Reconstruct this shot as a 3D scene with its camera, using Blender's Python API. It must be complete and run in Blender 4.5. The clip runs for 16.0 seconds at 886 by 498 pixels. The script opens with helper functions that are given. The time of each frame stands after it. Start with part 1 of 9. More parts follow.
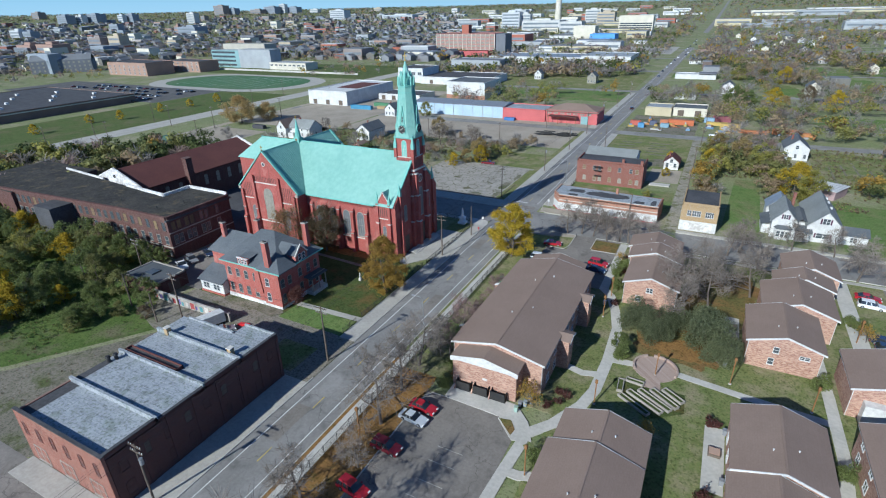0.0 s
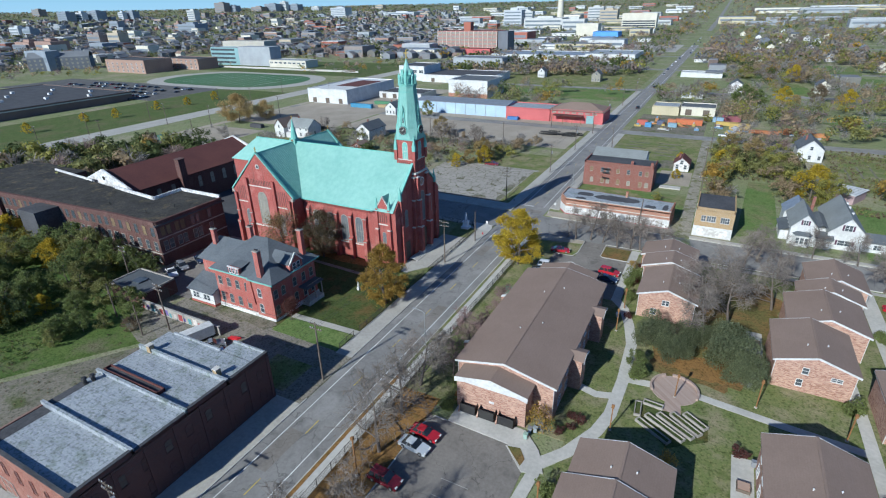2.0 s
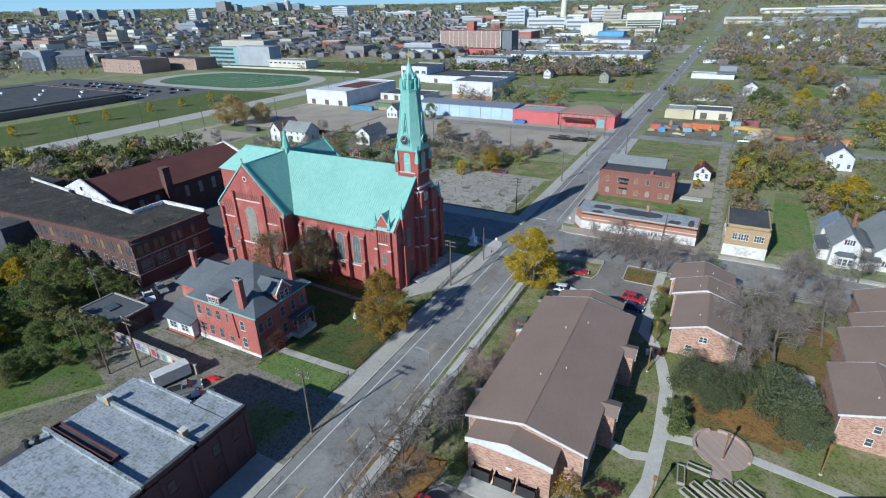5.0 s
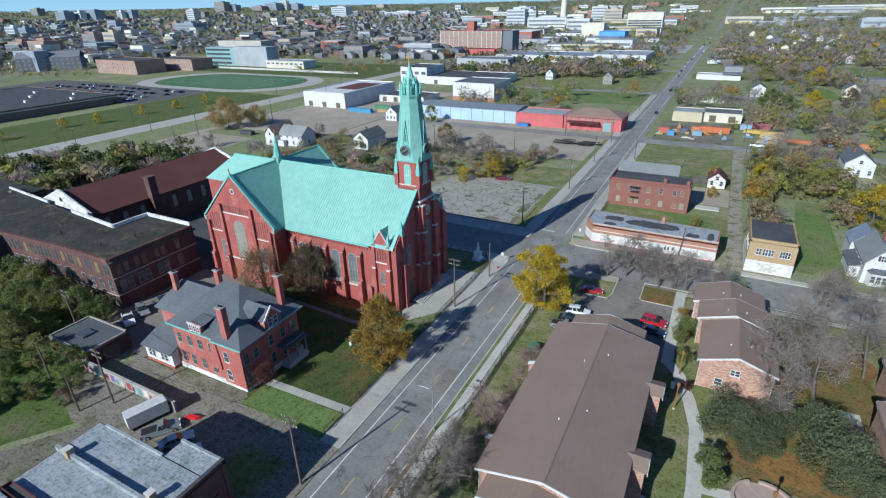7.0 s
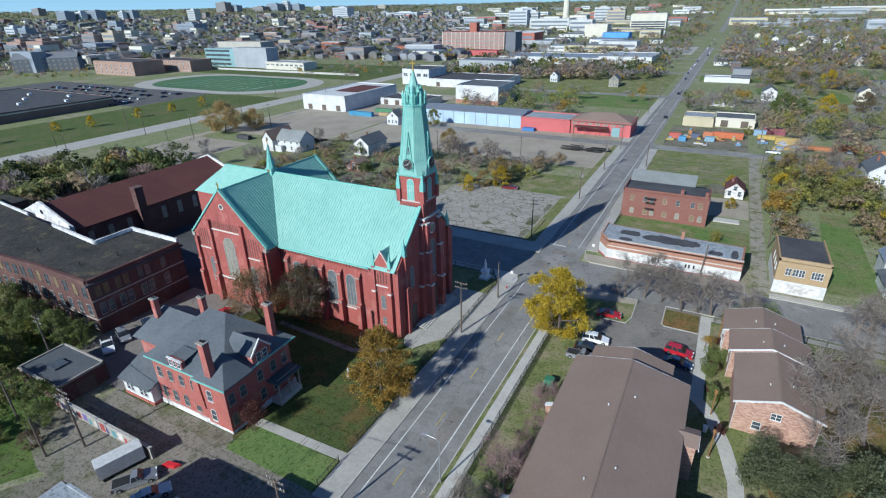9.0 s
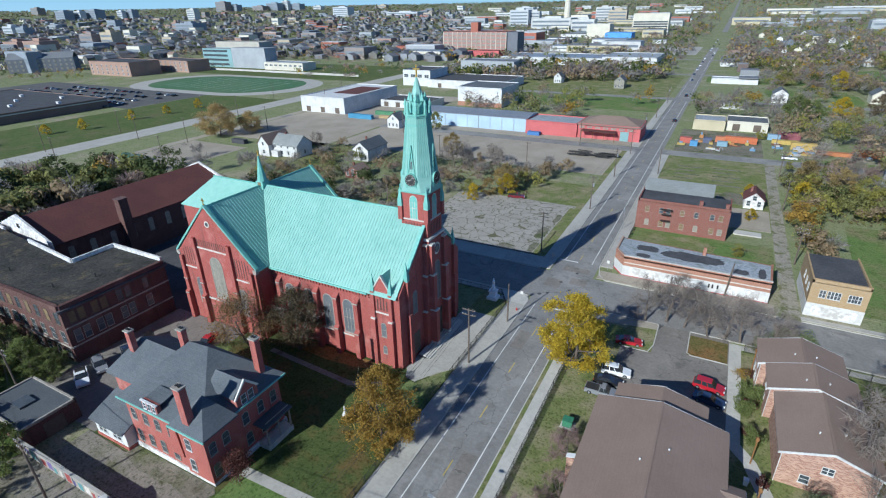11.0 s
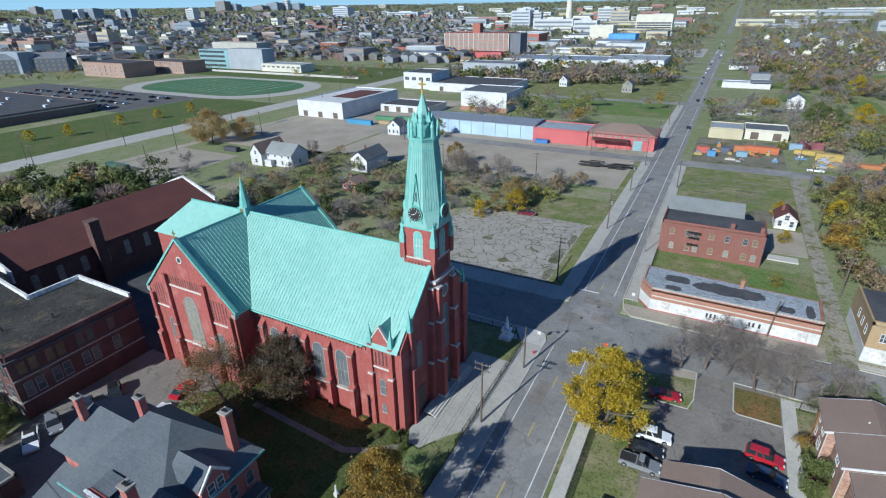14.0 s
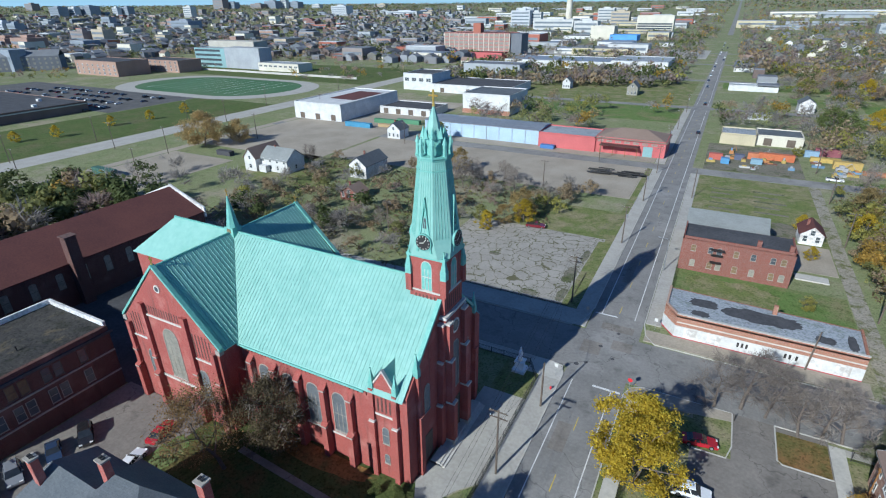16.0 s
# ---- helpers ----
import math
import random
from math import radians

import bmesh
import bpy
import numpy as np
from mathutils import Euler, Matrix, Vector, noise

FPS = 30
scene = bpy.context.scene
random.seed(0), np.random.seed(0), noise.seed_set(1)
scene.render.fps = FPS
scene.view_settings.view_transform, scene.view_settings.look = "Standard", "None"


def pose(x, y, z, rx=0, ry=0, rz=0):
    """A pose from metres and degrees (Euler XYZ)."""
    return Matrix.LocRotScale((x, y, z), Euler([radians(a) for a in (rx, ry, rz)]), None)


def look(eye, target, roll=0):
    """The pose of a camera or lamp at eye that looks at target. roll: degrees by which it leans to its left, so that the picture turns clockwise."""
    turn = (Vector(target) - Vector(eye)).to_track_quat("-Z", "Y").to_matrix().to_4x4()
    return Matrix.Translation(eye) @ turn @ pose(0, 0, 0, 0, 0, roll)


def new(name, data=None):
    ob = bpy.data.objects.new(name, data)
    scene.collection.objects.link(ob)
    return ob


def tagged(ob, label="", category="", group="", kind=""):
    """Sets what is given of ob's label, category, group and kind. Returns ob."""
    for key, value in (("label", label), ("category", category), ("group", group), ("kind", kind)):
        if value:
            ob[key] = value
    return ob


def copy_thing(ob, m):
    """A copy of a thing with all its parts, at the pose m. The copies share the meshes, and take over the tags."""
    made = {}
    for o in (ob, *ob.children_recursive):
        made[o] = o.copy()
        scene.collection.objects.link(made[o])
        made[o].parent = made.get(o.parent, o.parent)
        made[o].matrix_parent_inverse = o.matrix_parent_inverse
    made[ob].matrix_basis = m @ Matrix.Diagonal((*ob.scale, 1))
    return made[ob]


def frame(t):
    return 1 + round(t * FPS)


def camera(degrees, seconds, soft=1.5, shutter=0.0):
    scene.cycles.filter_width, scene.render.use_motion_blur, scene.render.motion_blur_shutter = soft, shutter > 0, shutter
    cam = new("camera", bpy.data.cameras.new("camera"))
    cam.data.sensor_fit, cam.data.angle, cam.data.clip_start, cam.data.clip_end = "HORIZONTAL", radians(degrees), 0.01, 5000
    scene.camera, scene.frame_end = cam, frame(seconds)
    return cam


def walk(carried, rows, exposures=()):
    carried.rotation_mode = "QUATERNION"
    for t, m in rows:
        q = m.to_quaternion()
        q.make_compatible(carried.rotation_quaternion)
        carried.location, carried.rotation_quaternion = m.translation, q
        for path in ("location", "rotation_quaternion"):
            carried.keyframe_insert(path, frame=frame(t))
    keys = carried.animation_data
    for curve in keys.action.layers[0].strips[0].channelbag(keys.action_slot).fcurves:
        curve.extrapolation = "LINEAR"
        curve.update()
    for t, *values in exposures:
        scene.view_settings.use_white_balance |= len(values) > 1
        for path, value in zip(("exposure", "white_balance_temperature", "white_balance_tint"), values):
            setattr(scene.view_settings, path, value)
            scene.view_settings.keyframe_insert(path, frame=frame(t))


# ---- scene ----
cam = camera(81.34, 16.0, soft=1.15)


def aim(x, y, z, yaw, pitch, roll):
    a, b = radians(yaw), radians(pitch)
    return look((x, y, z), (x - math.sin(a) * math.cos(b), y + math.cos(a) * math.cos(b), z + math.sin(b)), roll)


# seconds, place in metres, yaw, pitch, roll in degrees
FLIGHT = [
    (0, 64.91, -109.16, 58.00, 27.96, -24.93, -1.40),
    (0.5, 64.19, -107.98, 57.88, 27.95, -25.00, -1.42),
    (1, 63.36, -106.67, 57.74, 27.98, -25.06, -1.41),
    (1.5, 62.45, -105.15, 57.55, 28.03, -25.11, -1.38),
    (2, 61.46, -103.45, 57.35, 28.08, -25.14, -1.33),
    (2.5, 60.38, -101.68, 57.21, 28.14, -25.17, -1.30),
    (3, 59.25, -99.88, 57.10, 28.21, -25.18, -1.28),
    (3.5, 58.11, -98.04, 57.04, 28.27, -25.17, -1.26),
    (4, 56.95, -96.18, 56.93, 28.30, -25.17, -1.25),
    (6.5, 50.83, -86.51, 56.53, 28.19, -25.16, -1.27),
    (7, 49.55, -84.55, 56.52, 28.19, -25.17, -1.28),
    (7.5, 48.29, -82.65, 56.55, 28.20, -25.17, -1.27),
    (8, 47.06, -80.75, 56.60, 28.21, -25.14, -1.25),
    (8.5, 45.81, -78.87, 56.61, 28.26, -25.12, -1.22),
    (9, 44.52, -76.95, 56.61, 28.30, -25.10, -1.20),
    (11.5, 38.14, -67.28, 56.73, 28.30, -25.15, -1.15),
    (12, 36.98, -65.30, 56.81, 28.23, -25.15, -1.14),
    (12.5, 35.72, -63.36, 56.87, 28.20, -25.16, -1.12),
    (13, 34.39, -61.43, 56.90, 28.23, -25.16, -1.09),
    (13.5, 33.04, -59.52, 56.97, 28.26, -25.16, -1.05),
    (14, 31.63, -57.60, 57.13, 28.28, -25.13, -0.99),
    (14.5, 30.23, -55.71, 57.18, 28.27, -25.12, -0.91),
    (15, 28.78, -53.84, 57.19, 28.21, -25.11, -0.83),
    (15.5, 27.18, -51.90, 57.22, 28.11, -25.12, -0.73),
    (16, 25.56, -49.96, 57.17, 27.98, -25.19, -0.60),
]
walk(cam, [(t, aim(*row)) for t, *row in FLIGHT], [(0.0, 0.48, 5800, 3), (16.0, 0.48, 5800, 3)])

# ---- light ----
SUN_ELEV, SUN_ROT = radians(29.3), radians(194.5)
world = bpy.data.worlds.new("sky")
scene.world = world
world.use_nodes = True
_n = world.node_tree.nodes
_sky = _n.new("ShaderNodeTexSky")
_sky.sky_type, _sky.sun_disc = "NISHITA", False
_sky.sun_elevation, _sky.sun_rotation = SUN_ELEV, SUN_ROT
_sky.air_density, _sky.dust_density, _sky.ozone_density = 1.0, 0.0, 1.0
_sky.altitude = 9000.0
_n["Background"].inputs["Strength"].default_value = 0.145
_tint = _n.new("ShaderNodeMix")
_tint.data_type, _tint.blend_type = "RGBA", "MULTIPLY"
_tint.inputs[0].default_value = 1.0
_tint.inputs[7].default_value = (0.72, 0.90, 1.06, 1.0)
world.node_tree.links.new(_sky.outputs[0], _tint.inputs[6])
world.node_tree.links.new(_tint.outputs[2], _n["Background"].inputs["Color"])
sun = new("sun", bpy.data.lights.new("sun", "SUN"))
sun.data.energy, sun.data.angle, sun.data.color = 4.25, radians(0.53), (1.0, 0.96, 0.90)
sun.matrix_world = look((200 * math.sin(SUN_ROT) * math.cos(SUN_ELEV), 200 * math.cos(SUN_ROT) * math.cos(SUN_ELEV), 200 * math.sin(SUN_ELEV)), (0, 0, 0))


# ---- materials ----
def mat(name, c1, c2=None, rough=0.85, fine=3.0, coarse=0.12, bump=0.15, metal=0.0, island=0.0, per_object=0.0, spec=0.3):
    """Two-scale mottled surface between two colours, at world size."""
    c2 = c2 or tuple(v * 0.72 for v in c1)
    m = bpy.data.materials.new(name)
    m.use_nodes = True
    t, L = m.node_tree, m.node_tree.links
    p = t.nodes["Principled BSDF"]
    p.inputs["Roughness"].default_value, p.inputs["Metallic"].default_value = rough, metal
    p.inputs["Specular IOR Level"].default_value = spec
    geo = t.nodes.new("ShaderNodeNewGeometry")

    def noisy(scale, detail):
        n = t.nodes.new("ShaderNodeTexNoise")
        n.inputs["Scale"].default_value, n.inputs["Detail"].default_value = scale, detail
        n.inputs["Roughness"].default_value = 0.62
        L.new(geo.outputs["Position"], n.inputs["Vector"])
        return n.outputs["Fac"]

    a, b = noisy(coarse, 4.0), noisy(fine, 5.0)
    add = t.nodes.new("ShaderNodeMath")
    add.operation = "ADD"
    L.new(a, add.inputs[0]), L.new(b, add.inputs[1])
    rng = t.nodes.new("ShaderNodeMapRange")
    rng.inputs["From Min"].default_value, rng.inputs["From Max"].default_value = 0.8, 1.2
    L.new(add.outputs[0], rng.inputs["Value"])
    mix = t.nodes.new("ShaderNodeMix")
    mix.data_type = "RGBA"
    mix.inputs[6].default_value, mix.inputs[7].default_value = (*c1, 1), (*c2, 1)
    L.new(rng.outputs[0], mix.inputs[0])
    out = mix.outputs[2]
    for amount, kind in ((island, "ShaderNodeNewGeometry"), (per_object, "ShaderNodeObjectInfo")):
        if amount:
            src = t.nodes.new(kind)
            val = src.outputs["Random Per Island"] if kind == "ShaderNodeNewGeometry" else src.outputs["Random"]
            r = t.nodes.new("ShaderNodeMapRange")
            r.inputs["To Min"].default_value, r.inputs["To Max"].default_value = 1 - amount, 1 + amount
            L.new(val, r.inputs["Value"])
            h = t.nodes.new("ShaderNodeHueSaturation")
            L.new(r.outputs[0], h.inputs["Value"]), L.new(out, h.inputs["Color"])
            out = h.outputs[0]
    L.new(out, p.inputs["Base Color"])
    if bump:
        bn = t.nodes.new("ShaderNodeBump")
        bn.inputs["Strength"].default_value, bn.inputs["Distance"].default_value = bump, 0.05
        L.new(b, bn.inputs["Height"]), L.new(bn.outputs[0], p.inputs["Normal"])
    return m


def masonry(name, c1, c2, mortar, w=0.24, h=0.08, rough=0.9, stain=0.35, joint=0.012):
    """Coursed brickwork on upright walls, with stains."""
    m = mat(name, c1, c2, rough, fine=1.2, coarse=0.2, bump=0.0)
    t, L = m.node_tree, m.node_tree.links
    p = t.nodes["Principled BSDF"]
    geo = t.nodes.new("ShaderNodeNewGeometry")
    sep, com, add = t.nodes.new("ShaderNodeSeparateXYZ"), t.nodes.new("ShaderNodeCombineXYZ"), t.nodes.new("ShaderNodeMath")
    L.new(geo.outputs["Position"], sep.inputs[0])
    L.new(sep.outputs[0], add.inputs[0]), L.new(sep.outputs[1], add.inputs[1])
    L.new(add.outputs[0], com.inputs[0]), L.new(sep.outputs[2], com.inputs[1])
    br = t.nodes.new("ShaderNodeTexBrick")
    br.inputs["Scale"].default_value = 1.0
    br.inputs["Brick Width"].default_value, br.inputs["Row Height"].default_value = w, h
    br.inputs["Mortar Size"].default_value, br.inputs["Bias"].default_value = joint, 0.0
    br.inputs["Color1"].default_value, br.inputs["Color2"].default_value = (*c1, 1), (*c2, 1)
    br.inputs["Mortar"].default_value = (*mortar, 1)
    L.new(com.outputs[0], br.inputs["Vector"])
    mul = t.nodes.new("ShaderNodeMix")
    mul.data_type, mul.blend_type = "RGBA", "MIX"
    mul.inputs[0].default_value = 0.8
    old = p.inputs["Base Color"].links[0].from_socket
    L.new(old, mul.inputs[6]), L.new(br.outputs["Color"], mul.inputs[7])
    L.new(mul.outputs[2], p.inputs["Base Color"])
    bn = t.nodes.new("ShaderNodeBump")
    bn.inputs["Strength"].default_value, bn.inputs["Distance"].default_value = 0.3, 0.02
    bn.invert = True
    L.new(br.outputs["Fac"], bn.inputs["Height"]), L.new(bn.outputs[0], p.inputs["Normal"])
    return m


def cracked(name, c1, c2, crack, size=3.2, width=0.035):
    """Paving broken into large pieces by open cracks."""
    m = mat(name, c1, c2, 0.9, fine=2.0, coarse=0.15)
    t, L = m.node_tree, m.node_tree.links
    p = t.nodes["Principled BSDF"]
    geo = t.nodes.new("ShaderNodeNewGeometry")
    warp = t.nodes.new("ShaderNodeTexNoise")
    warp.inputs["Scale"].default_value, warp.inputs["Detail"].default_value = 0.5, 3.0
    L.new(geo.outputs["Position"], warp.inputs["Vector"])
    vm = t.nodes.new("ShaderNodeVectorMath")
    vm.operation = "MULTIPLY_ADD"
    vm.inputs[1].default_value = (3.4, 3.4, 0)
    L.new(warp.outputs["Color"], vm.inputs[0]), L.new(geo.outputs["Position"], vm.inputs[2])
    vo = t.nodes.new("ShaderNodeTexVoronoi")
    vo.feature = "DISTANCE_TO_EDGE"
    vo.inputs["Scale"].default_value = 1.0 / size
    L.new(vm.outputs[0], vo.inputs["Vector"])
    r = t.nodes.new("ShaderNodeMapRange")
    r.inputs["From Min"].default_value, r.inputs["From Max"].default_value = width * 0.5, width
    L.new(vo.outputs["Distance"], r.inputs["Value"])
    mix = t.nodes.new("ShaderNodeMix")
    mix.data_type = "RGBA"
    mix.inputs[6].default_value = (*crack, 1)
    old = p.inputs["Base Color"].links[0].from_socket
    L.new(r.outputs[0], mix.inputs[0]), L.new(old, mix.inputs[7])
    L.new(mix.outputs[2], p.inputs["Base Color"])
    return m


def patched(name, base, other, scale=0.05, lo=0.48, hi=0.6):
    """Turf with patches of another cover."""
    m = mat(name, base[0], base[1], 0.95, fine=1.5, coarse=0.1, bump=0.5, spec=0.1)
    t, L = m.node_tree, m.node_tree.links
    p = t.nodes["Principled BSDF"]
    geo = t.nodes.new("ShaderNodeNewGeometry")
    n = t.nodes.new("ShaderNodeTexNoise")
    n.inputs["Scale"].default_value, n.inputs["Detail"].default_value, n.inputs["Roughness"].default_value = scale, 9.0, 0.68
    L.new(geo.outputs["Position"], n.inputs["Vector"])
    r = t.nodes.new("ShaderNodeMapRange")
    r.inputs["From Min"].default_value, r.inputs["From Max"].default_value = lo, hi
    L.new(n.outputs["Fac"], r.inputs["Value"])
    mix = t.nodes.new("ShaderNodeMix")
    mix.data_type = "RGBA"
    mix.inputs[7].default_value = (*other, 1)
    old = p.inputs["Base Color"].links[0].from_socket
    L.new(r.outputs[0], mix.inputs[0]), L.new(old, mix.inputs[6])
    out = mix.outputs[2]
    for scale, lo, hi, tone in ((2.6, 0.50, 0.66, (0.55, 0.58, 0.52)), (0.45, 0.54, 0.66, (0.74, 0.78, 0.70)), (5.0, 0.60, 0.70, (1.55, 1.4, 1.3))):
        n2, r2, m2 = t.nodes.new("ShaderNodeTexNoise"), t.nodes.new("ShaderNodeMapRange"), t.nodes.new("ShaderNodeMix")
        n2.inputs["Scale"].default_value, n2.inputs["Detail"].default_value = scale, 6.0
        r2.inputs["From Min"].default_value, r2.inputs["From Max"].default_value = lo, hi
        m2.data_type, m2.blend_type = "RGBA", "MULTIPLY"
        m2.inputs[7].default_value = (*tone, 1)
        L.new(geo.outputs["Position"], n2.inputs["Vector"]), L.new(n2.outputs["Fac"], r2.inputs["Value"])
        L.new(r2.outputs[0], m2.inputs[0]), L.new(out, m2.inputs[6])
        out = m2.outputs[2]
    L.new(out, p.inputs["Base Color"])
    return m


def streaky(name, c1, c2, bare):
    """Coated roofing, brushed on in strips and worn through in places."""
    m = patched(name, (c1, c2), bare, 0.35, 0.60, 0.68)
    t, L = m.node_tree, m.node_tree.links
    p = t.nodes["Principled BSDF"]
    p.inputs["Roughness"].default_value, p.inputs["Specular IOR Level"].default_value = 0.6, 0.35
    geo, mp, w = t.nodes.new("ShaderNodeNewGeometry"), t.nodes.new("ShaderNodeMapping"), t.nodes.new("ShaderNodeTexNoise")
    mp.inputs["Scale"].default_value = (0.5, 4.0, 1.0)
    w.inputs["Scale"].default_value, w.inputs["Detail"].default_value = 1.0, 5.0
    r, mix = t.nodes.new("ShaderNodeMapRange"), t.nodes.new("ShaderNodeMix")
    r.inputs["From Min"].default_value, r.inputs["From Max"].default_value = 0.50, 0.68
    mix.data_type, mix.blend_type = "RGBA", "MULTIPLY"
    mix.inputs[7].default_value = (0.74, 0.75, 0.77, 1)
    out = p.inputs["Base Color"].links[0].from_socket
    L.new(geo.outputs["Position"], mp.inputs["Vector"]), L.new(mp.outputs[0], w.inputs["Vector"]), L.new(w.outputs["Fac"], r.inputs["Value"])
    L.new(r.outputs[0], mix.inputs[0]), L.new(out, mix.inputs[6]), L.new(mix.outputs[2], p.inputs["Base Color"])
    return m


def shingled(name, c1, c2, courses=0.4):
    """Asphalt shingles in courses that follow the slope, with faded tabs."""
    m = mat(name, c1, c2, 0.95, 5.0, 0.15, 0.3)
    t, L = m.node_tree, m.node_tree.links
    p = t.nodes["Principled BSDF"]
    geo, sep, com, add = t.nodes.new("ShaderNodeNewGeometry"), t.nodes.new("ShaderNodeSeparateXYZ"), t.nodes.new("ShaderNodeCombineXYZ"), t.nodes.new("ShaderNodeMath")
    L.new(geo.outputs["Position"], sep.inputs[0])
    L.new(sep.outputs[0], add.inputs[0]), L.new(sep.outputs[1], add.inputs[1])
    L.new(add.outputs[0], com.inputs[0]), L.new(sep.outputs[2], com.inputs[1])
    br = t.nodes.new("ShaderNodeTexBrick")
    br.inputs["Scale"].default_value = 1.0
    br.inputs["Brick Width"].default_value, br.inputs["Row Height"].default_value, br.inputs["Mortar Size"].default_value = 0.9, 0.09, 0.006
    for k, tone in (("Color1", 1.12), ("Color2", 0.84), ("Mortar", 0.6)):
        br.inputs[k].default_value = (tone, tone, tone, 1)
    L.new(com.outputs[0], br.inputs["Vector"])
    mix = t.nodes.new("ShaderNodeMix")
    mix.data_type, mix.blend_type = "RGBA", "MULTIPLY"
    mix.inputs[0].default_value = courses
    out = p.inputs["Base Color"].links[0].from_socket
    L.new(out, mix.inputs[6]), L.new(br.outputs["Color"], mix.inputs[7]), L.new(mix.outputs[2], p.inputs["Base Color"])
    return m


def worn_road(name, c1, c2, size=11.0):
    """Asphalt with tar-sealed cracks, patches and stains."""
    m = cracked(name, c1, c2, tuple(v * 0.8 for v in c1), size, 0.006)
    t, L = m.node_tree, m.node_tree.links
    p = t.nodes["Principled BSDF"]
    geo = t.nodes.new("ShaderNodeNewGeometry")
    out = p.inputs["Base Color"].links[0].from_socket
    for scale, lo, hi, tone in ((0.35, 0.56, 0.70, 0.72), (0.09, 0.54, 0.60, 1.16)):
        n, r, mix = t.nodes.new("ShaderNodeTexNoise"), t.nodes.new("ShaderNodeMapRange"), t.nodes.new("ShaderNodeMix")
        n.inputs["Scale"].default_value, n.inputs["Detail"].default_value = scale, 7.0
        r.inputs["From Min"].default_value, r.inputs["From Max"].default_value = lo, hi
        mix.data_type, mix.blend_type = "RGBA", "MULTIPLY"
        mix.inputs[7].default_value = (tone, tone, tone, 1)
        L.new(geo.outputs["Position"], n.inputs["Vector"]), L.new(n.outputs["Fac"], r.inputs["Value"])
        L.new(r.outputs[0], mix.inputs[0]), L.new(out, mix.inputs[6])
        out = mix.outputs[2]
    L.new(out, p.inputs["Base Color"])
    return m


def weathered(m, pale, scale=0.35, lo=0.55, hi=0.72, amount=0.55):
    """Pale bloom and dark run-off streaks over a wall."""
    t, L = m.node_tree, m.node_tree.links
    p, geo = t.nodes["Principled BSDF"], t.nodes.new("ShaderNodeNewGeometry")
    out = p.inputs["Base Color"].links[0].from_socket
    for tone, stretch, k, a, b in ((pale, (1, 1, 1), scale, lo, hi), (tuple(v * 0.3 for v in pale), (1.4, 1.4, 0.16), 0.9, 0.56, 0.70)):
        mp, n, r, mix = t.nodes.new("ShaderNodeMapping"), t.nodes.new("ShaderNodeTexNoise"), t.nodes.new("ShaderNodeMapRange"), t.nodes.new("ShaderNodeMix")
        mp.inputs["Scale"].default_value = stretch
        n.inputs["Scale"].default_value, n.inputs["Detail"].default_value = k, 7.0
        r.inputs["From Min"].default_value, r.inputs["From Max"].default_value, r.inputs["To Max"].default_value = a, b, amount
        mix.data_type = "RGBA"
        mix.inputs[7].default_value = (*tone, 1)
        L.new(geo.outputs["Position"], mp.inputs["Vector"]), L.new(mp.outputs[0], n.inputs["Vector"]), L.new(n.outputs["Fac"], r.inputs["Value"])
        L.new(r.outputs[0], mix.inputs[0]), L.new(out, mix.inputs[6])
        out = mix.outputs[2]
    L.new(out, p.inputs["Base Color"])
    return m


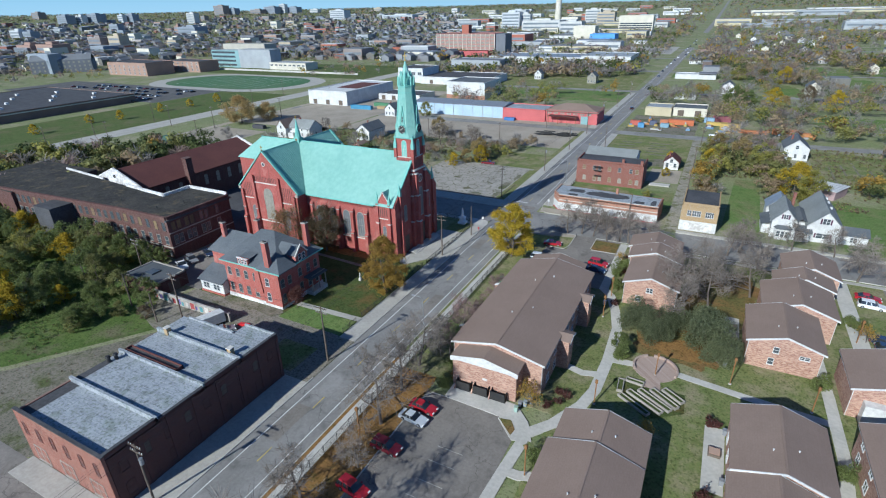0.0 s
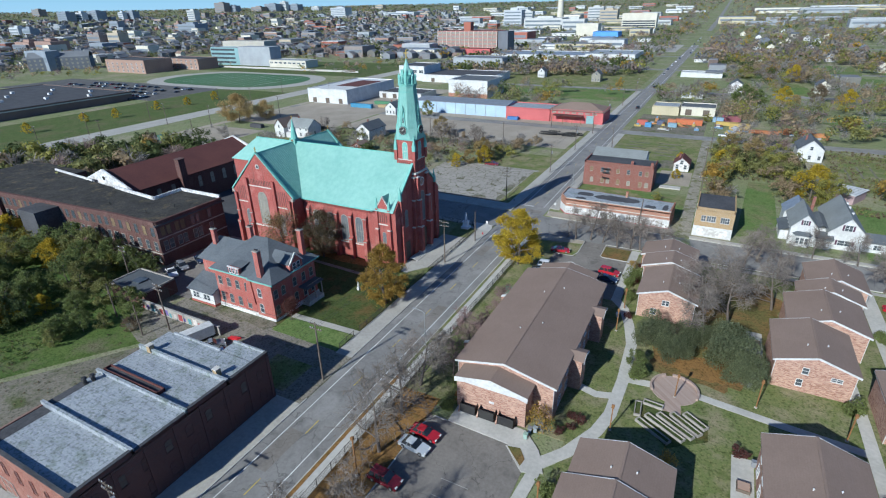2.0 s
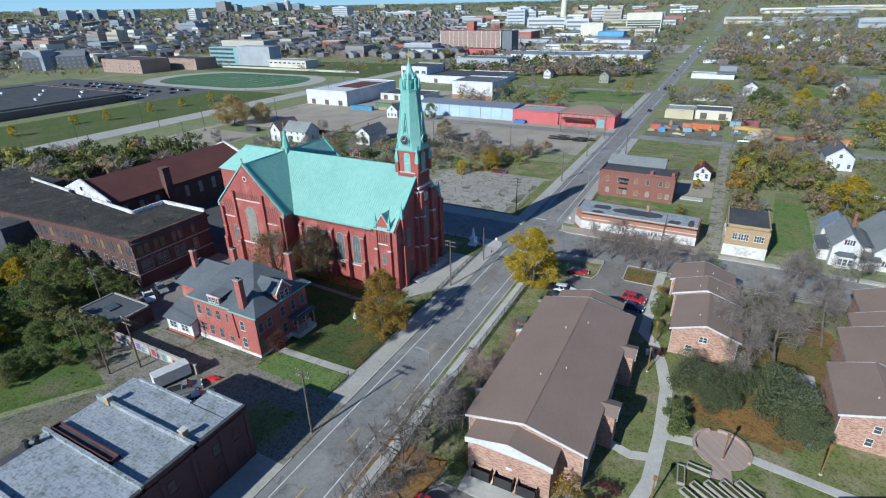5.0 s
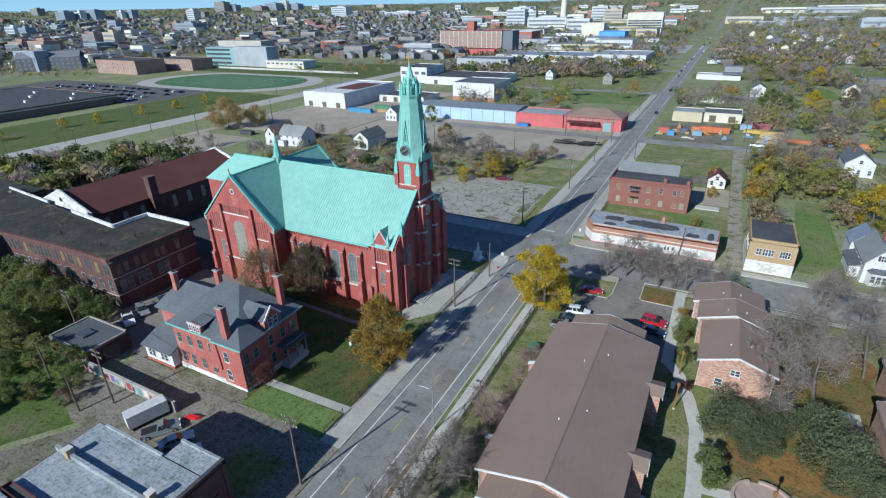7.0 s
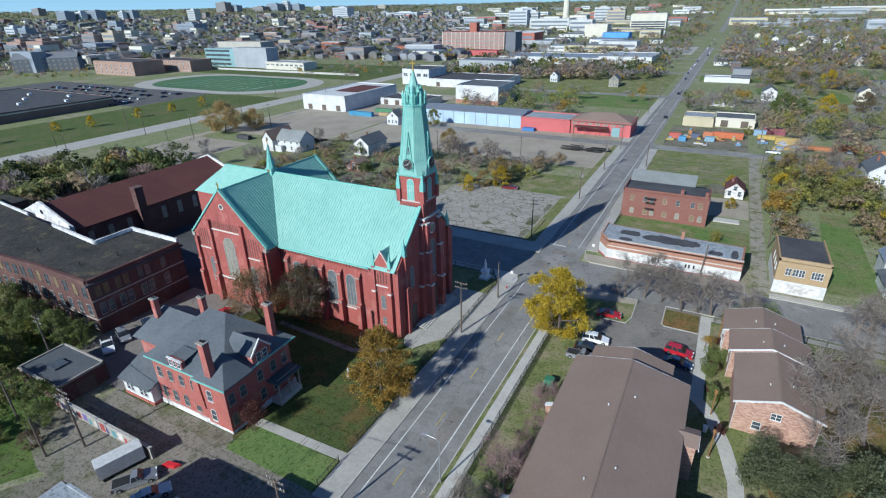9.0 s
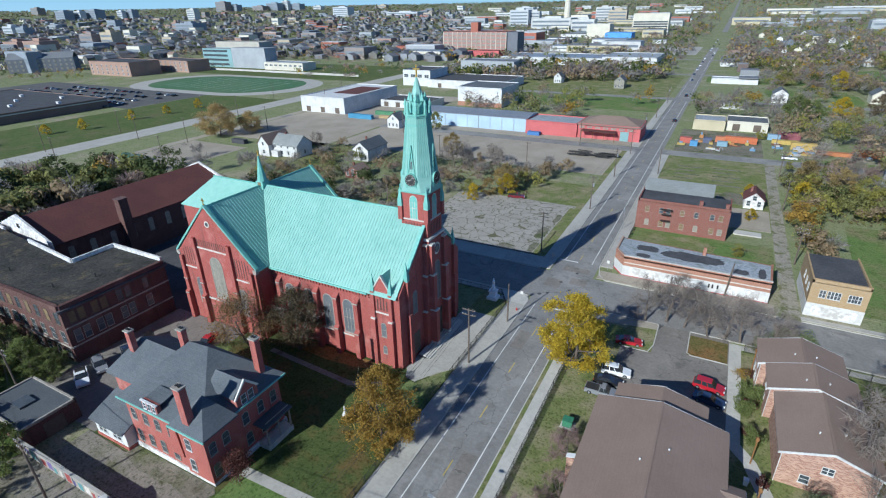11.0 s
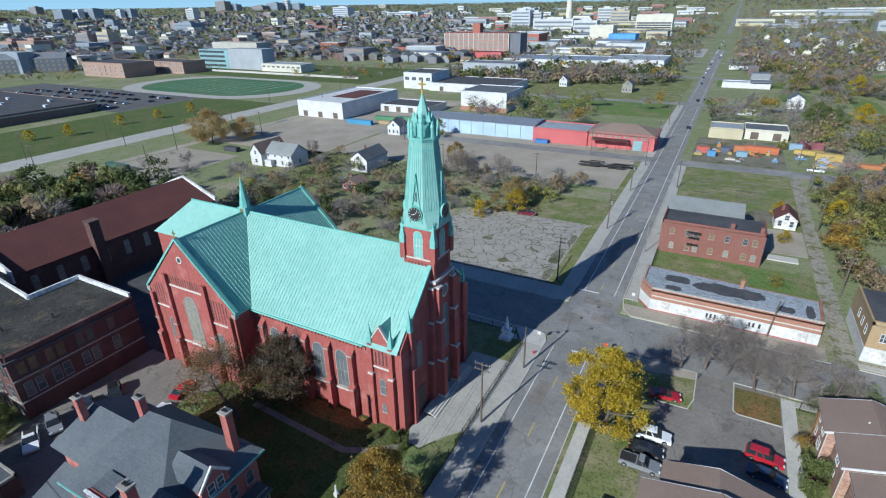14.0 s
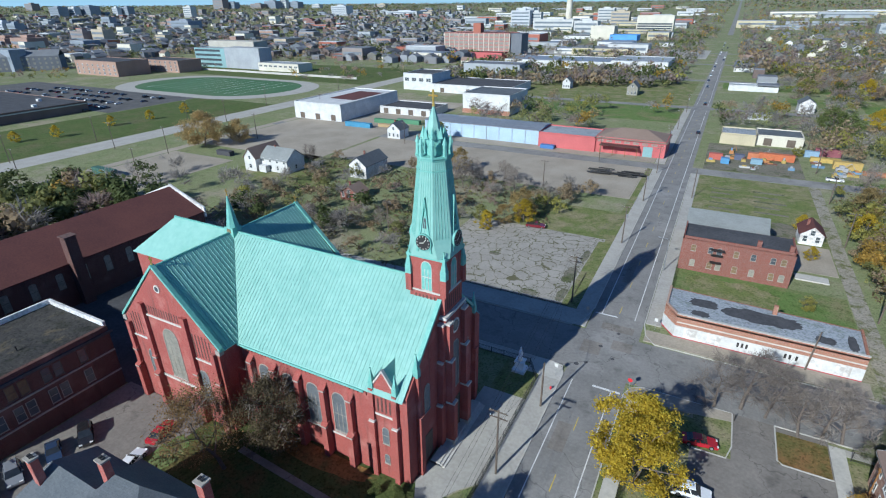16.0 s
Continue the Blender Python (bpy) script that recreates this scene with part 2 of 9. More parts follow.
M = dict(
    ground=patched("rough_turf", ((0.19, 0.225, 0.105), (0.235, 0.24, 0.135)), (0.30, 0.27, 0.195), 0.035, 0.5, 0.62),
    grass=patched("mown_grass", ((0.14, 0.175, 0.06), (0.18, 0.19, 0.078)), (0.27, 0.235, 0.15), 0.14, 0.46, 0.64),
    green=patched("green_grass", ((0.115, 0.185, 0.055), (0.15, 0.195, 0.068)), (0.21, 0.19, 0.105), 0.06, 0.48, 0.66),
    leafy=patched("leaf_covered_grass", ((0.16, 0.125, 0.05), (0.11, 0.115, 0.04)), (0.22, 0.125, 0.055), 0.13, 0.45, 0.62),
    fallen=patched("fallen_orange_leaves", ((0.27, 0.15, 0.055), (0.20, 0.115, 0.045)), (0.13, 0.12, 0.045), 0.2, 0.56, 0.68),
    # darker copy of the leafy grass, standing in for shade on the church lawn
    litter=patched("shade_dark_litter", ((0.082, 0.105, 0.036), (0.065, 0.09, 0.03)), (0.15, 0.095, 0.042), 0.13, 0.5, 0.68),
    dirt=patched("trodden_dirt", ((0.165, 0.15, 0.12), (0.225, 0.205, 0.165)), (0.10, 0.115, 0.05), 0.14, 0.50, 0.62),
    weeds=patched("weeds", ((0.07, 0.115, 0.03), (0.11, 0.15, 0.045)), (0.15, 0.14, 0.085), 0.09, 0.55, 0.68),
    park=patched("park_grass", ((0.085, 0.125, 0.04), (0.115, 0.135, 0.052)), (0.14, 0.135, 0.07), 0.05, 0.5, 0.66),
    turf=patched("sports_turf", ((0.075, 0.16, 0.085), (0.09, 0.175, 0.09)), (0.11, 0.18, 0.10), 0.02, 0.45, 0.6),
    asphalt=worn_road("asphalt", (0.188, 0.181, 0.172), (0.245, 0.237, 0.226)),
    lot=worn_road("worn_asphalt", (0.165, 0.149, 0.134), (0.222, 0.202, 0.18), 8.0),
    gravel=mat("gravel", (0.27, 0.235, 0.185), (0.37, 0.325, 0.265), 0.95, 2.5, 0.07),
    cracked=cracked("cracked_paving", (0.35, 0.325, 0.29), (0.27, 0.25, 0.22), (0.115, 0.11, 0.06), 3.0, 0.034),
    concrete=mat("concrete", (0.42, 0.40, 0.36), (0.33, 0.315, 0.285), 0.9, 2.0, 0.2),
    pale=mat("pale_concrete", (0.50, 0.48, 0.44), (0.40, 0.385, 0.35), 0.9, 2.0, 0.2),
    paint=mat("road_paint", (0.75, 0.75, 0.73), (0.5, 0.5, 0.49), 0.7, 4.0, 0.3),
    yellow=mat("yellow_paint", (0.62, 0.45, 0.06), (0.4, 0.32, 0.1), 0.7, 4.0, 0.3),
    church=weathered(masonry("church_brick", (0.36, 0.085, 0.07), (0.25, 0.055, 0.047), (0.33, 0.13, 0.11)), (0.46, 0.20, 0.17)),
    school=weathered(masonry("dark_brick", (0.12, 0.053, 0.044), (0.068, 0.033, 0.029), (0.14, 0.09, 0.08)), (0.20, 0.12, 0.10), 0.3),
    rect=weathered(masonry("rectory_brick", (0.39, 0.105, 0.08), (0.28, 0.07, 0.055), (0.36, 0.16, 0.14)), (0.48, 0.24, 0.20), 0.4),
    oldbrick=masonry("old_brick", (0.25, 0.085, 0.062), (0.155, 0.056, 0.044), (0.24, 0.16, 0.135)),
    # brick darkened to carry the shade on the block's street side
    shadebrick=masonry("shade_dark_brick", (0.135, 0.055, 0.045), (0.08, 0.036, 0.032), (0.13, 0.09, 0.08)),
    front=weathered(masonry("salmon_brick", (0.28, 0.10, 0.068), (0.18, 0.068, 0.05), (0.30, 0.19, 0.15)), (0.36, 0.20, 0.15), 0.5),
    orange=masonry("orange_brick", (0.38, 0.16, 0.095), (0.24, 0.10, 0.07), (0.40, 0.30, 0.24)),
    apt=masonry("mottled_brick", (0.53, 0.345, 0.255), (0.225, 0.10, 0.075), (0.42, 0.32, 0.26), 0.42, 0.13),
    ybrick=masonry("buff_brick", (0.40, 0.27, 0.135), (0.30, 0.20, 0.10), (0.40, 0.33, 0.23)),
    copper=mat("green_copper", (0.245, 0.445, 0.39), (0.19, 0.375, 0.325), 0.62, 0.8, 0.09, 0.05),
    copper_d=mat("copper_trim", (0.20, 0.45, 0.39), (0.14, 0.36, 0.31), 0.6, 2.0, 0.2, 0.05),
    stone=mat("limestone", (0.58, 0.55, 0.50), (0.44, 0.42, 0.38), 0.85, 2.0, 0.3),
    trace=mat("grey_tracery", (0.36, 0.33, 0.29), (0.27, 0.245, 0.215), 0.85, 2.0, 0.3),
    courtbrick=masonry("court_brick", (0.40, 0.31, 0.26), (0.32, 0.23, 0.19), (0.38, 0.34, 0.3), 0.5, 0.5),
    shingle=shingled("brown_shingle", (0.212, 0.152, 0.121), (0.243, 0.178, 0.144), 0.14),
    grey_sh=shingled("grey_shingle", (0.085, 0.096, 0.108), (0.13, 0.141, 0.152)),
    pale_sh=shingled("pale_grey_shingle", (0.19, 0.20, 0.195), (0.25, 0.265, 0.26)),
    alley=patched("alley_gravel", ((0.27, 0.245, 0.205), (0.34, 0.31, 0.265)), (0.15, 0.155, 0.075), 0.3, 0.50, 0.60),
    drive=patched("worn_drive", ((0.20, 0.182, 0.155), (0.25, 0.225, 0.19)), (0.145, 0.14, 0.09), 0.25, 0.54, 0.64),
    silver=streaky("silver_roof_coat", (0.36, 0.385, 0.415), (0.30, 0.32, 0.345), (0.19, 0.195, 0.20)),
    tar=patched("old_tar_roof", ((0.04, 0.04, 0.04), (0.075, 0.07, 0.064)), (0.135, 0.108, 0.07), 0.3, 0.54, 0.70),
    black=mat("black_roofing", (0.05, 0.05, 0.055), (0.085, 0.085, 0.09), 0.9, 2.0, 0.2),
    redroof=mat("red_brown_roofing", (0.13, 0.05, 0.042), (0.09, 0.036, 0.034), 0.95, 3.0, 0.1),
    white=mat("white_paint", (0.62, 0.62, 0.61), (0.47, 0.47, 0.46), 0.6, 2.0, 0.3, 0.05),
    chalk=mat("flaking_whitewash", (0.72, 0.72, 0.72), (0.42, 0.40, 0.38), 0.9, 1.6, 0.4),
    glass=mat("window_glass", (0.05, 0.065, 0.075), (0.09, 0.10, 0.11), 0.12, 1.0, 0.3, 0.0, spec=0.6),
    leaded=mat("leaded_glass", (0.30, 0.28, 0.23), (0.18, 0.175, 0.15), 0.35, 3.0, 0.8, 0.2, spec=0.5),
    dimglass=mat("dim_leaded_glass", (0.15, 0.165, 0.175), (0.10, 0.11, 0.12), 0.3, 3.0, 0.8, 0.2, spec=0.5),
    board=mat("plywood_board", (0.21, 0.15, 0.08), (0.14, 0.10, 0.06), 0.9, 3.0, 0.4),
    timber=mat("weathered_timber", (0.15, 0.12, 0.095), (0.10, 0.08, 0.065), 0.95, 6.0, 0.5),
    rustwood=mat("brown_pole", (0.24, 0.12, 0.045), (0.18, 0.09, 0.035), 0.8, 6.0, 0.5),
    iron=mat("black_iron", (0.025, 0.025, 0.027), (0.04, 0.038, 0.035), 0.5, 4.0, 0.5),
    steel=mat("galvanised_steel", (0.42, 0.43, 0.44), (0.32, 0.33, 0.34), 0.45, 4.0, 0.5, 0.05, metal=0.6),
    gold=mat("gilding", (0.75, 0.50, 0.14), (0.6, 0.38, 0.1), 0.35, 4.0, 0.5, 0.05, metal=0.9),
    rubber=mat("rubber", (0.018, 0.018, 0.018), (0.03, 0.03, 0.03), 0.85, 4.0, 0.5),
    bark=mat("bark", (0.16, 0.13, 0.11), (0.10, 0.082, 0.07), 0.95, 6.0, 0.5, 0.4),
    twig=mat("bare_twigs", (0.235, 0.20, 0.17), (0.155, 0.13, 0.11), 0.95, 4.0, 0.3, 0.0, island=0.25, per_object=0.2),
    twig_red=mat("reddish_twigs", (0.23, 0.155, 0.14), (0.16, 0.105, 0.098), 0.95, 4.0, 0.3, 0.0, island=0.25, per_object=0.2),
)


# ---- mesh helpers ----
class G:
    """Collects plain geometry for one mesh."""

    def __init__(self):
        self.v, self.f, self.m, self.mats = [], [], [], []

    def use(self, material):
        if material not in self.mats:
            self.mats.append(material)
        self.cur = self.mats.index(material)
        return self

    cur = 0

    def face(self, *pts):
        n = len(self.v)
        self.v += [tuple(p) for p in pts]
        self.f.append(tuple(range(n, n + len(pts))))
        self.m.append(self.cur)
        return self

    def box(self, x0, x1, y0, y1, z0, z1):
        n = len(self.v)
        self.v += [(x, y, z) for z in (z0, z1) for y in (y0, y1) for x in (x0, x1)]
        self.f += [tuple(n + i for i in q) for q in ((0, 2, 3, 1), (4, 5, 7, 6), (0, 1, 5, 4), (2, 6, 7, 3), (0, 4, 6, 2), (1, 3, 7, 5))]
        self.m += [self.cur] * 6
        return self

    def prism(self, pts, z0, z1, top=None):
        """Upright prism over a polygon (counter-clockwise); top: another polygon at z1."""
        top = top or pts
        n, k = len(self.v), len(pts)
        self.v += [(p[0], p[1], z0) for p in pts] + [(p[0], p[1], z1) for p in top]
        self.f += [tuple(n + i for i in reversed(range(k))), tuple(n + k + i for i in range(k))]
        self.f += [(n + i, n + (i + 1) % k, n + k + (i + 1) % k, n + k + i) for i in range(k)]
        self.m += [self.cur] * (k + 2)
        return self

    def slab(self, pts, d):
        """A polygon in space, thickened by the vector d."""
        n, k = len(self.v), len(pts)
        self.v += [tuple(p) for p in pts] + [(p[0] + d[0], p[1] + d[1], p[2] + d[2]) for p in pts]
        self.f += [tuple(n + i for i in reversed(range(k))), tuple(n + k + i for i in range(k))]
        self.f += [(n + i, n + (i + 1) % k, n + k + (i + 1) % k, n + k + i) for i in range(k)]
        self.m += [self.cur] * (k + 2)
        return self

    def tube(self, path, radii, sides=6):
        rings = []
        for i, p in enumerate(path):
            a, b = Vector(path[max(i - 1, 0)]), Vector(path[min(i + 1, len(path) - 1)])
            d = (b - a).normalized() if (b - a).length > 1e-9 else Vector((0, 0, 1))
            u = d.orthogonal().normalized()
            w = d.cross(u)
            r = radii[i] if isinstance(radii, (list, tuple)) else radii
            n = len(self.v)
            for s in range(sides):
                c = 2 * math.pi * s / sides
                q = Vector(p) + u * (r * math.cos(c)) + w * (r * math.sin(c))
                self.v.append(tuple(q))
            rings.append(n)
        for a, b in zip(rings, rings[1:]):
            for s in range(sides):
                self.f.append((a + s, a + (s + 1) % sides, b + (s + 1) % sides, b + s))
                self.m.append(self.cur)
        self.f += [tuple(rings[0] + s for s in reversed(range(sides))), tuple(rings[-1] + s for s in range(sides))]
        self.m += [self.cur] * 2
        return self

    def cone(self, x, y, z0, z1, r0, r1, sides=8, turn=0.0):
        ring = lambda r: [(x + r * math.cos(turn + 2 * math.pi * i / sides), y + r * math.sin(turn + 2 * math.pi * i / sides)) for i in range(sides)]
        return self.prism(ring(r0), z0, z1, ring(max(r1, 0.001)))

    def mesh(self, name, material=None, smooth=False):
        me = bpy.data.meshes.new(name)
        me.from_pydata(self.v, [], self.f)
        for x in self.mats or ([material] if material else []):
            me.materials.append(x)
        if self.mats:
            me.polygons.foreach_set("material_index", self.m)
        if smooth:
            me.polygons.foreach_set("use_smooth", [True] * len(self.f))
        me.update()
        return me


def thing(name, x, y, z=0.0, label="", category="", group="", kind=""):
    ob = new(name)
    ob.location = (x, y, z)
    ob.empty_display_size = 0.2
    return tagged(ob, label, category, group, kind)


def part(name, geo, material, parent, label="", m=None, smooth=False):
    """One mesh under a thing (an Empty) or under a part; geometry is in world coordinates for a thing's part."""
    me = geo.mesh(name, material, smooth) if isinstance(geo, G) else geo
    ob = new(name, me)
    ob.parent = parent
    if parent is not None and parent.data is None:
        ob.matrix_parent_inverse = Matrix.Translation(parent.location).inverted()
    if m is not None:
        ob.matrix_basis = m
    if label:
        tagged(ob, label)
    return ob


def solo(name, geo, material, label, category, kind="", smooth=False, group=""):
    return tagged(new(name, geo.mesh(name, material, smooth)), label, category, group, kind)


def wall_pose(x, y, z, facing):
    """A pose whose local x runs along a wall, local y points into it, z is up. facing: outward side."""
    turn = {"S": 0, "E": 90, "N": 180, "W": 270}[facing] if isinstance(facing, str) else facing
    return pose(x, y, z, 0, 0, turn)


_win = {}


def window_meshes(w, h, style, frame_mat, pane_mat):
    key = (round(w, 2), round(h, 2), style, frame_mat.name, pane_mat.name)
    if key in _win:
        return _win[key]
    fr, pa = G(), G()

    def outline(a, b, rise):
        if style == "arch":
            spring = h - (w / 2) * 1.25
            pts = [(-a, 0), (a, 0), (a, spring)]
            n = 6
            # pointed arch of two arcs
            for i in range(1, n):
                t = i / n
                pts.append((a * math.cos(t * math.pi / 2) ** 0.8, spring + (b - spring) * math.sin(t * math.pi / 2)))
            pts.append((0, b))
            return pts + [(-x, z) for x, z in reversed(pts[3:-1])] + [(-a, spring)]
        if style == "round":
            spring = h - w * 0.28
            pts = [(-a, 0), (a, 0), (a, spring)]
            for i in range(1, 6):
                t = i / 6 * math.pi
                pts.append((a * math.cos(t), spring + (b - spring) * math.sin(t)))
            return pts + [(-a, spring)]
        return [(-a, 0), (a, 0), (a, b), (-a, b)]

    t = 0.07 if w < 1.5 else 0.13
    out = [(x, z if z > 0 else -t) for x, z in outline(w / 2 + t, h + t, 0)]
    inn = outline(w / 2, h, 0)
    k = len(out)
    for i in range(k):
        (ax, az), (bx, bz), (cx, cz), (dx, dz) = out[i], out[(i + 1) % k], inn[(i + 1) % k], inn[i]
        fr.face((ax, -0.07, az), (bx, -0.07, bz), (cx, -0.07, cz), (dx, -0.07, dz))
        fr.face((ax, 0.0, az), (bx, 0.0, bz), (bx, -0.07, bz), (ax, -0.07, az))
        fr.face((dx, -0.07, dz), (cx, -0.07, cz), (cx, 0.0, cz), (dx, 0.0, dz))
    fr.box(-w / 2 - t * 1.6, w / 2 + t * 1.6, -0.13, 0.0, -t * 1.8, -t * 0.6)
    if style in ("arch",) and w > 1.2:
        for x in (-w / 6, w / 6):
            fr.box(x - 0.04, x + 0.04, -0.05, -0.015, 0.0, h * 0.74)
        fr.box(-w / 2, w / 2, -0.048, -0.015, h * 0.45, h * 0.45 + 0.08)
    else:
        fr.box(-w / 2, w / 2, -0.05, -0.015, h * 0.5 - 0.03, h * 0.5 + 0.03)
        if style == "pair":
            fr.box(-0.05, 0.05, -0.055, -0.015, 0, h)
    pa.face(*[(x, -0.012, z) for x, z in inn])
    _win[key] = (fr.mesh("window", frame_mat), pa.mesh("pane", pane_mat))
    return _win[key]


def window(parent, x, y, z, w, h, facing, style="sash", frame_mat=None, pane_mat=None):
    """A framed window whose sill's middle is at x, y, z on a wall that faces outward."""
    fm, pm = window_meshes(w, h, style, frame_mat or M["white"], pane_mat or M["glass"])
    ob = part("window", fm, None, parent, m=wall_pose(x, y, z, facing))
    part("pane", pm, None, ob)
    return ob


def door(parent, x, y, z, w, h, facing, material, style="sash"):
    g = G()
    g.box(-w / 2, w / 2, -0.05, 0.0, 0, h)
    g.box(-w / 2 - 0.12, -w / 2, -0.09, 0.0, 0, h + 0.12).box(w / 2, w / 2 + 0.12, -0.09, 0.0, 0, h + 0.12).box(-w / 2, w / 2, -0.09, 0.0, h, h + 0.12)
    for s in (-1, 1):
        for a, b in ((0.12, 0.45), (0.52, 0.9)):
            x0, x1 = sorted((s * w * 0.08, s * w * 0.42))
            g.box(x0, x1, -0.07, -0.04, h * a, h * b)
    return part("door", g, material, parent, m=wall_pose(x, y, z, facing))


def gable(g, x0, x1, y0, y1, ze, zr, axis, over=0.4, thick=0.18):
    """A two-slope roof with overhang; axis: the way its ridge runs."""
    if axis == "y":
        xm, s = (x0 + x1) / 2, (zr - ze) / ((x1 - x0) / 2)
        d = ze - s * over
        g.slab([(xm, y0 - over, zr), (xm, y1 + over, zr), (x0 - over, y1 + over, d), (x0 - over, y0 - over, d)], (0, 0, thick))
        g.slab([(xm, y1 + over, zr), (xm, y0 - over, zr), (x1 + over, y0 - over, d), (x1 + over, y1 + over, d)], (0, 0, thick))
    else:
        ym, s = (y0 + y1) / 2, (zr - ze) / ((y1 - y0) / 2)
        d = ze - s * over
        g.slab([(x1 + over, ym, zr), (x0 - over, ym, zr), (x0 - over, y0 - over, d), (x1 + over, y0 - over, d)], (0, 0, thick))
        g.slab([(x0 - over, ym, zr), (x1 + over, ym, zr), (x1 + over, y1 + over, d), (x0 - over, y1 + over, d)], (0, 0, thick))
    return g


def gable_walls(g, x0, x1, y0, y1, ze, zr, axis, z0=0.0):
    """A body whose two end walls run up into the gables."""
    if axis == "y":
        xm = (x0 + x1) / 2
        g.slab([(x0, y0, z0), (x1, y0, z0), (x1, y0, ze), (xm, y0, zr), (x0, y0, ze)], (0, y1 - y0, 0))
    else:
        ym = (y0 + y1) / 2
        g.slab([(x0, y1, z0), (x0, y0, z0), (x0, y0, ze), (x0, ym, zr), (x0, y1, ze)], (x1 - x0, 0, 0))
    return g


def hip(g, x0, x1, y0, y1, ze, zr, over=0.4, axis="x", run=None):
    """A four-slope roof."""
    x0, x1, y0, y1 = x0 - over, x1 + over, y0 - over, y1 + over
    run = run if run is not None else (min(x1 - x0, y1 - y0) / 2)
    if axis == "x":
        ym = (y0 + y1) / 2
        a, b = (x0 + run, ym, zr), (x1 - run, ym, zr)
        c = [(x0, y0, ze), (x1, y0, ze), (x1, y1, ze), (x0, y1, ze)]
        g.face(c[0], c[1], b, a), g.face(c[1], c[2], b), g.face(c[2], c[3], a, b), g.face(c[3], c[0], a)
    else:
        xm = (x0 + x1) / 2
        a, b = (xm, y0 + run, zr), (xm, y1 - run, zr)
        c = [(x0, y0, ze), (x1, y0, ze), (x1, y1, ze), (x0, y1, ze)]
        g.face(c[0], c[1], a), g.face(c[1], c[2], b, a), g.face(c[2], c[3], b), g.face(c[3], c[0], a, b)
    g.box(x0, x1, y0, y1, ze - 0.2, ze)
    return g


# ---- ground ----
def rise(x, y):
    """The land climbs gently far out, towards the horizon."""
    s = np.clip((np.hypot(x - 32, y + 60) - 900) / 3700, 0, 1)
    return 78 * s * s * (3 - 2 * s)


g = G()
steps = [-6000 + 250 * i for i in range(49)]
north = [-1500 + 250 * i for i in range(31)]
for x0, x1 in zip(steps, steps[1:]):
    for y0, y1 in zip(north, north[1:]):
        g.face(*[(x, y, float(rise(x, y))) for x, y in ((x0, y0), (x1, y0), (x1, y1), (x0, y1))])
solo("ground", g, M["ground"], "rough autumn turf, brown and green, out to the horizon", "ground", "structure")


def clear_sky():
    """Pale blue air low over the horizon."""
    m = bpy.data.materials.new("low_sky")
    m.use_nodes = True
    t, L = m.node_tree, m.node_tree.links
    t.nodes.remove(t.nodes["Principled BSDF"])
    geo, sep, r, mix, e = [t.nodes.new("ShaderNode" + k) for k in ("NewGeometry", "SeparateXYZ", "MapRange", "Mix", "Emission")]
    r.inputs["From Min"].default_value, r.inputs["From Max"].default_value = 70, 330
    mix.data_type = "RGBA"
    mix.inputs[6].default_value, mix.inputs[7].default_value = (0.30, 0.47, 0.60, 1), (0.20, 0.40, 0.58, 1)
    L.new(geo.outputs["Position"], sep.inputs[0]), L.new(sep.outputs[2], r.inputs["Value"])
    L.new(r.outputs[0], mix.inputs[0]), L.new(mix.outputs[2], e.inputs["Color"])
    L.new(e.outputs[0], t.nodes["Material Output"].inputs["Surface"])
    return m


g = G()
ring = [(32 - 4650 * math.sin(radians(a)), -60 + 4650 * math.cos(radians(a))) for a in range(-70, 111, 4)]
for p, q in zip(ring, ring[1:]):
    g.face((*p, -20), (*q, -20), (*q, 700), (*p, 700))
solo("backdrop", g, clear_sky(), "clear pale blue sky low over the horizon", "sky", "structure")


def patch(name, x0, x1, y0, y1, top, material, label, category):
    return solo(name, G().box(x0, x1, y0, y1, -0.05, top), material, label, category, "structure")


def patch_poly(name, pts, top, material, label, category):
    return solo(name, G().prism(pts, -0.05, top), material, label, category, "structure")


patch("road", 10.4, 20.3, -200, 1150, 0.03, M["asphalt"], "long straight grey asphalt street with worn lanes", "road")
g = G()
for y0 in range(1150, 4400, 125):
    g.face(*[(x, y, float(rise(x, y)) + 0.6) for x, y in ((10.4, y0), (20.3, y0), (20.3, y0 + 125), (10.4, y0 + 125))])
solo("road", g, M["asphalt"], "straight grey street running on to the horizon", "road", "structure")
for y0, y1 in ((24.5, 37.5), (157.5, 165.5), (300, 308), (436, 444), (575, 583), (720, 728), (860, 868)):
    patch("road", 20.3, 420, y0, y1, 0.026, M["asphalt"], "grey asphalt cross street", "road")
    patch("road", -190 if y0 < 160 else -120, 10.4, y0, y1, 0.026, M["asphalt"], "grey asphalt cross street", "road")
patch("road", -234, -218, -900, 1150, 0.03, M["concrete"], "pale concrete boulevard", "road")
patch("road", -192, -187, -200, 260, 0.02, M["gravel"], "pale gravel service track", "road")
patch("road", 57.3, 60.5, 38, 157, 0.024, M["alley"], "overgrown dirt alley between the lots", "road")


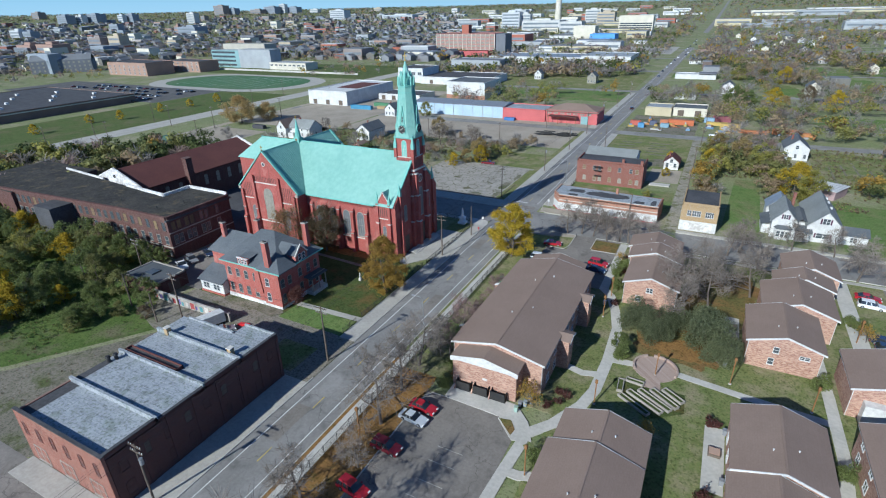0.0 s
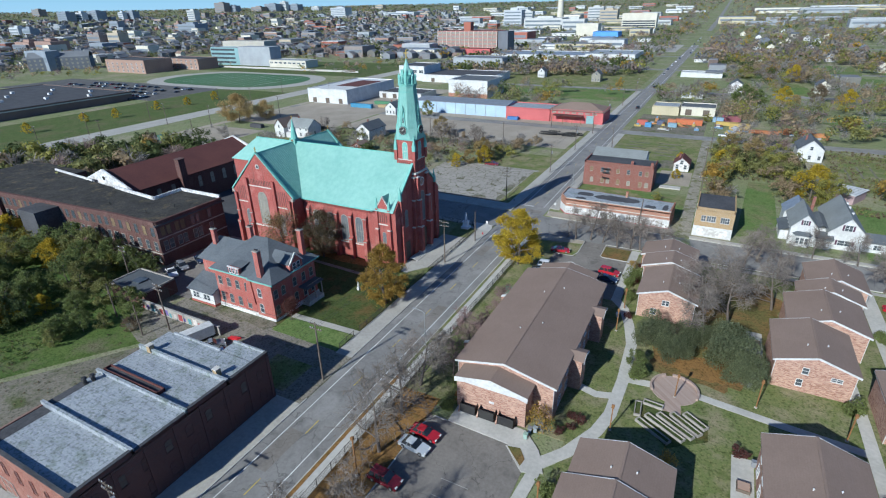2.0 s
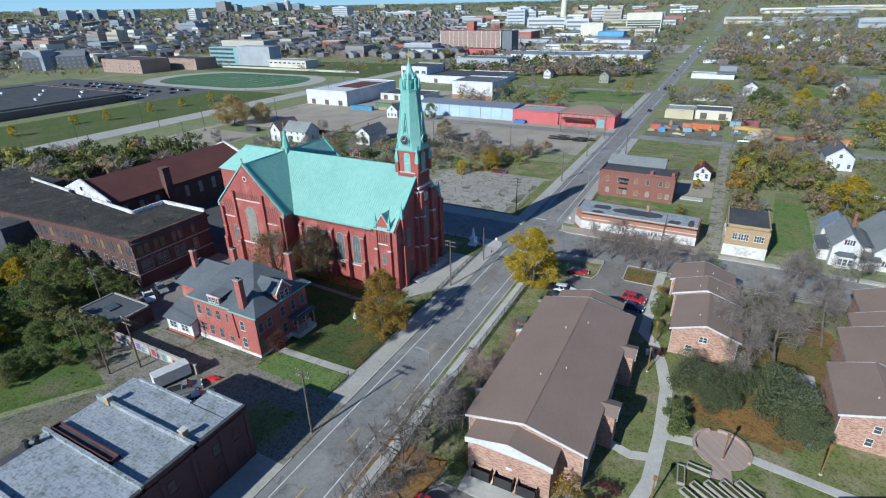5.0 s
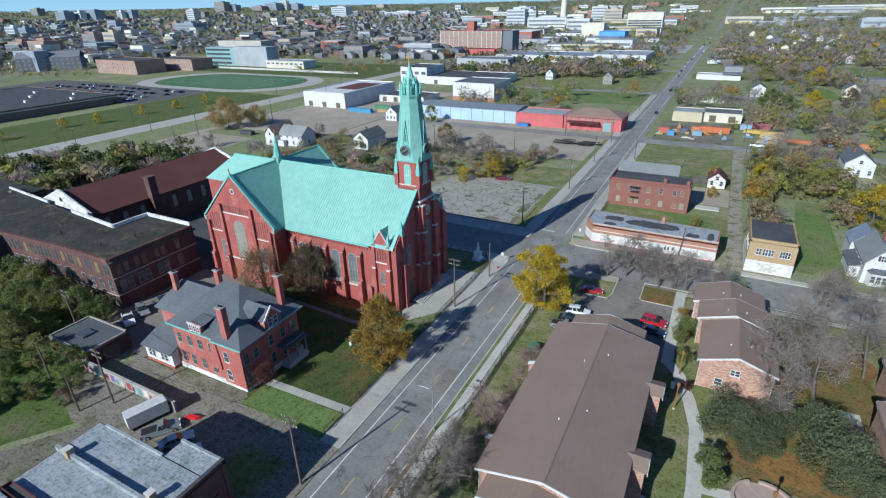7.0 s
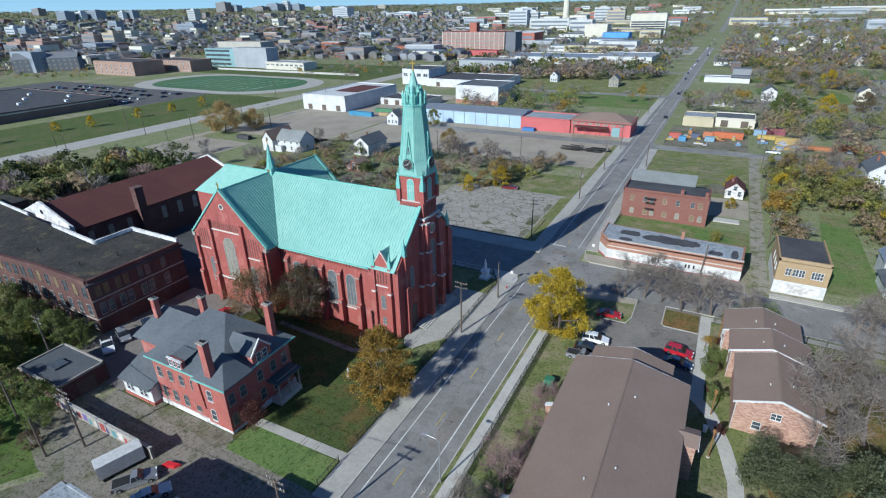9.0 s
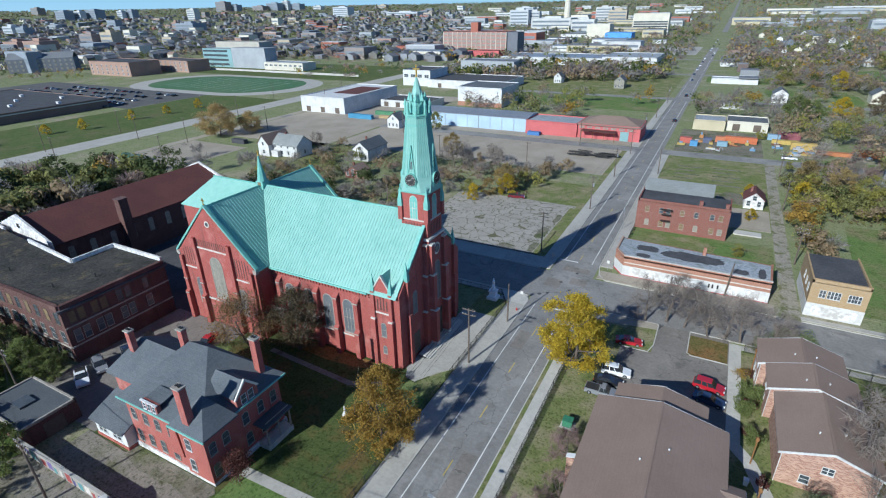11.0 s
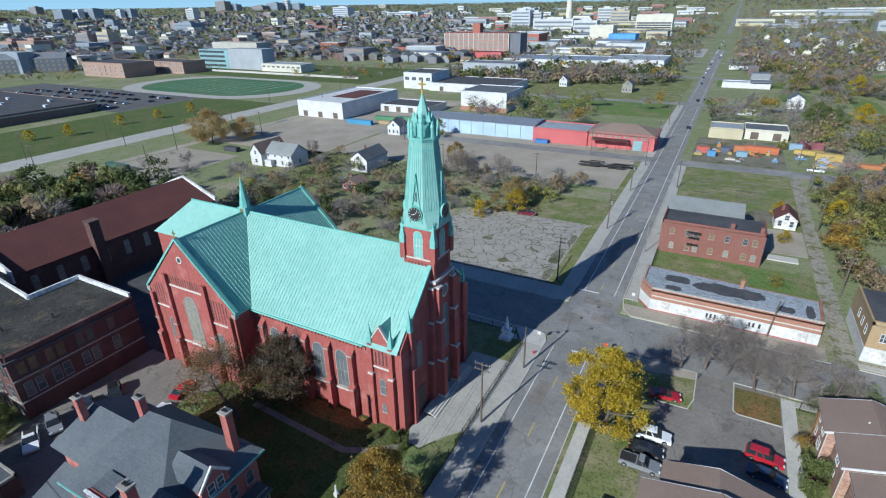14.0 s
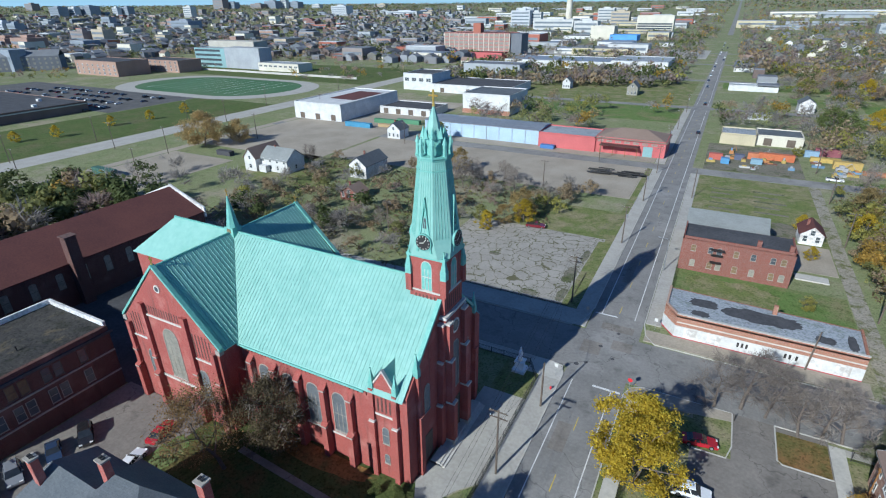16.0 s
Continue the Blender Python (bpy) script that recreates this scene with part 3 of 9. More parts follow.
# ---- the church ----
def church():
    t = thing("church", -30, 1.3, 0, "red brick Gothic church with green copper roofs and a central spire", "church")
    CY, EAVE, RIDGE, HALF = 1.3, 14.4, 25.0, 11.0
    W, E = -28.9, -1.15          # nave from the transept to the front
    y0, y1 = CY - HALF, CY + HALF
    brick, cop = M["church"], M["copper"]
    part("nave_wall", gable_walls(G(), W - 10, E, y0 + 0.3, y1 - 0.3, EAVE, RIDGE - 0.3, "x"), brick, t)
    sl = (RIDGE - EAVE) / HALF
    g = G()
    for s in (-1, 1):
        g.slab([(-39, CY, RIDGE), (E - 0.25, CY, RIDGE), (E - 0.25, CY + s * (HALF + 0.35), EAVE - 0.35 * sl), (-39, CY + s * (HALF + 0.35), EAVE - 0.35 * sl)], (0, 0, 0.16))
    nave = part("nave_roof", g, cop, t, "standing-seam green copper roof")
    # transept
    TX, TH, TS, TN = -39.4, 10.2, -13.1, 15.7
    part("transept_wall", gable_walls(G(), TX - TH, TX + TH, TS, TN, 14.6, RIDGE, "y"), brick, t)
    ts = (RIDGE - 14.6) / TH
    g = G()
    for s in (-1, 1):
        g.slab([(TX, TS + 0.5, RIDGE + 0.05), (TX, TN - 0.5, RIDGE + 0.05), (TX + s * (TH + 0.35), TN - 0.5, 14.6 - 0.35 * ts), (TX + s * (TH + 0.35), TS + 0.5, 14.6 - 0.35 * ts)], (0, 0, 0.16))
    trans = part("transept_roof", g, cop, t, "standing-seam green copper roof")
    # raised gable copings of the transept
    for y in (TS - 0.12, TN - 0.5):
        g = G()
        for s in (-1, 1):
            g.slab([(TX, y, RIDGE + 0.15), (TX, y + 0.62, RIDGE + 0.15), (TX + s * (TH + 0.5), y + 0.62, 14.55), (TX + s * (TH + 0.5), y, 14.55)], (0, 0, 0.45))
        part("gable_coping", g, M["copper_d"], t, "green copper coping")
        for s in (-1, 1):
            part("kneeler", G().box(TX + s * TH - 0.4, TX + s * TH + 0.4, y - 0.05, y + 0.7, 13.9, 14.7), M["trace"], t, "grey stone kneeler")
    # chancel with a hipped end
    part("chancel_wall", G().box(-58.4, -47, CY - 5.2, CY + 5.2, 0, 20.1), brick, t)
    g = G()
    g.face((-47, CY - 5.6, 19.8), (-39, CY - 5.6, 19.8), (-39, CY, RIDGE), (-53.6, CY, RIDGE), (-58.8, CY - 5.6, 19.8))
    g.face((-58.8, CY + 5.6, 19.8), (-58.8, CY - 5.6, 19.8), (-53.6, CY, RIDGE))
    g.face((-39, CY + 5.6, 19.8), (-58.8, CY + 5.6, 19.8), (-53.6, CY, RIDGE), (-39, CY, RIDGE))
    g.face((-58.8, CY - 5.6, 19.8), (-58.8, CY + 5.6, 19.8), (-39, CY + 5.6, 19.8), (-39, CY - 5.6, 19.8))
    part("chancel_roof", g, cop, t, "hipped green copper roof")
    # standing seams, one mesh a slope
    def seams(along, roof, name="seams"):
        g = G()
        for p, q in along:
            p, q = Vector(p), Vector(q)
            side = Vector((0.035, 0, 0)) if abs(p.x - q.x) < 0.01 else Vector((0, 0.035, 0))
            up = Vector((0, 0, 0.07))
            g.slab([p - side, p + side, q + side, q - side], up)
        tagged(part(name, g, M["copper"], roof), kind="stuff")
    n = 62
    for s in (-1, 1):
        rows = []
        for i in range(n):
            x = -38.6 + i * (E + 38.2) / n
            yb = HALF + 0.33
            if x < -29.6:      # the valley against the transept
                d = (x - TX) * ts / sl
                if d > yb:
                    continue
                yb = min(yb, d)
            rows.append(((x, CY + s * 0.1, RIDGE - 0.1 * sl + 0.15), (x, CY + s * yb, RIDGE - yb * sl + 0.15)))
        seams(rows, nave)
    for s in (-1, 1):
        rows = []
        for i in range(44):
            y = TS + 0.7 + i * (TN - TS - 1.4) / 43
            xb = TH + 0.33
            d = abs(y - CY) * sl / ts
            x_in = 0.1
            lim = xb
            if s > 0 and abs(y - CY) < HALF + 0.3:
                lim = min(xb, d)
            if s < 0 and abs(y - CY) < 5.6:
                lim = min(xb, abs(y - CY) * 5.2 / 5.6 / ts)
            if lim > 0.4:
                rows.append(((TX + s * x_in, y, RIDGE + 0.2 - 0.1 * ts), (TX + s * lim, y, RIDGE + 0.2 - lim * ts)))
        seams(rows, trans)
    # ridge caps
    part("ridge_cap", G().box(-53.6, E - 0.3, CY - 0.12, CY + 0.12, RIDGE + 0.05, RIDGE + 0.26), M["copper_d"], t)
    part("ridge_cap", G().box(TX - 0.12, TX + 0.12, TS, TN, RIDGE + 0.1, RIDGE + 0.3), M["copper_d"], t)
    # eaves gutter of the nave and corbel table
    part("gutter", G().box(W, -7, y0 - 0.55, y0 - 0.25, EAVE - 0.55, EAVE - 0.25), M["copper_d"], t)
    part("gutter", G().box(W, E - 2, y1 + 0.25, y1 + 0.55, EAVE - 0.55, EAVE - 0.25), M["copper_d"], t)
    for i in range(34):
        x = -29 + i * 0.66
        part("corbel", _corbel(), brick, t, m=pose(x, y0 + 0.3, EAVE - 1.5))
    # buttresses and windows along the south side
    bays = [-27.3, -22.9, -18.5, -14.1, -9.7]
    for x in bays:
        b = part("buttress", G().box(x - 0.45, x + 0.45, y0 - 0.9, y0 + 0.3, 0, 5.5), brick, t)
        part("buttress", G().box(x - 0.4, x + 0.4, y0 - 0.5, y0 + 0.3, 5.5, 11.4), brick, t)
        for z, d in ((5.5, 0.95), (11.4, 0.55)):
            part("weathering", G().slab([(x - 0.5, y0 - d, z), (x + 0.5, y0 - d, z), (x + 0.5, y0 + 0.3, z + 0.8), (x - 0.5, y0 + 0.3, z + 0.8)], (0, 0, 0.12)), brick, b)
            part("stone_block", G().box(x - 0.47, x + 0.47, y0 - d - 0.02, y0 - d + 0.35, z - 0.2, z + 0.05), M["trace"], b, "weathered stone block")
    for x in (-25.1, -20.7, -16.3, -11.9):
        window(t, x, y0 + 0.3, 4.6, 2.0, 6.6, "S", "arch", M["trace"], M["dimglass"])
        part("string_course", G().box(x - 1.7, x + 1.7, y0 + 0.14, y0 + 0.3, 3.9, 4.15), M["stone"], t, "pale stone course")
    for x in (-25.1, -20.7, -16.3, -11.9):
        window(t, x, y1 - 0.3, 4.6, 2.0, 6.6, "N", "arch", M["trace"], M["dimglass"])
    # transept front
    window(t, TX, TS, 6.4, 3.0, 8.6, "S", "arch", M["trace"], M["leaded"])
    for x in (-5.8, 5.8):
        window(t, TX + x, TS, 4.2, 1.7, 5.4, "S", "arch", M["trace"], M["dimglass"])
    part("string_course", G().box(TX - 4.2, TX + 4.2, TS - 0.18, TS, 5.5, 5.85), M["stone"], t, "pale stone course")
    part("string_course", G().box(TX - 4.3, TX + 4.3, TS - 0.16, TS, 16.4, 16.65), M["stone"], t, "pale stone course")
    for s in (-1, 1):
        part("string_course", G().box(*sorted((TX + s * 4.9, TX + s * 9.4)), TS - 0.16, TS, 11.6, 11.85), M["stone"], t, "pale stone course")
    for x in (-9.3, -4.6, 4.6, 9.3):
        b = part("buttress", G().box(TX + x - 0.45, TX + x + 0.45, TS - 1.0, TS, 0, 6), brick, t)
        part("buttress", G().box(TX + x - 0.4, TX + x + 0.4, TS - 0.55, TS, 6, 14.0 if abs(x) > 6 else 18.5), brick, t)
        for z, d in ((6.0, 1.05), (9.0, 0.65)):
            part("weathering", G().slab([(TX + x - 0.5, TS - d, z), (TX + x + 0.5, TS - d, z), (TX + x + 0.5, TS, z + 0.7), (TX + x - 0.5, TS, z + 0.7)], (0, 0, 0.12)), brick, b)
            part("stone_block", G().box(TX + x - 0.47, TX + x + 0.47, TS - d - 0.02, TS - d + 0.3, z - 0.2, z + 0.05), M["trace"], b, "weathered stone block")
    for i in range(15):      # blind arcade in the gable
        u = -3.9 + i * 0.56
        part("arcade_slot", G().box(TX + u - 0.1, TX + u + 0.1, TS - 0.03, TS + 0.01, 16.8, 18.2), M["school"], t)
    for s in (-1, 1):
        for i in range(6):
            u = s * (5.3 + i * 0.65)
            zt = min(14.6 + (TH - abs(u)) * ts - 0.9, 16.0)
            part("arcade_slot", G().box(TX + u - 0.1, TX + u + 0.1, TS - 0.03, TS + 0.01, 12.2, zt), M["school"], t)
    # round window of the gable
    g = G().use(M["stone"]).tube([(TX, TS - 0.1, 21.8), (TX, TS + 0.02, 21.8)], 0.62, 14).use(M["glass"]).tube([(TX, TS - 0.13, 21.8), (TX, TS + 0.02, 21.8)], 0.4, 14)
    part("oculus", g, None, t, "round stone-framed window")
    for x, y in ((TX, TS + 0.2), (TX, TN - 0.2)):
        _cross(t, x, y, RIDGE + 0.5, 1.0)
    # fleche over the crossing
    g = G().box(TX - 0.9, TX + 0.9, CY - 0.9, CY + 0.9, RIDGE - 0.6, RIDGE + 1.0).cone(TX, CY, RIDGE + 1.0, 31.2, 1.0, 0.06, 8, 0.39)
    fl = part("fleche", g, M["copper_d"], t, "slender green copper turret")
    for s in (-1, 1):
        part("louvre", G().box(TX - 0.4, TX + 0.4, CY + s * 0.9 - 0.04, CY + s * 0.9 + 0.04, RIDGE + 0.1, RIDGE + 0.8), M["board"], fl)
    _cross(t, TX, CY, 31.1, 0.8)
    # south-east gabled bay
    BX0, BX1, BY = -6.15, -2.7, -9.6
    part("bay_wall", gable_walls(G(), BX0, BX1, BY, BY + 4.5, 14.6, 17.4, "y"), brick, t)
    g = G()
    xm = (BX0 + BX1) / 2
    for s in (-1, 1):
        g.slab([(xm, BY + 0.3, 17.5), (xm, BY + 7.0, 17.5), (xm + s * 2.0, BY + 7.0, 14.2), (xm + s * 2.0, BY + 0.3, 14.2)], (0, 0, 0.14))
    part("bay_roof", g, cop, t, "small green copper gable roof")
    g = G()
    for s in (-1, 1):
        g.slab([(xm, BY - 0.1, 17.5), (xm, BY + 0.35, 17.5), (xm + s * 1.95, BY + 0.35, 14.4), (xm + s * 1.95, BY - 0.1, 14.4)], (0, 0, 0.35))
    part("bay_coping", g, M["stone"], t)
    for i in range(4):
        u = -0.9 + i * 0.6
        part("arcade_slot", G().box(xm + u - 0.12, xm + u + 0.12, BY - 0.04, BY + 0.01, 11.2, 13.2 + (0.9 if abs(u) < 0.5 else 0)), M["school"], t)
    part("string_course", G().box(BX0, BX1, BY - 0.14, BY, 10.6, 10.85), M["stone"], t)
    window(t, xm, BY, 6.0, 0.9, 2.7, "S", "arch", M["trace"], M["dimglass"])
    window(t, xm, BY, 2.6, 0.7, 1.5, "S", "arch", M["trace"], M["dimglass"])
    for x in (BX0, BX1):
        b = part("buttress", G().box(x - 0.38, x + 0.38, BY - 0.55, BY + 0.6, 0, 9.5), brick, t)
        part("buttress", G().box(x - 0.32, x + 0.32, BY - 0.35, BY + 0.6, 9.5, 14.6), brick, t)
        part("weathering", G().box(x - 0.42, x + 0.42, BY - 0.6, BY + 0.1, 9.4, 9.65), M["stone"], b)
        _pinnacle(t, x, BY + 0.1, 14.6, 0.33, 2.8)
    # front gable
    for s in (-1, 1):
        yb = CY + s * 8.3
        part("buttress", G().box(-1.55, -0.4, yb - 0.45, yb + 0.45, 0, 10), brick, t)
        part("buttress", G().box(-1.55, -0.65, yb - 0.35, yb + 0.35, 10, 16.2), brick, t)
        _pinnacle(t, -1.1, yb, 16.2, 0.36, 3.2)
        g = G().slab([(-1.55, CY, RIDGE), (-0.95, CY, RIDGE), (-0.95, CY + s * 8.6, RIDGE - 8.6 * sl), (-1.55, CY + s * 8.6, RIDGE - 8.6 * sl)], (0, 0, 0.5))
        part("gable_coping", g, M["copper_d"], t)
        for yy, w, z, h in ((5.9, 1.3, 9.0, 4.2),):
            window(t, -1.13, CY + s * yy, z, w, h, "E", "arch", M["trace"], M["dimglass"])
        door(t, -1.13, CY + s * 5.9, 0.6, 2.0, 4.2, "E", M["timber"])
    # north-east bay
    part("bay_wall", gable_walls(G(), BX0, BX1, CY + 6.4, CY + 10.9, 14.6, 17.4, "y"), brick, t)
    g = G()
    for s in (-1, 1):
        g.slab([(xm, CY + 4, 17.5), (xm, CY + 10.6, 17.5), (xm + s * 2.5, CY + 10.6, 14.2), (xm + s * 2.5, CY + 4, 14.2)], (0, 0, 0.14))
    part("bay_roof", g, cop, t)
    # ---- tower ----
    TWX, TWY, H = -3.05, 1.95, 2.75
    part("tower_shaft", G().box(TWX - H, TWX + H, TWY - H, TWY + H, 0, 21.3), brick, t)
    part("belfry", G().box(TWX - H + 0.25, TWX + H - 0.25, TWY - H + 0.25, TWY + H - 0.25, 21.3, 29.4), brick, t)
    part("belt_course", G().box(TWX - H - 0.2, TWX + H + 0.2, TWY - H - 0.2, TWY + H + 0.2, 21.0, 21.4), M["stone"], t, "pale stone band")
    part("belt_course", G().box(TWX - H + 0.1, TWX + H - 0.1, TWY - H + 0.1, TWY + H - 0.1, 24.3, 24.5), M["stone"], t, "pale stone band")
    part("cornice", G().box(TWX - H, TWX + H, TWY - H, TWY + H, 29.1, 29.5), M["copper_d"], t)
    for f, dx, dy in (("S", 0, -1), ("E", 1, 0), ("N", 0, 1), ("W", -1, 0)):
        wx, wy = TWX + dx * (H - 0.25), TWY + dy * (H - 0.25)
        window(t, wx, wy, 24.6, 1.4, 4.0, f, "arch", M["stone"], M["copper_d"])
        for i in range(7):
            u = -1.65 + i * 0.55
            part("arcade_slot", G().box(u - 0.11, u + 0.11, -0.03, 0.01, 0, 1.9), M["school"], t, m=wall_pose(wx, wy, 21.9, f))
        if f != "W":
            fx, fy = TWX + dx * H, TWY + dy * H
            if f == "E":
                window(t, fx, fy, 8.6, 1.9, 7.6, f, "arch", M["trace"], M["dimglass"])
                door(t, fx, fy, 0.6, 2.6, 5.6, f, M["timber"])
                g = G().use(M["stone"]).tube([(fx + 0.1, fy, 18.7), (fx - 0.02, fy, 18.7)], 1.1, 16).use(M["glass"]).tube([(fx + 0.13, fy, 18.7), (fx - 0.02, fy, 18.7)], 0.8, 16)
                part("oculus", g, None, t)
    # corner buttresses of the tower
    for sx in (-1, 1):
        for sy in (-1, 1):
            x, y = TWX + sx * H, TWY + sy * H
            if sx > 0:
                for k, (z0, z1, d) in enumerate(((0, 7.5, 1.25), (7.5, 14.5, 0.9), (14.5, 20.2, 0.6))):
                    p = part("buttress", G().box(*sorted((x, x + sx * d)), *sorted((y - sy * 1.05, y + sy * 0.0)), z0, z1), brick, t)
                    part("buttress", G().box(*sorted((x - sx * 1.05, x)), *sorted((y, y + sy * d)), z0, z1), brick, t)
                    b = b if k else p
                for z, d in ((7.5, 1.3), (14.5, 0.95), (20.2, 0.65)):
                    g = G().box(*sorted((x, x + sx * d)), *sorted((y - sy * 1.1, y + sy * 0.05)), z, z + 0.3)
                    g.box(*sorted((x - sx * 1.1, x)), *sorted((y, y + sy * d)), z, z + 0.3)
                    part("weathering", g, M["stone"], b, "pale stone cap")
                g = G().box(*sorted((x, x + sx * 1.35)), *sorted((y - sy * 1.12, y + sy * 0.05)), 0, 1.0)
                part("plinth", g, M["stone"], b)
            _pinnacle(t, TWX + sx * (H - 0.25), TWY + sy * (H - 0.25), 26.6, 0.4, 3.6, brick_base=24.2)
    # spire: broached octagon with a crown
    def octagon(r):
        return [(TWX + r / math.cos(math.pi / 8) * math.cos(math.pi / 8 + i * math.pi / 4), TWY + r / math.cos(math.pi / 8) * math.sin(math.pi / 8 + i * math.pi / 4)) for i in range(8)]
    def square8(r):
        k = r * 0.62
        return [(TWX + r, TWY + k), (TWX + k, TWY + r), (TWX - k, TWY + r), (TWX - r, TWY + k), (TWX - r, TWY - k), (TWX - k, TWY - r), (TWX + k, TWY - r), (TWX + r, TWY - k)]
    g = G().prism(square8(2.95), 29.4, 31.8, octagon(2.85)).prism(octagon(2.85), 31.8, 41.3, octagon(1.82))
    sp = part("spire", g, cop, t, "tapering green copper spire")
    g = G()
    for i in range(8):
        a, b = octagon(2.87), octagon(1.84)
        for k in range(1, 6):
            f = k / 6
            p = [a[i][j] * (1 - f) + a[(i + 1) % 8][j] * f for j in (0, 1)]
            q = [b[i][j] * (1 - f) + b[(i + 1) % 8][j] * f for j in (0, 1)]
            g.tube([(p[0], p[1], 31.8), (q[0], q[1], 41.2)], 0.035, 4)
    tagged(part("seams", g, M["copper_d"], sp), kind="stuff")
    part("collar", G().prism(octagon(2.02), 39.9, 40.1).prism(octagon(1.95), 41.15, 41.45).prism(octagon(2.1), 41.45, 41.65), M["copper_d"], sp)
    part("crown_drum", G().prism(octagon(1.1), 41.4, 44.0), M["copper_d"], sp)
    for i in range(8):
        c = octagon(1.78)[i]
        part("crown_pinnacle", G().cone(c[0], c[1], 41.3, 43.0, 0.3, 0.24, 6).cone(c[0], c[1], 43.0, 43.9, 0.34, 0.02, 6), M["copper_d"], sp)
        d = octagon(1.12)[i]
        part("crown_gablet", G().cone(d[0], d[1], 43.6, 44.9, 0.42, 0.02, 4, i * math.pi / 4 + math.pi / 8), M["copper_d"], sp)
    part("cap", G().prism(octagon(0.98), 44.0, 47.2, octagon(0.07)), cop, sp)
    _cross(t, TWX, TWY, 47.1, 1.35)
    # clock dormers on four sides
    for f, dx, dy in (("S", 0, -1), ("E", 1, 0), ("N", 0, 1), ("W", -1, 0)):
        r0 = 2.93
        g = G().slab([(-0.95, 0.12, 0.2), (0.95, 0.12, 0.2), (0.1, 0.5, 6.3), (-0.1, 0.5, 6.3)], (0, 1.2, 0))
        for q in (-1, 1):
            g.slab([(q * 1.1, -0.12, 0.0), (q * 0.8, -0.12, 0.0), (q * 0.0, 0.3, 6.2), (q * 0.0, 0.3, 6.9)] if q > 0 else [(-0.8, -0.12, 0.0), (-1.1, -0.12, 0.0), (0.0, 0.3, 6.9), (0.0, 0.3, 6.2)], (0, 0.9, 0))
        d = part("clock_dormer", g, M["copper_d"], t, "steep copper dormer with a clock", m=wall_pose(TWX + dx * r0, TWY + dy * r0, 30.1, f))
        part("louvre", G().slab([(-0.3, 0.2, 2.6), (0.3, 0.2, 2.6), (0.12, 0.3, 4.3), (-0.12, 0.3, 4.3)], (0, 0.1, 0)), M["glass"], d)
        g = G().use(M["copper_d"]).tube([(0, -0.22, 1.35), (0, 0.1, 1.35)], 1.12, 20).use(M["iron"]).tube([(0, -0.26, 1.35), (0, 0.0, 1.35)], 1.0, 20)
        cl = part("clock", g, None, d, "dark round clock face")
        for k in range(12):
            a = k * math.pi / 6
            x, z = 0.82 * math.sin(a), 1.35 + 0.82 * math.cos(a)
            part("hour_mark", G().box(x - 0.05, x + 0.05, -0.29, -0.25, z - 0.08, z + 0.08), M["stone"], cl)
        part("clock_pointer", G().slab([(-0.05, -0.3, 1.3), (0.05, -0.3, 1.3), (0.5, -0.3, 1.9), (0.43, -0.3, 1.95)], (0, 0.03, 0)), M["stone"], cl, "pale clock pointer")
        part("clock_pointer", G().slab([(0.0, -0.3, 1.41), (0.0, -0.3, 1.29), (-0.52, -0.3, 1.2), (-0.52, -0.3, 1.28)], (0, 0.03, 0)), M["stone"], cl, "pale clock pointer")
    return t


_shared = {}


def _corbel():
    if "corbel" not in _shared:
        _shared["corbel"] = G().box(-0.13, 0.13, -0.22, 0.0, 0, 0.5).mesh("corbel", M["church"])
    return _shared["corbel"]


def _cross(parent, x, y, z, s):
    g = G().box(x - 0.07 * s, x + 0.07 * s, y - 0.06 * s, y + 0.06 * s, z, z + 1.3 * s).box(x - 0.42 * s, x + 0.42 * s, y - 0.05 * s, y + 0.05 * s, z + 0.75 * s, z + 0.9 * s)
    g.cone(x, y, z - 0.05, z + 0.25 * s, 0.16 * s, 0.1 * s, 8)
    part("cross", g, M["gold"], parent, "gilded cross")


def _pinnacle(parent, x, y, z, r, h, brick_base=None):
    if brick_base is not None:
        part("pier", G().box(x - r, x + r, y - r, y + r, brick_base, z), M["church"], parent)
    g = G().box(x - r, x + r, y - r, y + r, z, z + h * 0.35).cone(x, y, z + h * 0.35, z + h, r * 1.25, 0.03, 4, math.pi / 4)
    g.cone(x, y, z + h * 0.95, z + h * 1.05, 0.05, 0.12, 6)
    part("pinnacle", g, M["copper_d"], parent, "copper-clad pinnacle")


church()


# ---- streets, walks, lots and lawns ----
def ragged(x0, x1, y0, y1, seed, n=40):
    """An uneven patch that fills about the given oblong."""
    r, out = random.Random(seed), []
    for i in range(n):
        a, k = 2 * math.pi * i / n, 1 + r.uniform(-0.14, 0.14)
        c, s = math.cos(a), math.sin(a)
        out.append(((x0 + x1) / 2 + (x1 - x0) / 2 * k * math.copysign(abs(c) ** 0.7, c), (y0 + y1) / 2 + (y1 - y0) / 2 * k * math.copysign(abs(s) ** 0.7, s)))
    return out


def strip(name, pts, width, top, material, label, category):
    """A path of even width along a bent line."""
    g, left, right = G(), [], []
    for i, p in enumerate(pts):
        a, b = Vector(pts[max(i - 1, 0)]), Vector(pts[min(i + 1, len(pts) - 1)])
        d = (b - a).normalized()
        n = Vector((-d.y, d.x)) * width / 2
        left.append((p[0] + n.x, p[1] + n.y)), right.append((p[0] - n.x, p[1] - n.y))
    for i in range(len(pts) - 1):
        g.prism([right[i], right[i + 1], left[i + 1], left[i]], -0.05, top)
    return solo(name, g, material, label, category, "structure")


def kerb(pts, label="grey concrete kerb"):
    strip("kerb", pts, 0.18, 0.155, M["pale"], label, "kerb")


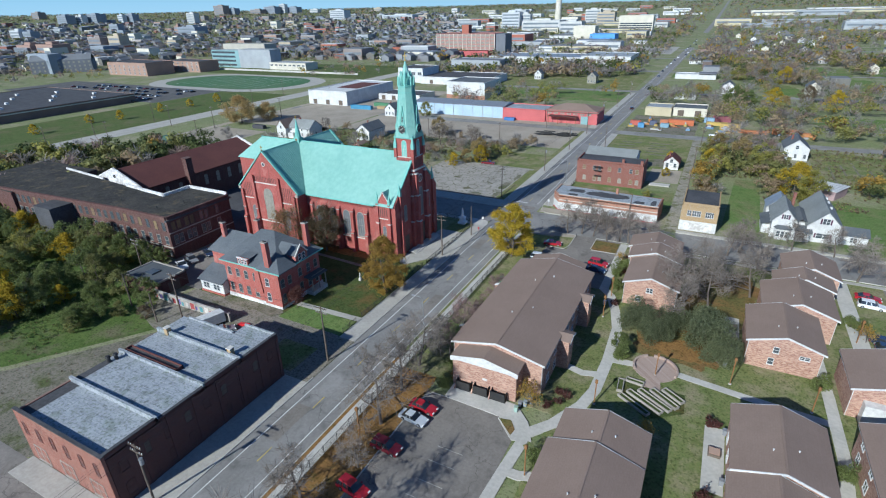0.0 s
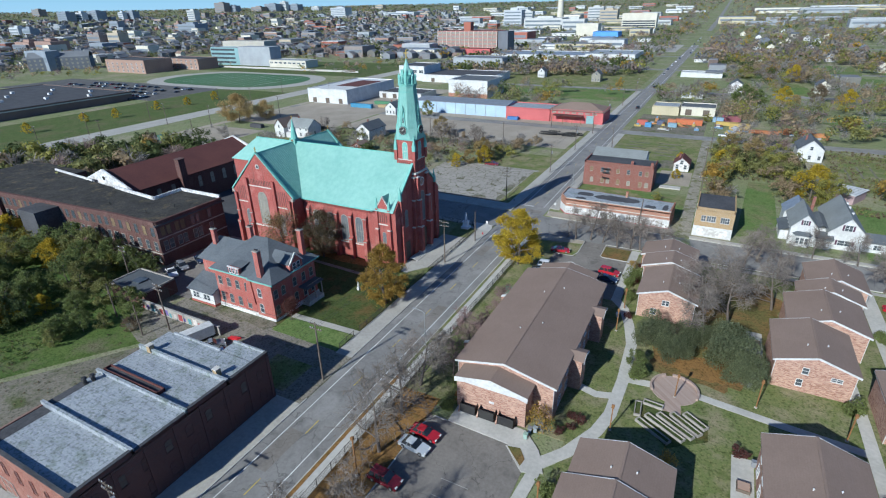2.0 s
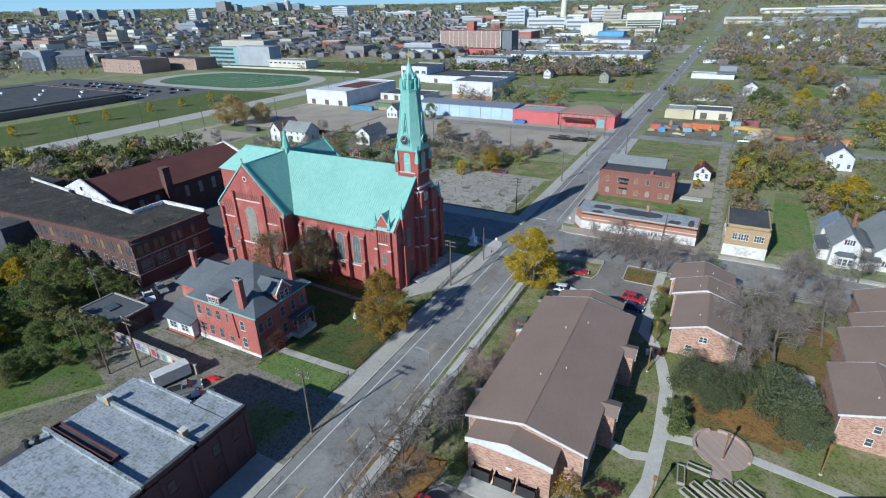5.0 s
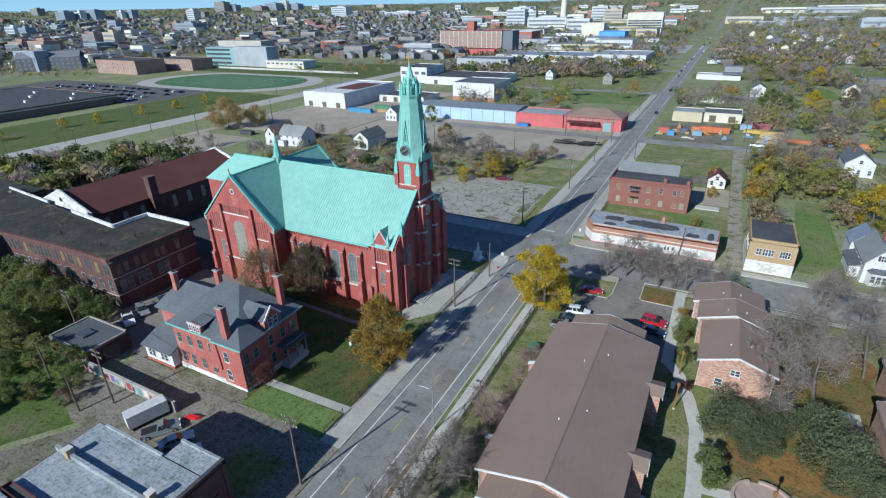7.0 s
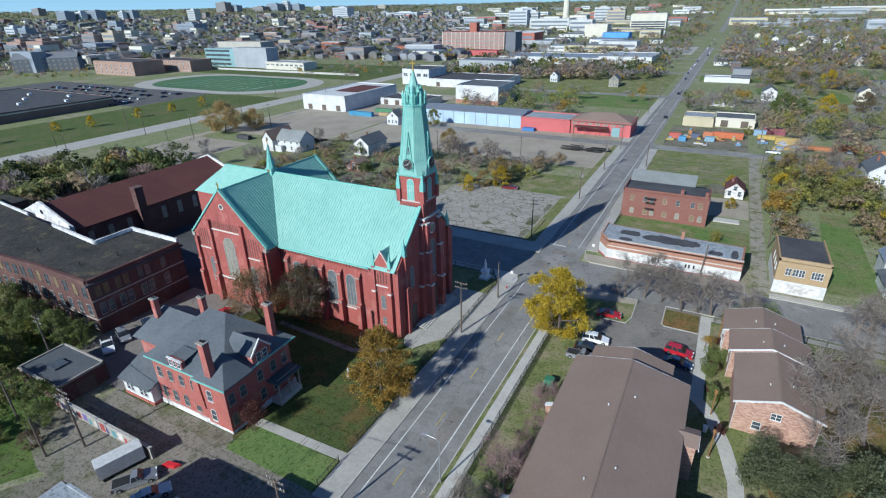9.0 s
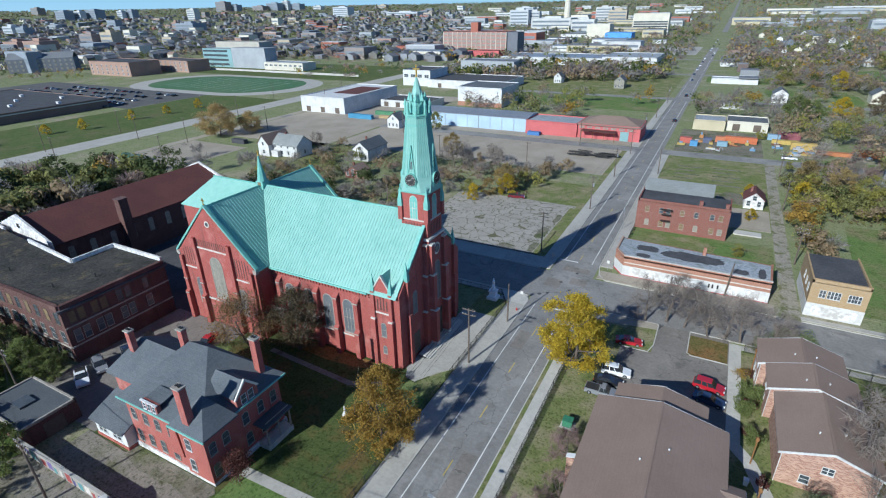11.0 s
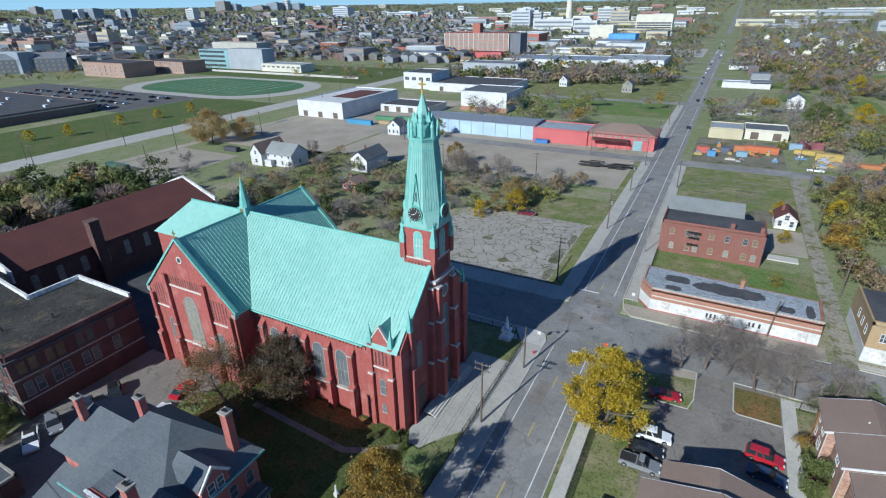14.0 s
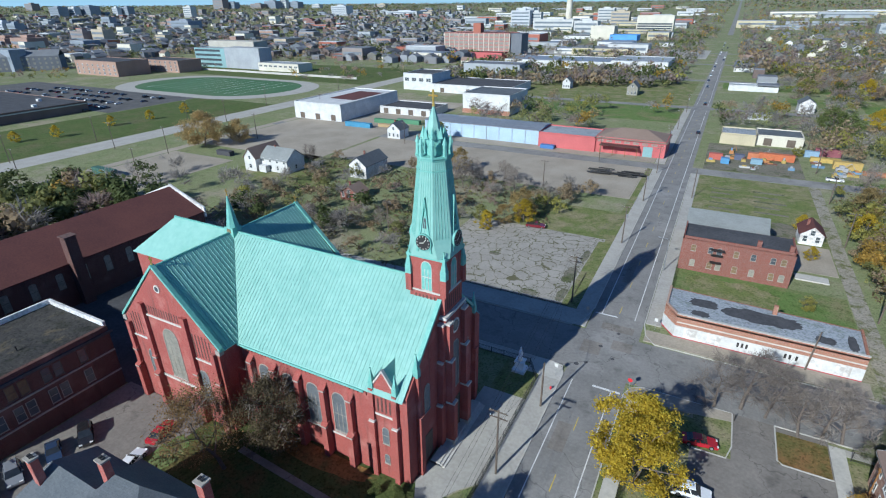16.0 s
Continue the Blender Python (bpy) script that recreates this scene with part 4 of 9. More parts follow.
CON, PALE = M["concrete"], M["pale"]
# lines on the street
for x in (12.1, 18.5):
    for y0, y1 in ((-200, 21.5), (44.5, 296), (312, 1500)):
        patch("lane_line", x - 0.08, x + 0.08, y0, y1, 0.038, M["paint"], "worn white edge line", "road marking")
for y in range(-110, 420, 12):
    if not 18 < y < 46:
        patch("lane_line", 15.25, 15.38, y, y + 3, 0.038, M["yellow"], "worn yellow centre dash", "road marking")
patch("stop_line", 15.5, 19.9, 21.1, 21.55, 0.038, M["paint"], "white stop line", "road marking")
patch("stop_line", 10.9, 15.2, 44.2, 44.6, 0.038, M["paint"], "white stop line", "road marking")
for x, y, w, h in ((14.3, 33, 0.8, 0.8), (13, 27, 0.7, 0.7), (17, 30, 0.7, 0.7), (16.5, 38.5, 0.7, 0.7), (11.6, 25.9, 0.9, 0.6)):
    solo("manhole", G().cone(x, y, -0.02, 0.042, w / 2, w / 2, 14), M["black"], "dark iron manhole cover in the asphalt", "manhole")
for x0, x1, y0, y1 in ((11, 14.5, 30, 34), (16, 19.6, 33, 36), (12.8, 15, 5, 11), (16.0, 18.2, -30, -21), (12.4, 15.1, -70, -62), (13, 19, 39, 41.5), (13.2, 14.9, 60, 74)):
    patch("road_patch", x0, x1, y0, y1, 0.034, M["lot"], "darker asphalt repair patch", "road patch")
# west side of the street
patch("pavement", 6.8, 10.25, -44, 20, 0.14, CON, "grey concrete pavement along the iron fence", "pavement")
patch_poly("pavement", [(4.5, 20), (10.25, 20), (10.25, 22.2), (9.4, 24.0), (7.6, 24.4), (4.5, 24.4)], 0.141, PALE, "pale concrete pavement corner", "pavement")
patch("pavement", 5.3, 10.25, -140, -57.5, 0.14, CON, "wide concrete pavement beside the brick block", "pavement")
patch("pavement", -190, 4.5, 22.4, 24.3, 0.14, CON, "concrete pavement along the cross street", "pavement")
patch("pavement", -120, 10.2, 38.0, 43.7, 0.14, CON, "concrete pavement before the cracked lot", "pavement")
patch("pavement", 7.0, 10.2, 43.7, 157, 0.14, CON, "concrete pavement along the street", "pavement")
patch("verge", 5.0, 7.0, 43.7, 157, 0.12, M["grass"], "weedy grass verge beside the pavement", "verge")
patch("pavement", 6.5, 10.2, 166, 298, 0.14, CON, "concrete pavement along the street", "pavement")
kerb([(10.33, -140), (10.33, -56)]), kerb([(10.33, -44), (10.33, 22)]), kerb([(10.33, 22), (9.6, 24.1), (7.8, 24.5), (-190, 24.45)])
kerb([(10.3, 157), (10.3, 46), (9.4, 40.5), (7.6, 37.7), (-120, 37.6)])
patch_poly("driveway", [(-36, -51), (-20, -60), (5.2, -57.6), (10.3, -57.5), (10.3, -44), (2, -43.4), (-36, -42.7)], 0.10, M["drive"], "worn tan concrete drive beside the rectory", "driveway")
patch_poly("rubble", [(-26.5, -41.3), (-26.8, -43.2), (-22, -44.2), (-16, -43.6), (-11, -44.4), (-9.6, -42.0), (-10.5, -41.3)], 0.16, M["dirt"], "weedy strip of earth and rubble at the wall foot", "earth")
patch("yard", -54.2, -34.9, -42.5, -13.2, 0.08, M["lot"], "worn paved school yard", "yard")
# black colour deepens the school's shade on this ground
patch("yard", -88.4, -40.5, -13.6, 22.0, 0.06, M["black"], "asphalt court between the school and the church, blackened for shade", "yard")
patch("lawn", -34.9, 6.7, -42.6, -9.0, 0.11, M["litter"], "green lawn strewn with brown leaves", "lawn")
patch("lawn", -9.4, 6.6, -43.6, -38.2, 0.125, M["green"], "mown lawn before the rectory", "lawn")
patch("lawn", 0.5, 6.6, 13, 21.5, 0.12, M["grass"], "mown grass round the statue", "lawn")
patch("lawn", -2.6, 5.6, -56.4, -49.0, 0.128, M["grass"], "rank shaded grass beside the block", "lawn")
strip("walk", [(6.8, -37.2), (-9.2, -37.6)], 1.5, 0.15, CON, "concrete walk to the rectory porch", "walk")
patch_poly("lawn", [(1.2, -17.5), (6.6, -17.5), (6.6, -5.6), (4.7, -7.8), (2.4, -11.6), (1.0, -11.4)], 0.13, M["green"], "bright green grass beside the church forecourt", "lawn")
patch_poly("lawn", ragged(-36.8, -32.6, -26.5, -17.5, 61), 0.13, M["green"], "bright green grass beside the school yard", "lawn")
patch_poly("lawn", ragged(-25.5, -6.5, -13.0, -9.7, 71), 0.118, M["fallen"], "drift of brown leaves along the church wall", "lawn")
# takes the dark asphalt colour, in place of shade over the concrete
strip("walk", [(0.6, -11.2), (-3, -14.6), (-7.3, -16.5), (-16.7, -15.9), (-26, -15.3)], 1.05, 0.15, M["lot"], "worn concrete walk behind the church yard, darkened for its shade", "walk")
patch_poly("forecourt", [(-0.9, -8.6), (0.3, -11.0), (2.2, -11.3), (4.6, -7.4), (6.7, -5.2), (6.7, 13), (-0.4, 13)], 0.145, CON, "pale concrete forecourt at the church doors", "forecourt")
for i in range(3):
    solo("steps", G().box(-0.6, 1.6 - i * 0.4, -5, 8.6, 0.1, 0.3 + i * 0.17), M["stone"], "pale stone step at the church doors", "steps")
patch("lawn", -80, 3, -140, -88.5, 0.05, M["lot"], "grey worn side street", "road")
patch("pavement", -15, 5.3, -91.2, -87.9, 0.14, CON, "pale concrete pavement before the shopfront", "pavement")
patch_poly("track", [(-15, -58), (-15, -88), (-60, -110), (-120, -130), (-120, -112), (-60, -92), (-42, -79), (-34, -67.5), (-27, -57)], 0.03, M["dirt"], "trodden dirt track with weeds", "track")
patch_poly("weeds", [(-28.5, -51), (-28.5, -57), (-35.4, -67), (-43.5, -78.4), (-61, -91), (-120, -111), (-160, -110), (-160, -38.5), (-58, -38.5), (-54, -44), (-42, -50)], 0.05, M["weeds"], "bright green weeds and rough grass", "weeds")
patch_poly("yard", [(-40, -49.6), (-17, -49.6), (-17, -58), (-30, -58), (-42, -54)], 0.07, M["dirt"], "littered dirt yard behind the wall", "yard")
# cracked lot and open ground to the north
patch("lot", -34, 5.0, 43.9, 82, 0.09, M["cracked"], "broken concrete lot with weeds in its cracks", "lot")
patch("weeds", 3.6, 5.0, 44.0, 80, 0.098, M["grass"], "weeds along the edge of the broken lot", "weeds")
for x0, x1, y0, y1, k in ((1.6, 3.5, 45, 51, 21), (0.4, 3.2, 54, 62, 22), (-6, -2.5, 45, 47.5, 23), (1.8, 3.4, 66, 73, 24), (-20, -17, 60, 62, 25)):
    patch_poly("weeds", ragged(x0, x1, y0, y1, k), 0.094, M["dirt"], "weeds spreading over the broken lot", "weeds")
patch("lawn", -24, 5.0, 82.2, 104, 0.06, M["grass"], "green grass behind the cracked lot", "lawn")
patch("yard", -118, 6.2, 118, 157.3, 0.05, M["gravel"], "pale gravel yard", "yard")
patch("yard", -118, 6.2, 166, 176, 0.05, M["gravel"], "pale gravel yard before the sheds", "yard")
patch("lawn", -90, 6.4, 252, 299.5, 0.05, M["green"], "green vacant lot", "lawn")
patch("lawn", -110, 6.4, 309, 430, 0.05, M["grass"], "green vacant lot", "lawn")
patch("yard", -186, -120, 110, 260, 0.04, M["gravel"], "pale gravel industrial yard", "yard")
patch("yard", -186, -150, 30, 95, 0.04, M["gravel"], "pale gravel yard", "yard")
patch("lawn", -140, -96, 78, 116, 0.04, M["grass"], "green house lot", "lawn")
# east side of the street
patch("verge", 20.5, 21.15, -140, -42, 0.12, M["fallen"], "narrow verge under orange leaves", "verge")
patch("verge", 20.5, 21.15, -42, 20.5, 0.12, M["grass"], "narrow grass verge", "verge")
patch("pavement", 21.15, 23.1, -140, 22, 0.14, PALE, "pale concrete pavement", "pavement")
patch_poly("pavement", [(20.5, 20.6), (23.1, 20.6), (36, 22.4), (36, 24.4), (23, 24.4), (21, 23.4)], 0.142, M["gravel"], "worn pavement corner", "pavement")
kerb([(20.42, -140), (20.42, 21.2), (21.2, 23.5), (23.2, 24.45), (36, 24.45)]), kerb([(41.7, 24.45), (170, 24.45)])
patch("lawn", 23.1, 30.0, -140, -46.5, 0.10, M["fallen"], "grass thick with orange leaves", "lawn")
patch("lawn", 23.1, 52, -46.5, -3.5, 0.10, M["grass"], "mown lawn round the apartment block", "lawn")
patch("lawn", 23.1, 30.8, -3.5, 20.6, 0.10, M["grass"], "mown lawn beside the car park", "lawn")
patch("lawn", 30.8, 36, 14.5, 22.4, 0.10, M["grass"], "shaded grass beside the car park", "lawn")
patch("lawn", 50.2, 104, -90, 22.2, 0.09, M["grass"], "mown lawn between the apartment blocks", "lawn")
patch_poly("lawn", ragged(64.5, 80, -9, 19, 1), 0.10, M["leafy"], "lawn under bare trees covered in orange leaves", "lawn")
patch_poly("lawn", ragged(58, 73, -25, -13, 2), 0.105, M["leafy"], "lawn covered in orange leaves", "lawn")
patch_poly("lawn", ragged(62, 72, -23, -17, 3), 0.109, M["fallen"], "drift of orange leaves under the junipers", "lawn")
patch_poly("lawn", ragged(31.5, 36, -45.8, -38, 4), 0.104, M["fallen"], "drift of orange leaves by the brick wall", "lawn")
patch("pavement", 50.2, 170, 22.2, 23.6, 0.14, CON, "concrete pavement along the cross street", "pavement")
patch("lot", 30.8, 48.3, -3.5, 24.5, 0.06, M["lot"], "worn grey asphalt car park", "car park")
patch("island", 41.8, 48.1, 16.7, 23.2, 0.13, M["leafy"], "kerbed bed of dry grass and leaves", "bed")
kerb([(41.7, 24.4), (41.7, 17.2), (42.3, 16.6), (48.2, 16.6)]), kerb([(36.1, 24.4), (36.1, 17), (35.4, 14.4), (31, 14.4)])
patch("walk", 48.3, 50.2, -3.5, 23.6, 0.145, PALE, "pale concrete walk", "walk")
patch("lot", 30.0, 46.5, -140, -50.2, 0.06, M["lot"], "worn grey asphalt car park with faded bays", "car park")
kerb([(29.95, -140), (29.95, -52.6), (31.0, -50.2), (33, -50.2)])
for y in (-60.1, -62.9, -66.4, -69.2):
    patch("bay_line", 37.2, 41.2, y - 0.05, y + 0.05, 0.066, M["concrete"], "faded parking bay line", "road marking")
patch_poly("forecourt", [(33.2, -50.2), (43.0, -50.6), (46.4, -54.4), (49.2, -53.4), (47.5, -49.8), (44.6, -47.0), (33.2, -46.4)], 0.15, PALE, "pale concrete apron before the bin stores", "forecourt")
strip("walk", [(47.6, -52.6), (51.0, -48.4), (53.9, -42.5), (55.0, -38.0), (55.3, -29.0), (54.9, -18.0), (53.4, -11.5), (51.3, -5.5), (49.4, -3)], 1.9, 0.147, PALE, "winding pale concrete walk", "walk")
strip("walk", [(48, -53.5), (47.4, -60), (46.6, -72), (46, -90)], 1.7, 0.146, PALE, "pale concrete walk beside the car park", "walk")
strip("walk", [(55.3, -28.6), (60.2, -28.0), (67.0, -27.9), (76.6, -29.2), (88.6, -30.4)], 1.5, 0.146, PALE, "pale concrete walk through the court", "walk")
strip("walk", [(88.4, -10), (88.9, -24), (89.1, -38), (87.6, -56)], 1.7, 0.1445, PALE, "pale concrete walk", "walk")
strip("walk", [(49, -33.5), (52, -34.4), (54.8, -33.6)], 1.5, 0.1435, PALE, "pale concrete path", "walk")
strip("walk", [(53.6, -58.5), (49.5, -60), (47.2, -60)], 1.6, 0.1425, PALE, "pale concrete path", "walk")
patch("patio", 71.6, 74.3, -51.5, -38.6, 0.13, PALE, "pale concrete patio strip", "patio")
patch("patio", 73.6, 76.2, -19, -4, 0.13, PALE, "pale concrete patio strip", "patio")
patch("lot", 97.5, 125, -60, 22, 0.06, M["lot"], "grey asphalt car park", "car park")
patch("walk", 94.6, 97.5, -30, 22, 0.143, PALE, "pale concrete walk", "walk")
# court: brick-paved ring with a low wall, timber planting beds
solo("court_paving", G().cone(63.2, -27.9, -0.05, 0.152, 3.6, 3.6, 28), M["courtbrick"], "round court paved in pinkish brick", "paving", "structure")
for lo, hi in ((-20, 100), (118, 205)):
    g, n = G(), 10
    for i in range(n):
        a, b = (math.radians(lo + (hi - lo) * k / n) for k in (i, i + 1))
        g.prism([(63.2 + r * math.cos(c), -27.9 + r * math.sin(c)) for r, c in ((3.4, a), (3.75, a), (3.75, b), (3.4, b))], 0, 0.55)
    solo("garden_wall", g, M["courtbrick"], "low curved brick garden wall", "wall")
patch_poly("path", [(62.2, -31.0), (64.4, -31.0), (64.7, -33.6), (62.0, -33.6)], 0.15, M["courtbrick"], "brick path into the round court", "path")
BEDS = (((58.9, -37.4), (63.6, -40.4)), ((60.0, -35.9), (65.4, -39.2)), ((61.6, -34.9), (66.6, -38.1)), ((63.4, -34.0), (67.5, -37.0)), ((65.2, -33.1), (68.2, -35.3)), ((58.5, -33.5), (58.7, -36.6)), ((59.2, -33.0), (62.0, -33.3)))
patch_poly("bed_soil", [(57.2, -33.4), (61.0, -32.8), (68.4, -33.0), (68.6, -37.6), (63.4, -41.4), (57.4, -35.2)], 0.12, M["litter"], "earth between the planting beds", "soil")
for a, b in BEDS:
    t_ = thing("planting_bed", a[0], a[1], 0, "raised timber planting bed with dry earth", "planter", "planting beds in the court")
    d = (Vector(b) - Vector(a)).normalized()
    n = Vector((-d.y, d.x))

    def bar(u, v, z):
        p, q = Vector(a) + n * u, Vector(b) + n * u
        return G().prism([(p - n * v)[:], (q - n * v)[:], (q + n * v)[:], (p + n * v)[:]], 0.05, z)
    for s_ in (-0.42, 0.42):
        part("side_board", bar(s_, 0.07, 0.55), M["trace"], t_)
    part("soil", bar(0, 0.35, 0.38), M["litter"], t_)
    for c in (a, b):
        e = Vector(c)
        part("end_board", G().prism([(e - n * 0.49 - d * 0.07)[:], (e - n * 0.49 + d * 0.07)[:], (e + n * 0.49 + d * 0.07)[:], (e + n * 0.49 - d * 0.07)[:]], 0.05, 0.552), M["trace"], t_)
# north-east side
patch("pavement", 20.6, 23.4, 44.5, 157, 0.14, CON, "concrete pavement along the street", "pavement")
patch("pavement", 21, 56, 38.2, 42.2, 0.141, M["gravel"], "worn pavement before the shop row", "pavement")
patch("pavement", 60.5, 170, 38.2, 39.6, 0.14, CON, "concrete pavement along the cross street", "pavement")
kerb([(20.42, 157), (20.42, 44), (21.2, 40), (23.0, 37.8), (56.5, 37.6)]), kerb([(60.5, 37.6), (170, 37.6)])
patch("lawn", 23.4, 57, 52.2, 73, 0.08, M["green"], "bright green grass between the shops and the brick flats", "lawn")
patch("lawn", 23.4, 57.3, 100, 157, 0.05, M["grass"], "green vacant lot", "lawn")
patch("lawn", 60.5, 150, 44, 156, 0.05, M["ground"], "scruffy overgrown lots of weeds and dry grass", "lawn")
patch_poly("lawn", [(71.5, 45), (81.5, 45), (82.5, 98), (75.0, 98)], 0.07, M["green"], "bright green mown lawn beside the alley", "lawn")
for x0, x1, y0, y1 in ((127, 160, 432, 512), (129, 168, 332, 424), (99, 114, 309, 366), (64, 98, 166, 172), (112, 170, 205, 240), (170, 230, 330, 430), (62, 84, 330, 372), (170, 215, 440, 520), (60, 110, 590, 660), (150, 240, 600, 690), (90, 170, 740, 800), (200, 300, 760, 830), (60, 150, 880, 950)):
    patch_poly("lawn", ragged(x0, x1, y0, y1, int(x0 + y0)), 0.06, M["green"], "bright green grass on a vacant lot among trees", "lawn")
patch("lawn", 100, 150, 42, 82, 0.07, M["green"], "bright green lawn behind the white house", "lawn")
patch("lawn", 101, 150, 100, 152, 0.07, M["grass"], "garden plots cut into the grass", "lawn")
for i in range(5):
    patch("furrow", 106 + i * 4.2, 106.7 + i * 4.2, 104 + (i % 2) * 9, 128 + (i % 3) * 5, 0.085, M["dirt"], "bare strip of earth in the garden plot", "garden plot")
patch("yard", 24, 57.3, 166.2, 212, 0.045, M["dirt"], "scruffy littered yard before the depot", "yard")
patch("lawn", 24, 57.3, 234, 298, 0.045, M["ground"], "scruffy lot among the sheds", "lawn")
patch("lawn", 24, 110, 395, 432, 0.045, M["green"], "green vacant lot", "lawn")
# far west: lawns, sports field, parking
patch("lawn", -305, -235, -300, 205, 0.03, M["park"], "wide mown lawn beside the boulevard", "lawn")
patch("lot", -520, -306, 139, 205, 0.04, worn_road("dark_asphalt", (0.085, 0.083, 0.082), (0.122, 0.118, 0.113), 8.0), "large dark asphalt car park", "car park")
def oval(x0, x1, y0, y1, n=14):
    r = (y1 - y0) / 2
    arc = [(math.cos(math.radians(a)), math.sin(math.radians(a))) for a in np.linspace(-90, 90, n)]
    return [(x1 - r + r * c, (y0 + y1) / 2 + r * s) for c, s in arc] + [(x0 + r - r * c, (y0 + y1) / 2 - r * s) for c, s in arc]


patch_poly("track", oval(-436, -252, 202, 304), 0.05, M["concrete"], "pale oval running track", "track")
patch_poly("infield", oval(-420, -268, 213, 295), 0.07, M["turf"], "green turf inside the running track", "field")
solo("low_wall", G().box(-462, -262, 333, 333.6, 0, 1.8), M["pale"], "long low white wall behind the sports field", "wall")
patch("sports_field", -398, -290, 222, 288, 0.08, M["turf"], "green sports field with faint lines", "field")
for x in range(-392, -290, 11):
    patch("field_line", x, x + 0.4, 224, 286, 0.1, M["paint"], "faint white field line", "field marking")
patch("lawn", -620, -236, 306, 420, 0.015, M["park"], "lawns among the school buildings", "lawn")
patch("lot", -140, -20, 496, 570, 0.04, M["lot"], "grey yard behind the warehouses", "car park")
patch("lot", -260, 0, 640, 900, 0.04, M["concrete"], "pale industrial yard", "yard")
for i in range(5):
    for j in range(2):
        patch("furrow", 28 + j * 12.5, 36.5 + j * 13 - (i % 2) * 2, 121 + i * 5.2 + j, 122.4 + i * 5.2 + j, 0.075, M["dirt"], "pale bare strip in the garden plot", "garden plot")
patch_poly("yard", ragged(43, 56, 104, 116, 9), 0.07, M["dirt"], "bare trodden earth beside the alley", "yard")
patch_poly("lawn", ragged(26, 44, 58, 71, 11), 0.094, M["grass"], "dry grass behind the shops", "lawn")
patch("slab", 48, 54.6, 79, 82, 0.3, M["pale"], "pale concrete slab left of a house", "slab")
patch("yard", 46.4, 57, 84, 101, 0.06, M["gravel"], "littered yard behind the flats", "yard")
patch_poly("bed", [(43.2, -51.0), (46.0, -53.6), (46.2, -52.2), (45.0, -50.6)], 0.2, M["leafy"], "small kerbed bed of dry grass", "bed")
kerb([(43.0, -50.9), (46.1, -54.0)], "pale kerb round the small bed")


# ---- apartment blocks ----
def apartment(name, x0, x1, y0, y1, eave, ridge, label, front="S", wins=(), base_x=None):
    """One brick block under a low brown roof with white verges."""
    cx, cy = (x0 + x1) / 2, (y0 + y1) / 2
    t = thing("apartment_block", cx, cy, 0, label, "apartment block", "brick apartment blocks")
    part("wall", gable_walls(G(), x0 + 0.4, x1 - 0.4, y0 + 0.35, y1 - 0.35, eave - 0.1, ridge - 0.15, "y"), M["apt"], t, "mottled pink brick wall")
    part("roof", gable(G(), x0 + 0.1, x1 - 0.1, y0 + 0.2, y1 - 0.2, eave, ridge, "y", 0.15, 0.16), M["shingle"], t, "brown shingle roof")
    part("ridge_cap", G().box(cx - 0.16, cx + 0.16, y0, y1, ridge + 0.1, ridge + 0.2), M["shingle"], t)
    for y in (y0, y1):
        g = G()
        for s in (-1, 1):
            h = (x1 - x0) / 2
            g.slab([(cx, y - 0.06, ridge - 0.12), (cx, y + 0.06, ridge - 0.12), (cx + s * h, y + 0.06, eave - 0.2), (cx + s * h, y - 0.06, eave - 0.2)], (0, 0, 0.3))
        part("verge_board", g, M["white"], t, "white verge board")
    for x in (x0 - 0.02, x1 - 0.1):
        part("gutter", G().box(x, x + 0.12, y0, y1, eave - 0.22, eave - 0.05), M["white"], t)
    for f, wx, wy, wz, w, h in wins:
        window(t, wx, wy, wz, w, h, f, "pair" if w > 1.1 else "sash")
    for i in range(4 if y1 - y0 > 20 else 2):
        vy, vx = y0 + (0.3 + 0.38 * (i // 2) + 0.09 * (i % 2)) * (y1 - y0), cx + (1.7 if i % 2 else -1.2)
        z = ridge - abs(vx - cx) * (ridge - eave) / ((x1 - x0) / 2)
        part("vent_pipe", G().cone(vx, vy, z, z + 0.4, 0.07, 0.07, 8).cone(vx, vy, z + 0.36, z + 0.44, 0.12, 0.09, 8), M["white"], t, "small pale roof vent")
    for sx in (x0 + 0.45, x1 - 0.45):
        part("downpipe", G().tube([(sx, y0 + 0.28, 0.1), (sx, y0 + 0.28, eave - 0.3)], 0.05, 6), M["white"], t)
    return t


def row(f, fixed, start, end, n, zs, w=1.3, h=1.3):
    out = []
    for i in range(n):
        u = start + (i + 0.5) * (end - start) / n
        for z in zs:
            out.append((f, u if f in "SN" else fixed, fixed if f in "SN" else u, z, w, h))
    return out


A1 = apartment("apt", 31.2, 47.8, -43.5, -8.2, 6.2, 8.0, "long two-storey brick apartment block under a brown shingle roof",
               wins=row("E", 47.4, -42, -10, 8, (1.0, 3.9)) + row("W", 31.6, -42, -10, 8, (1.0, 3.9)))
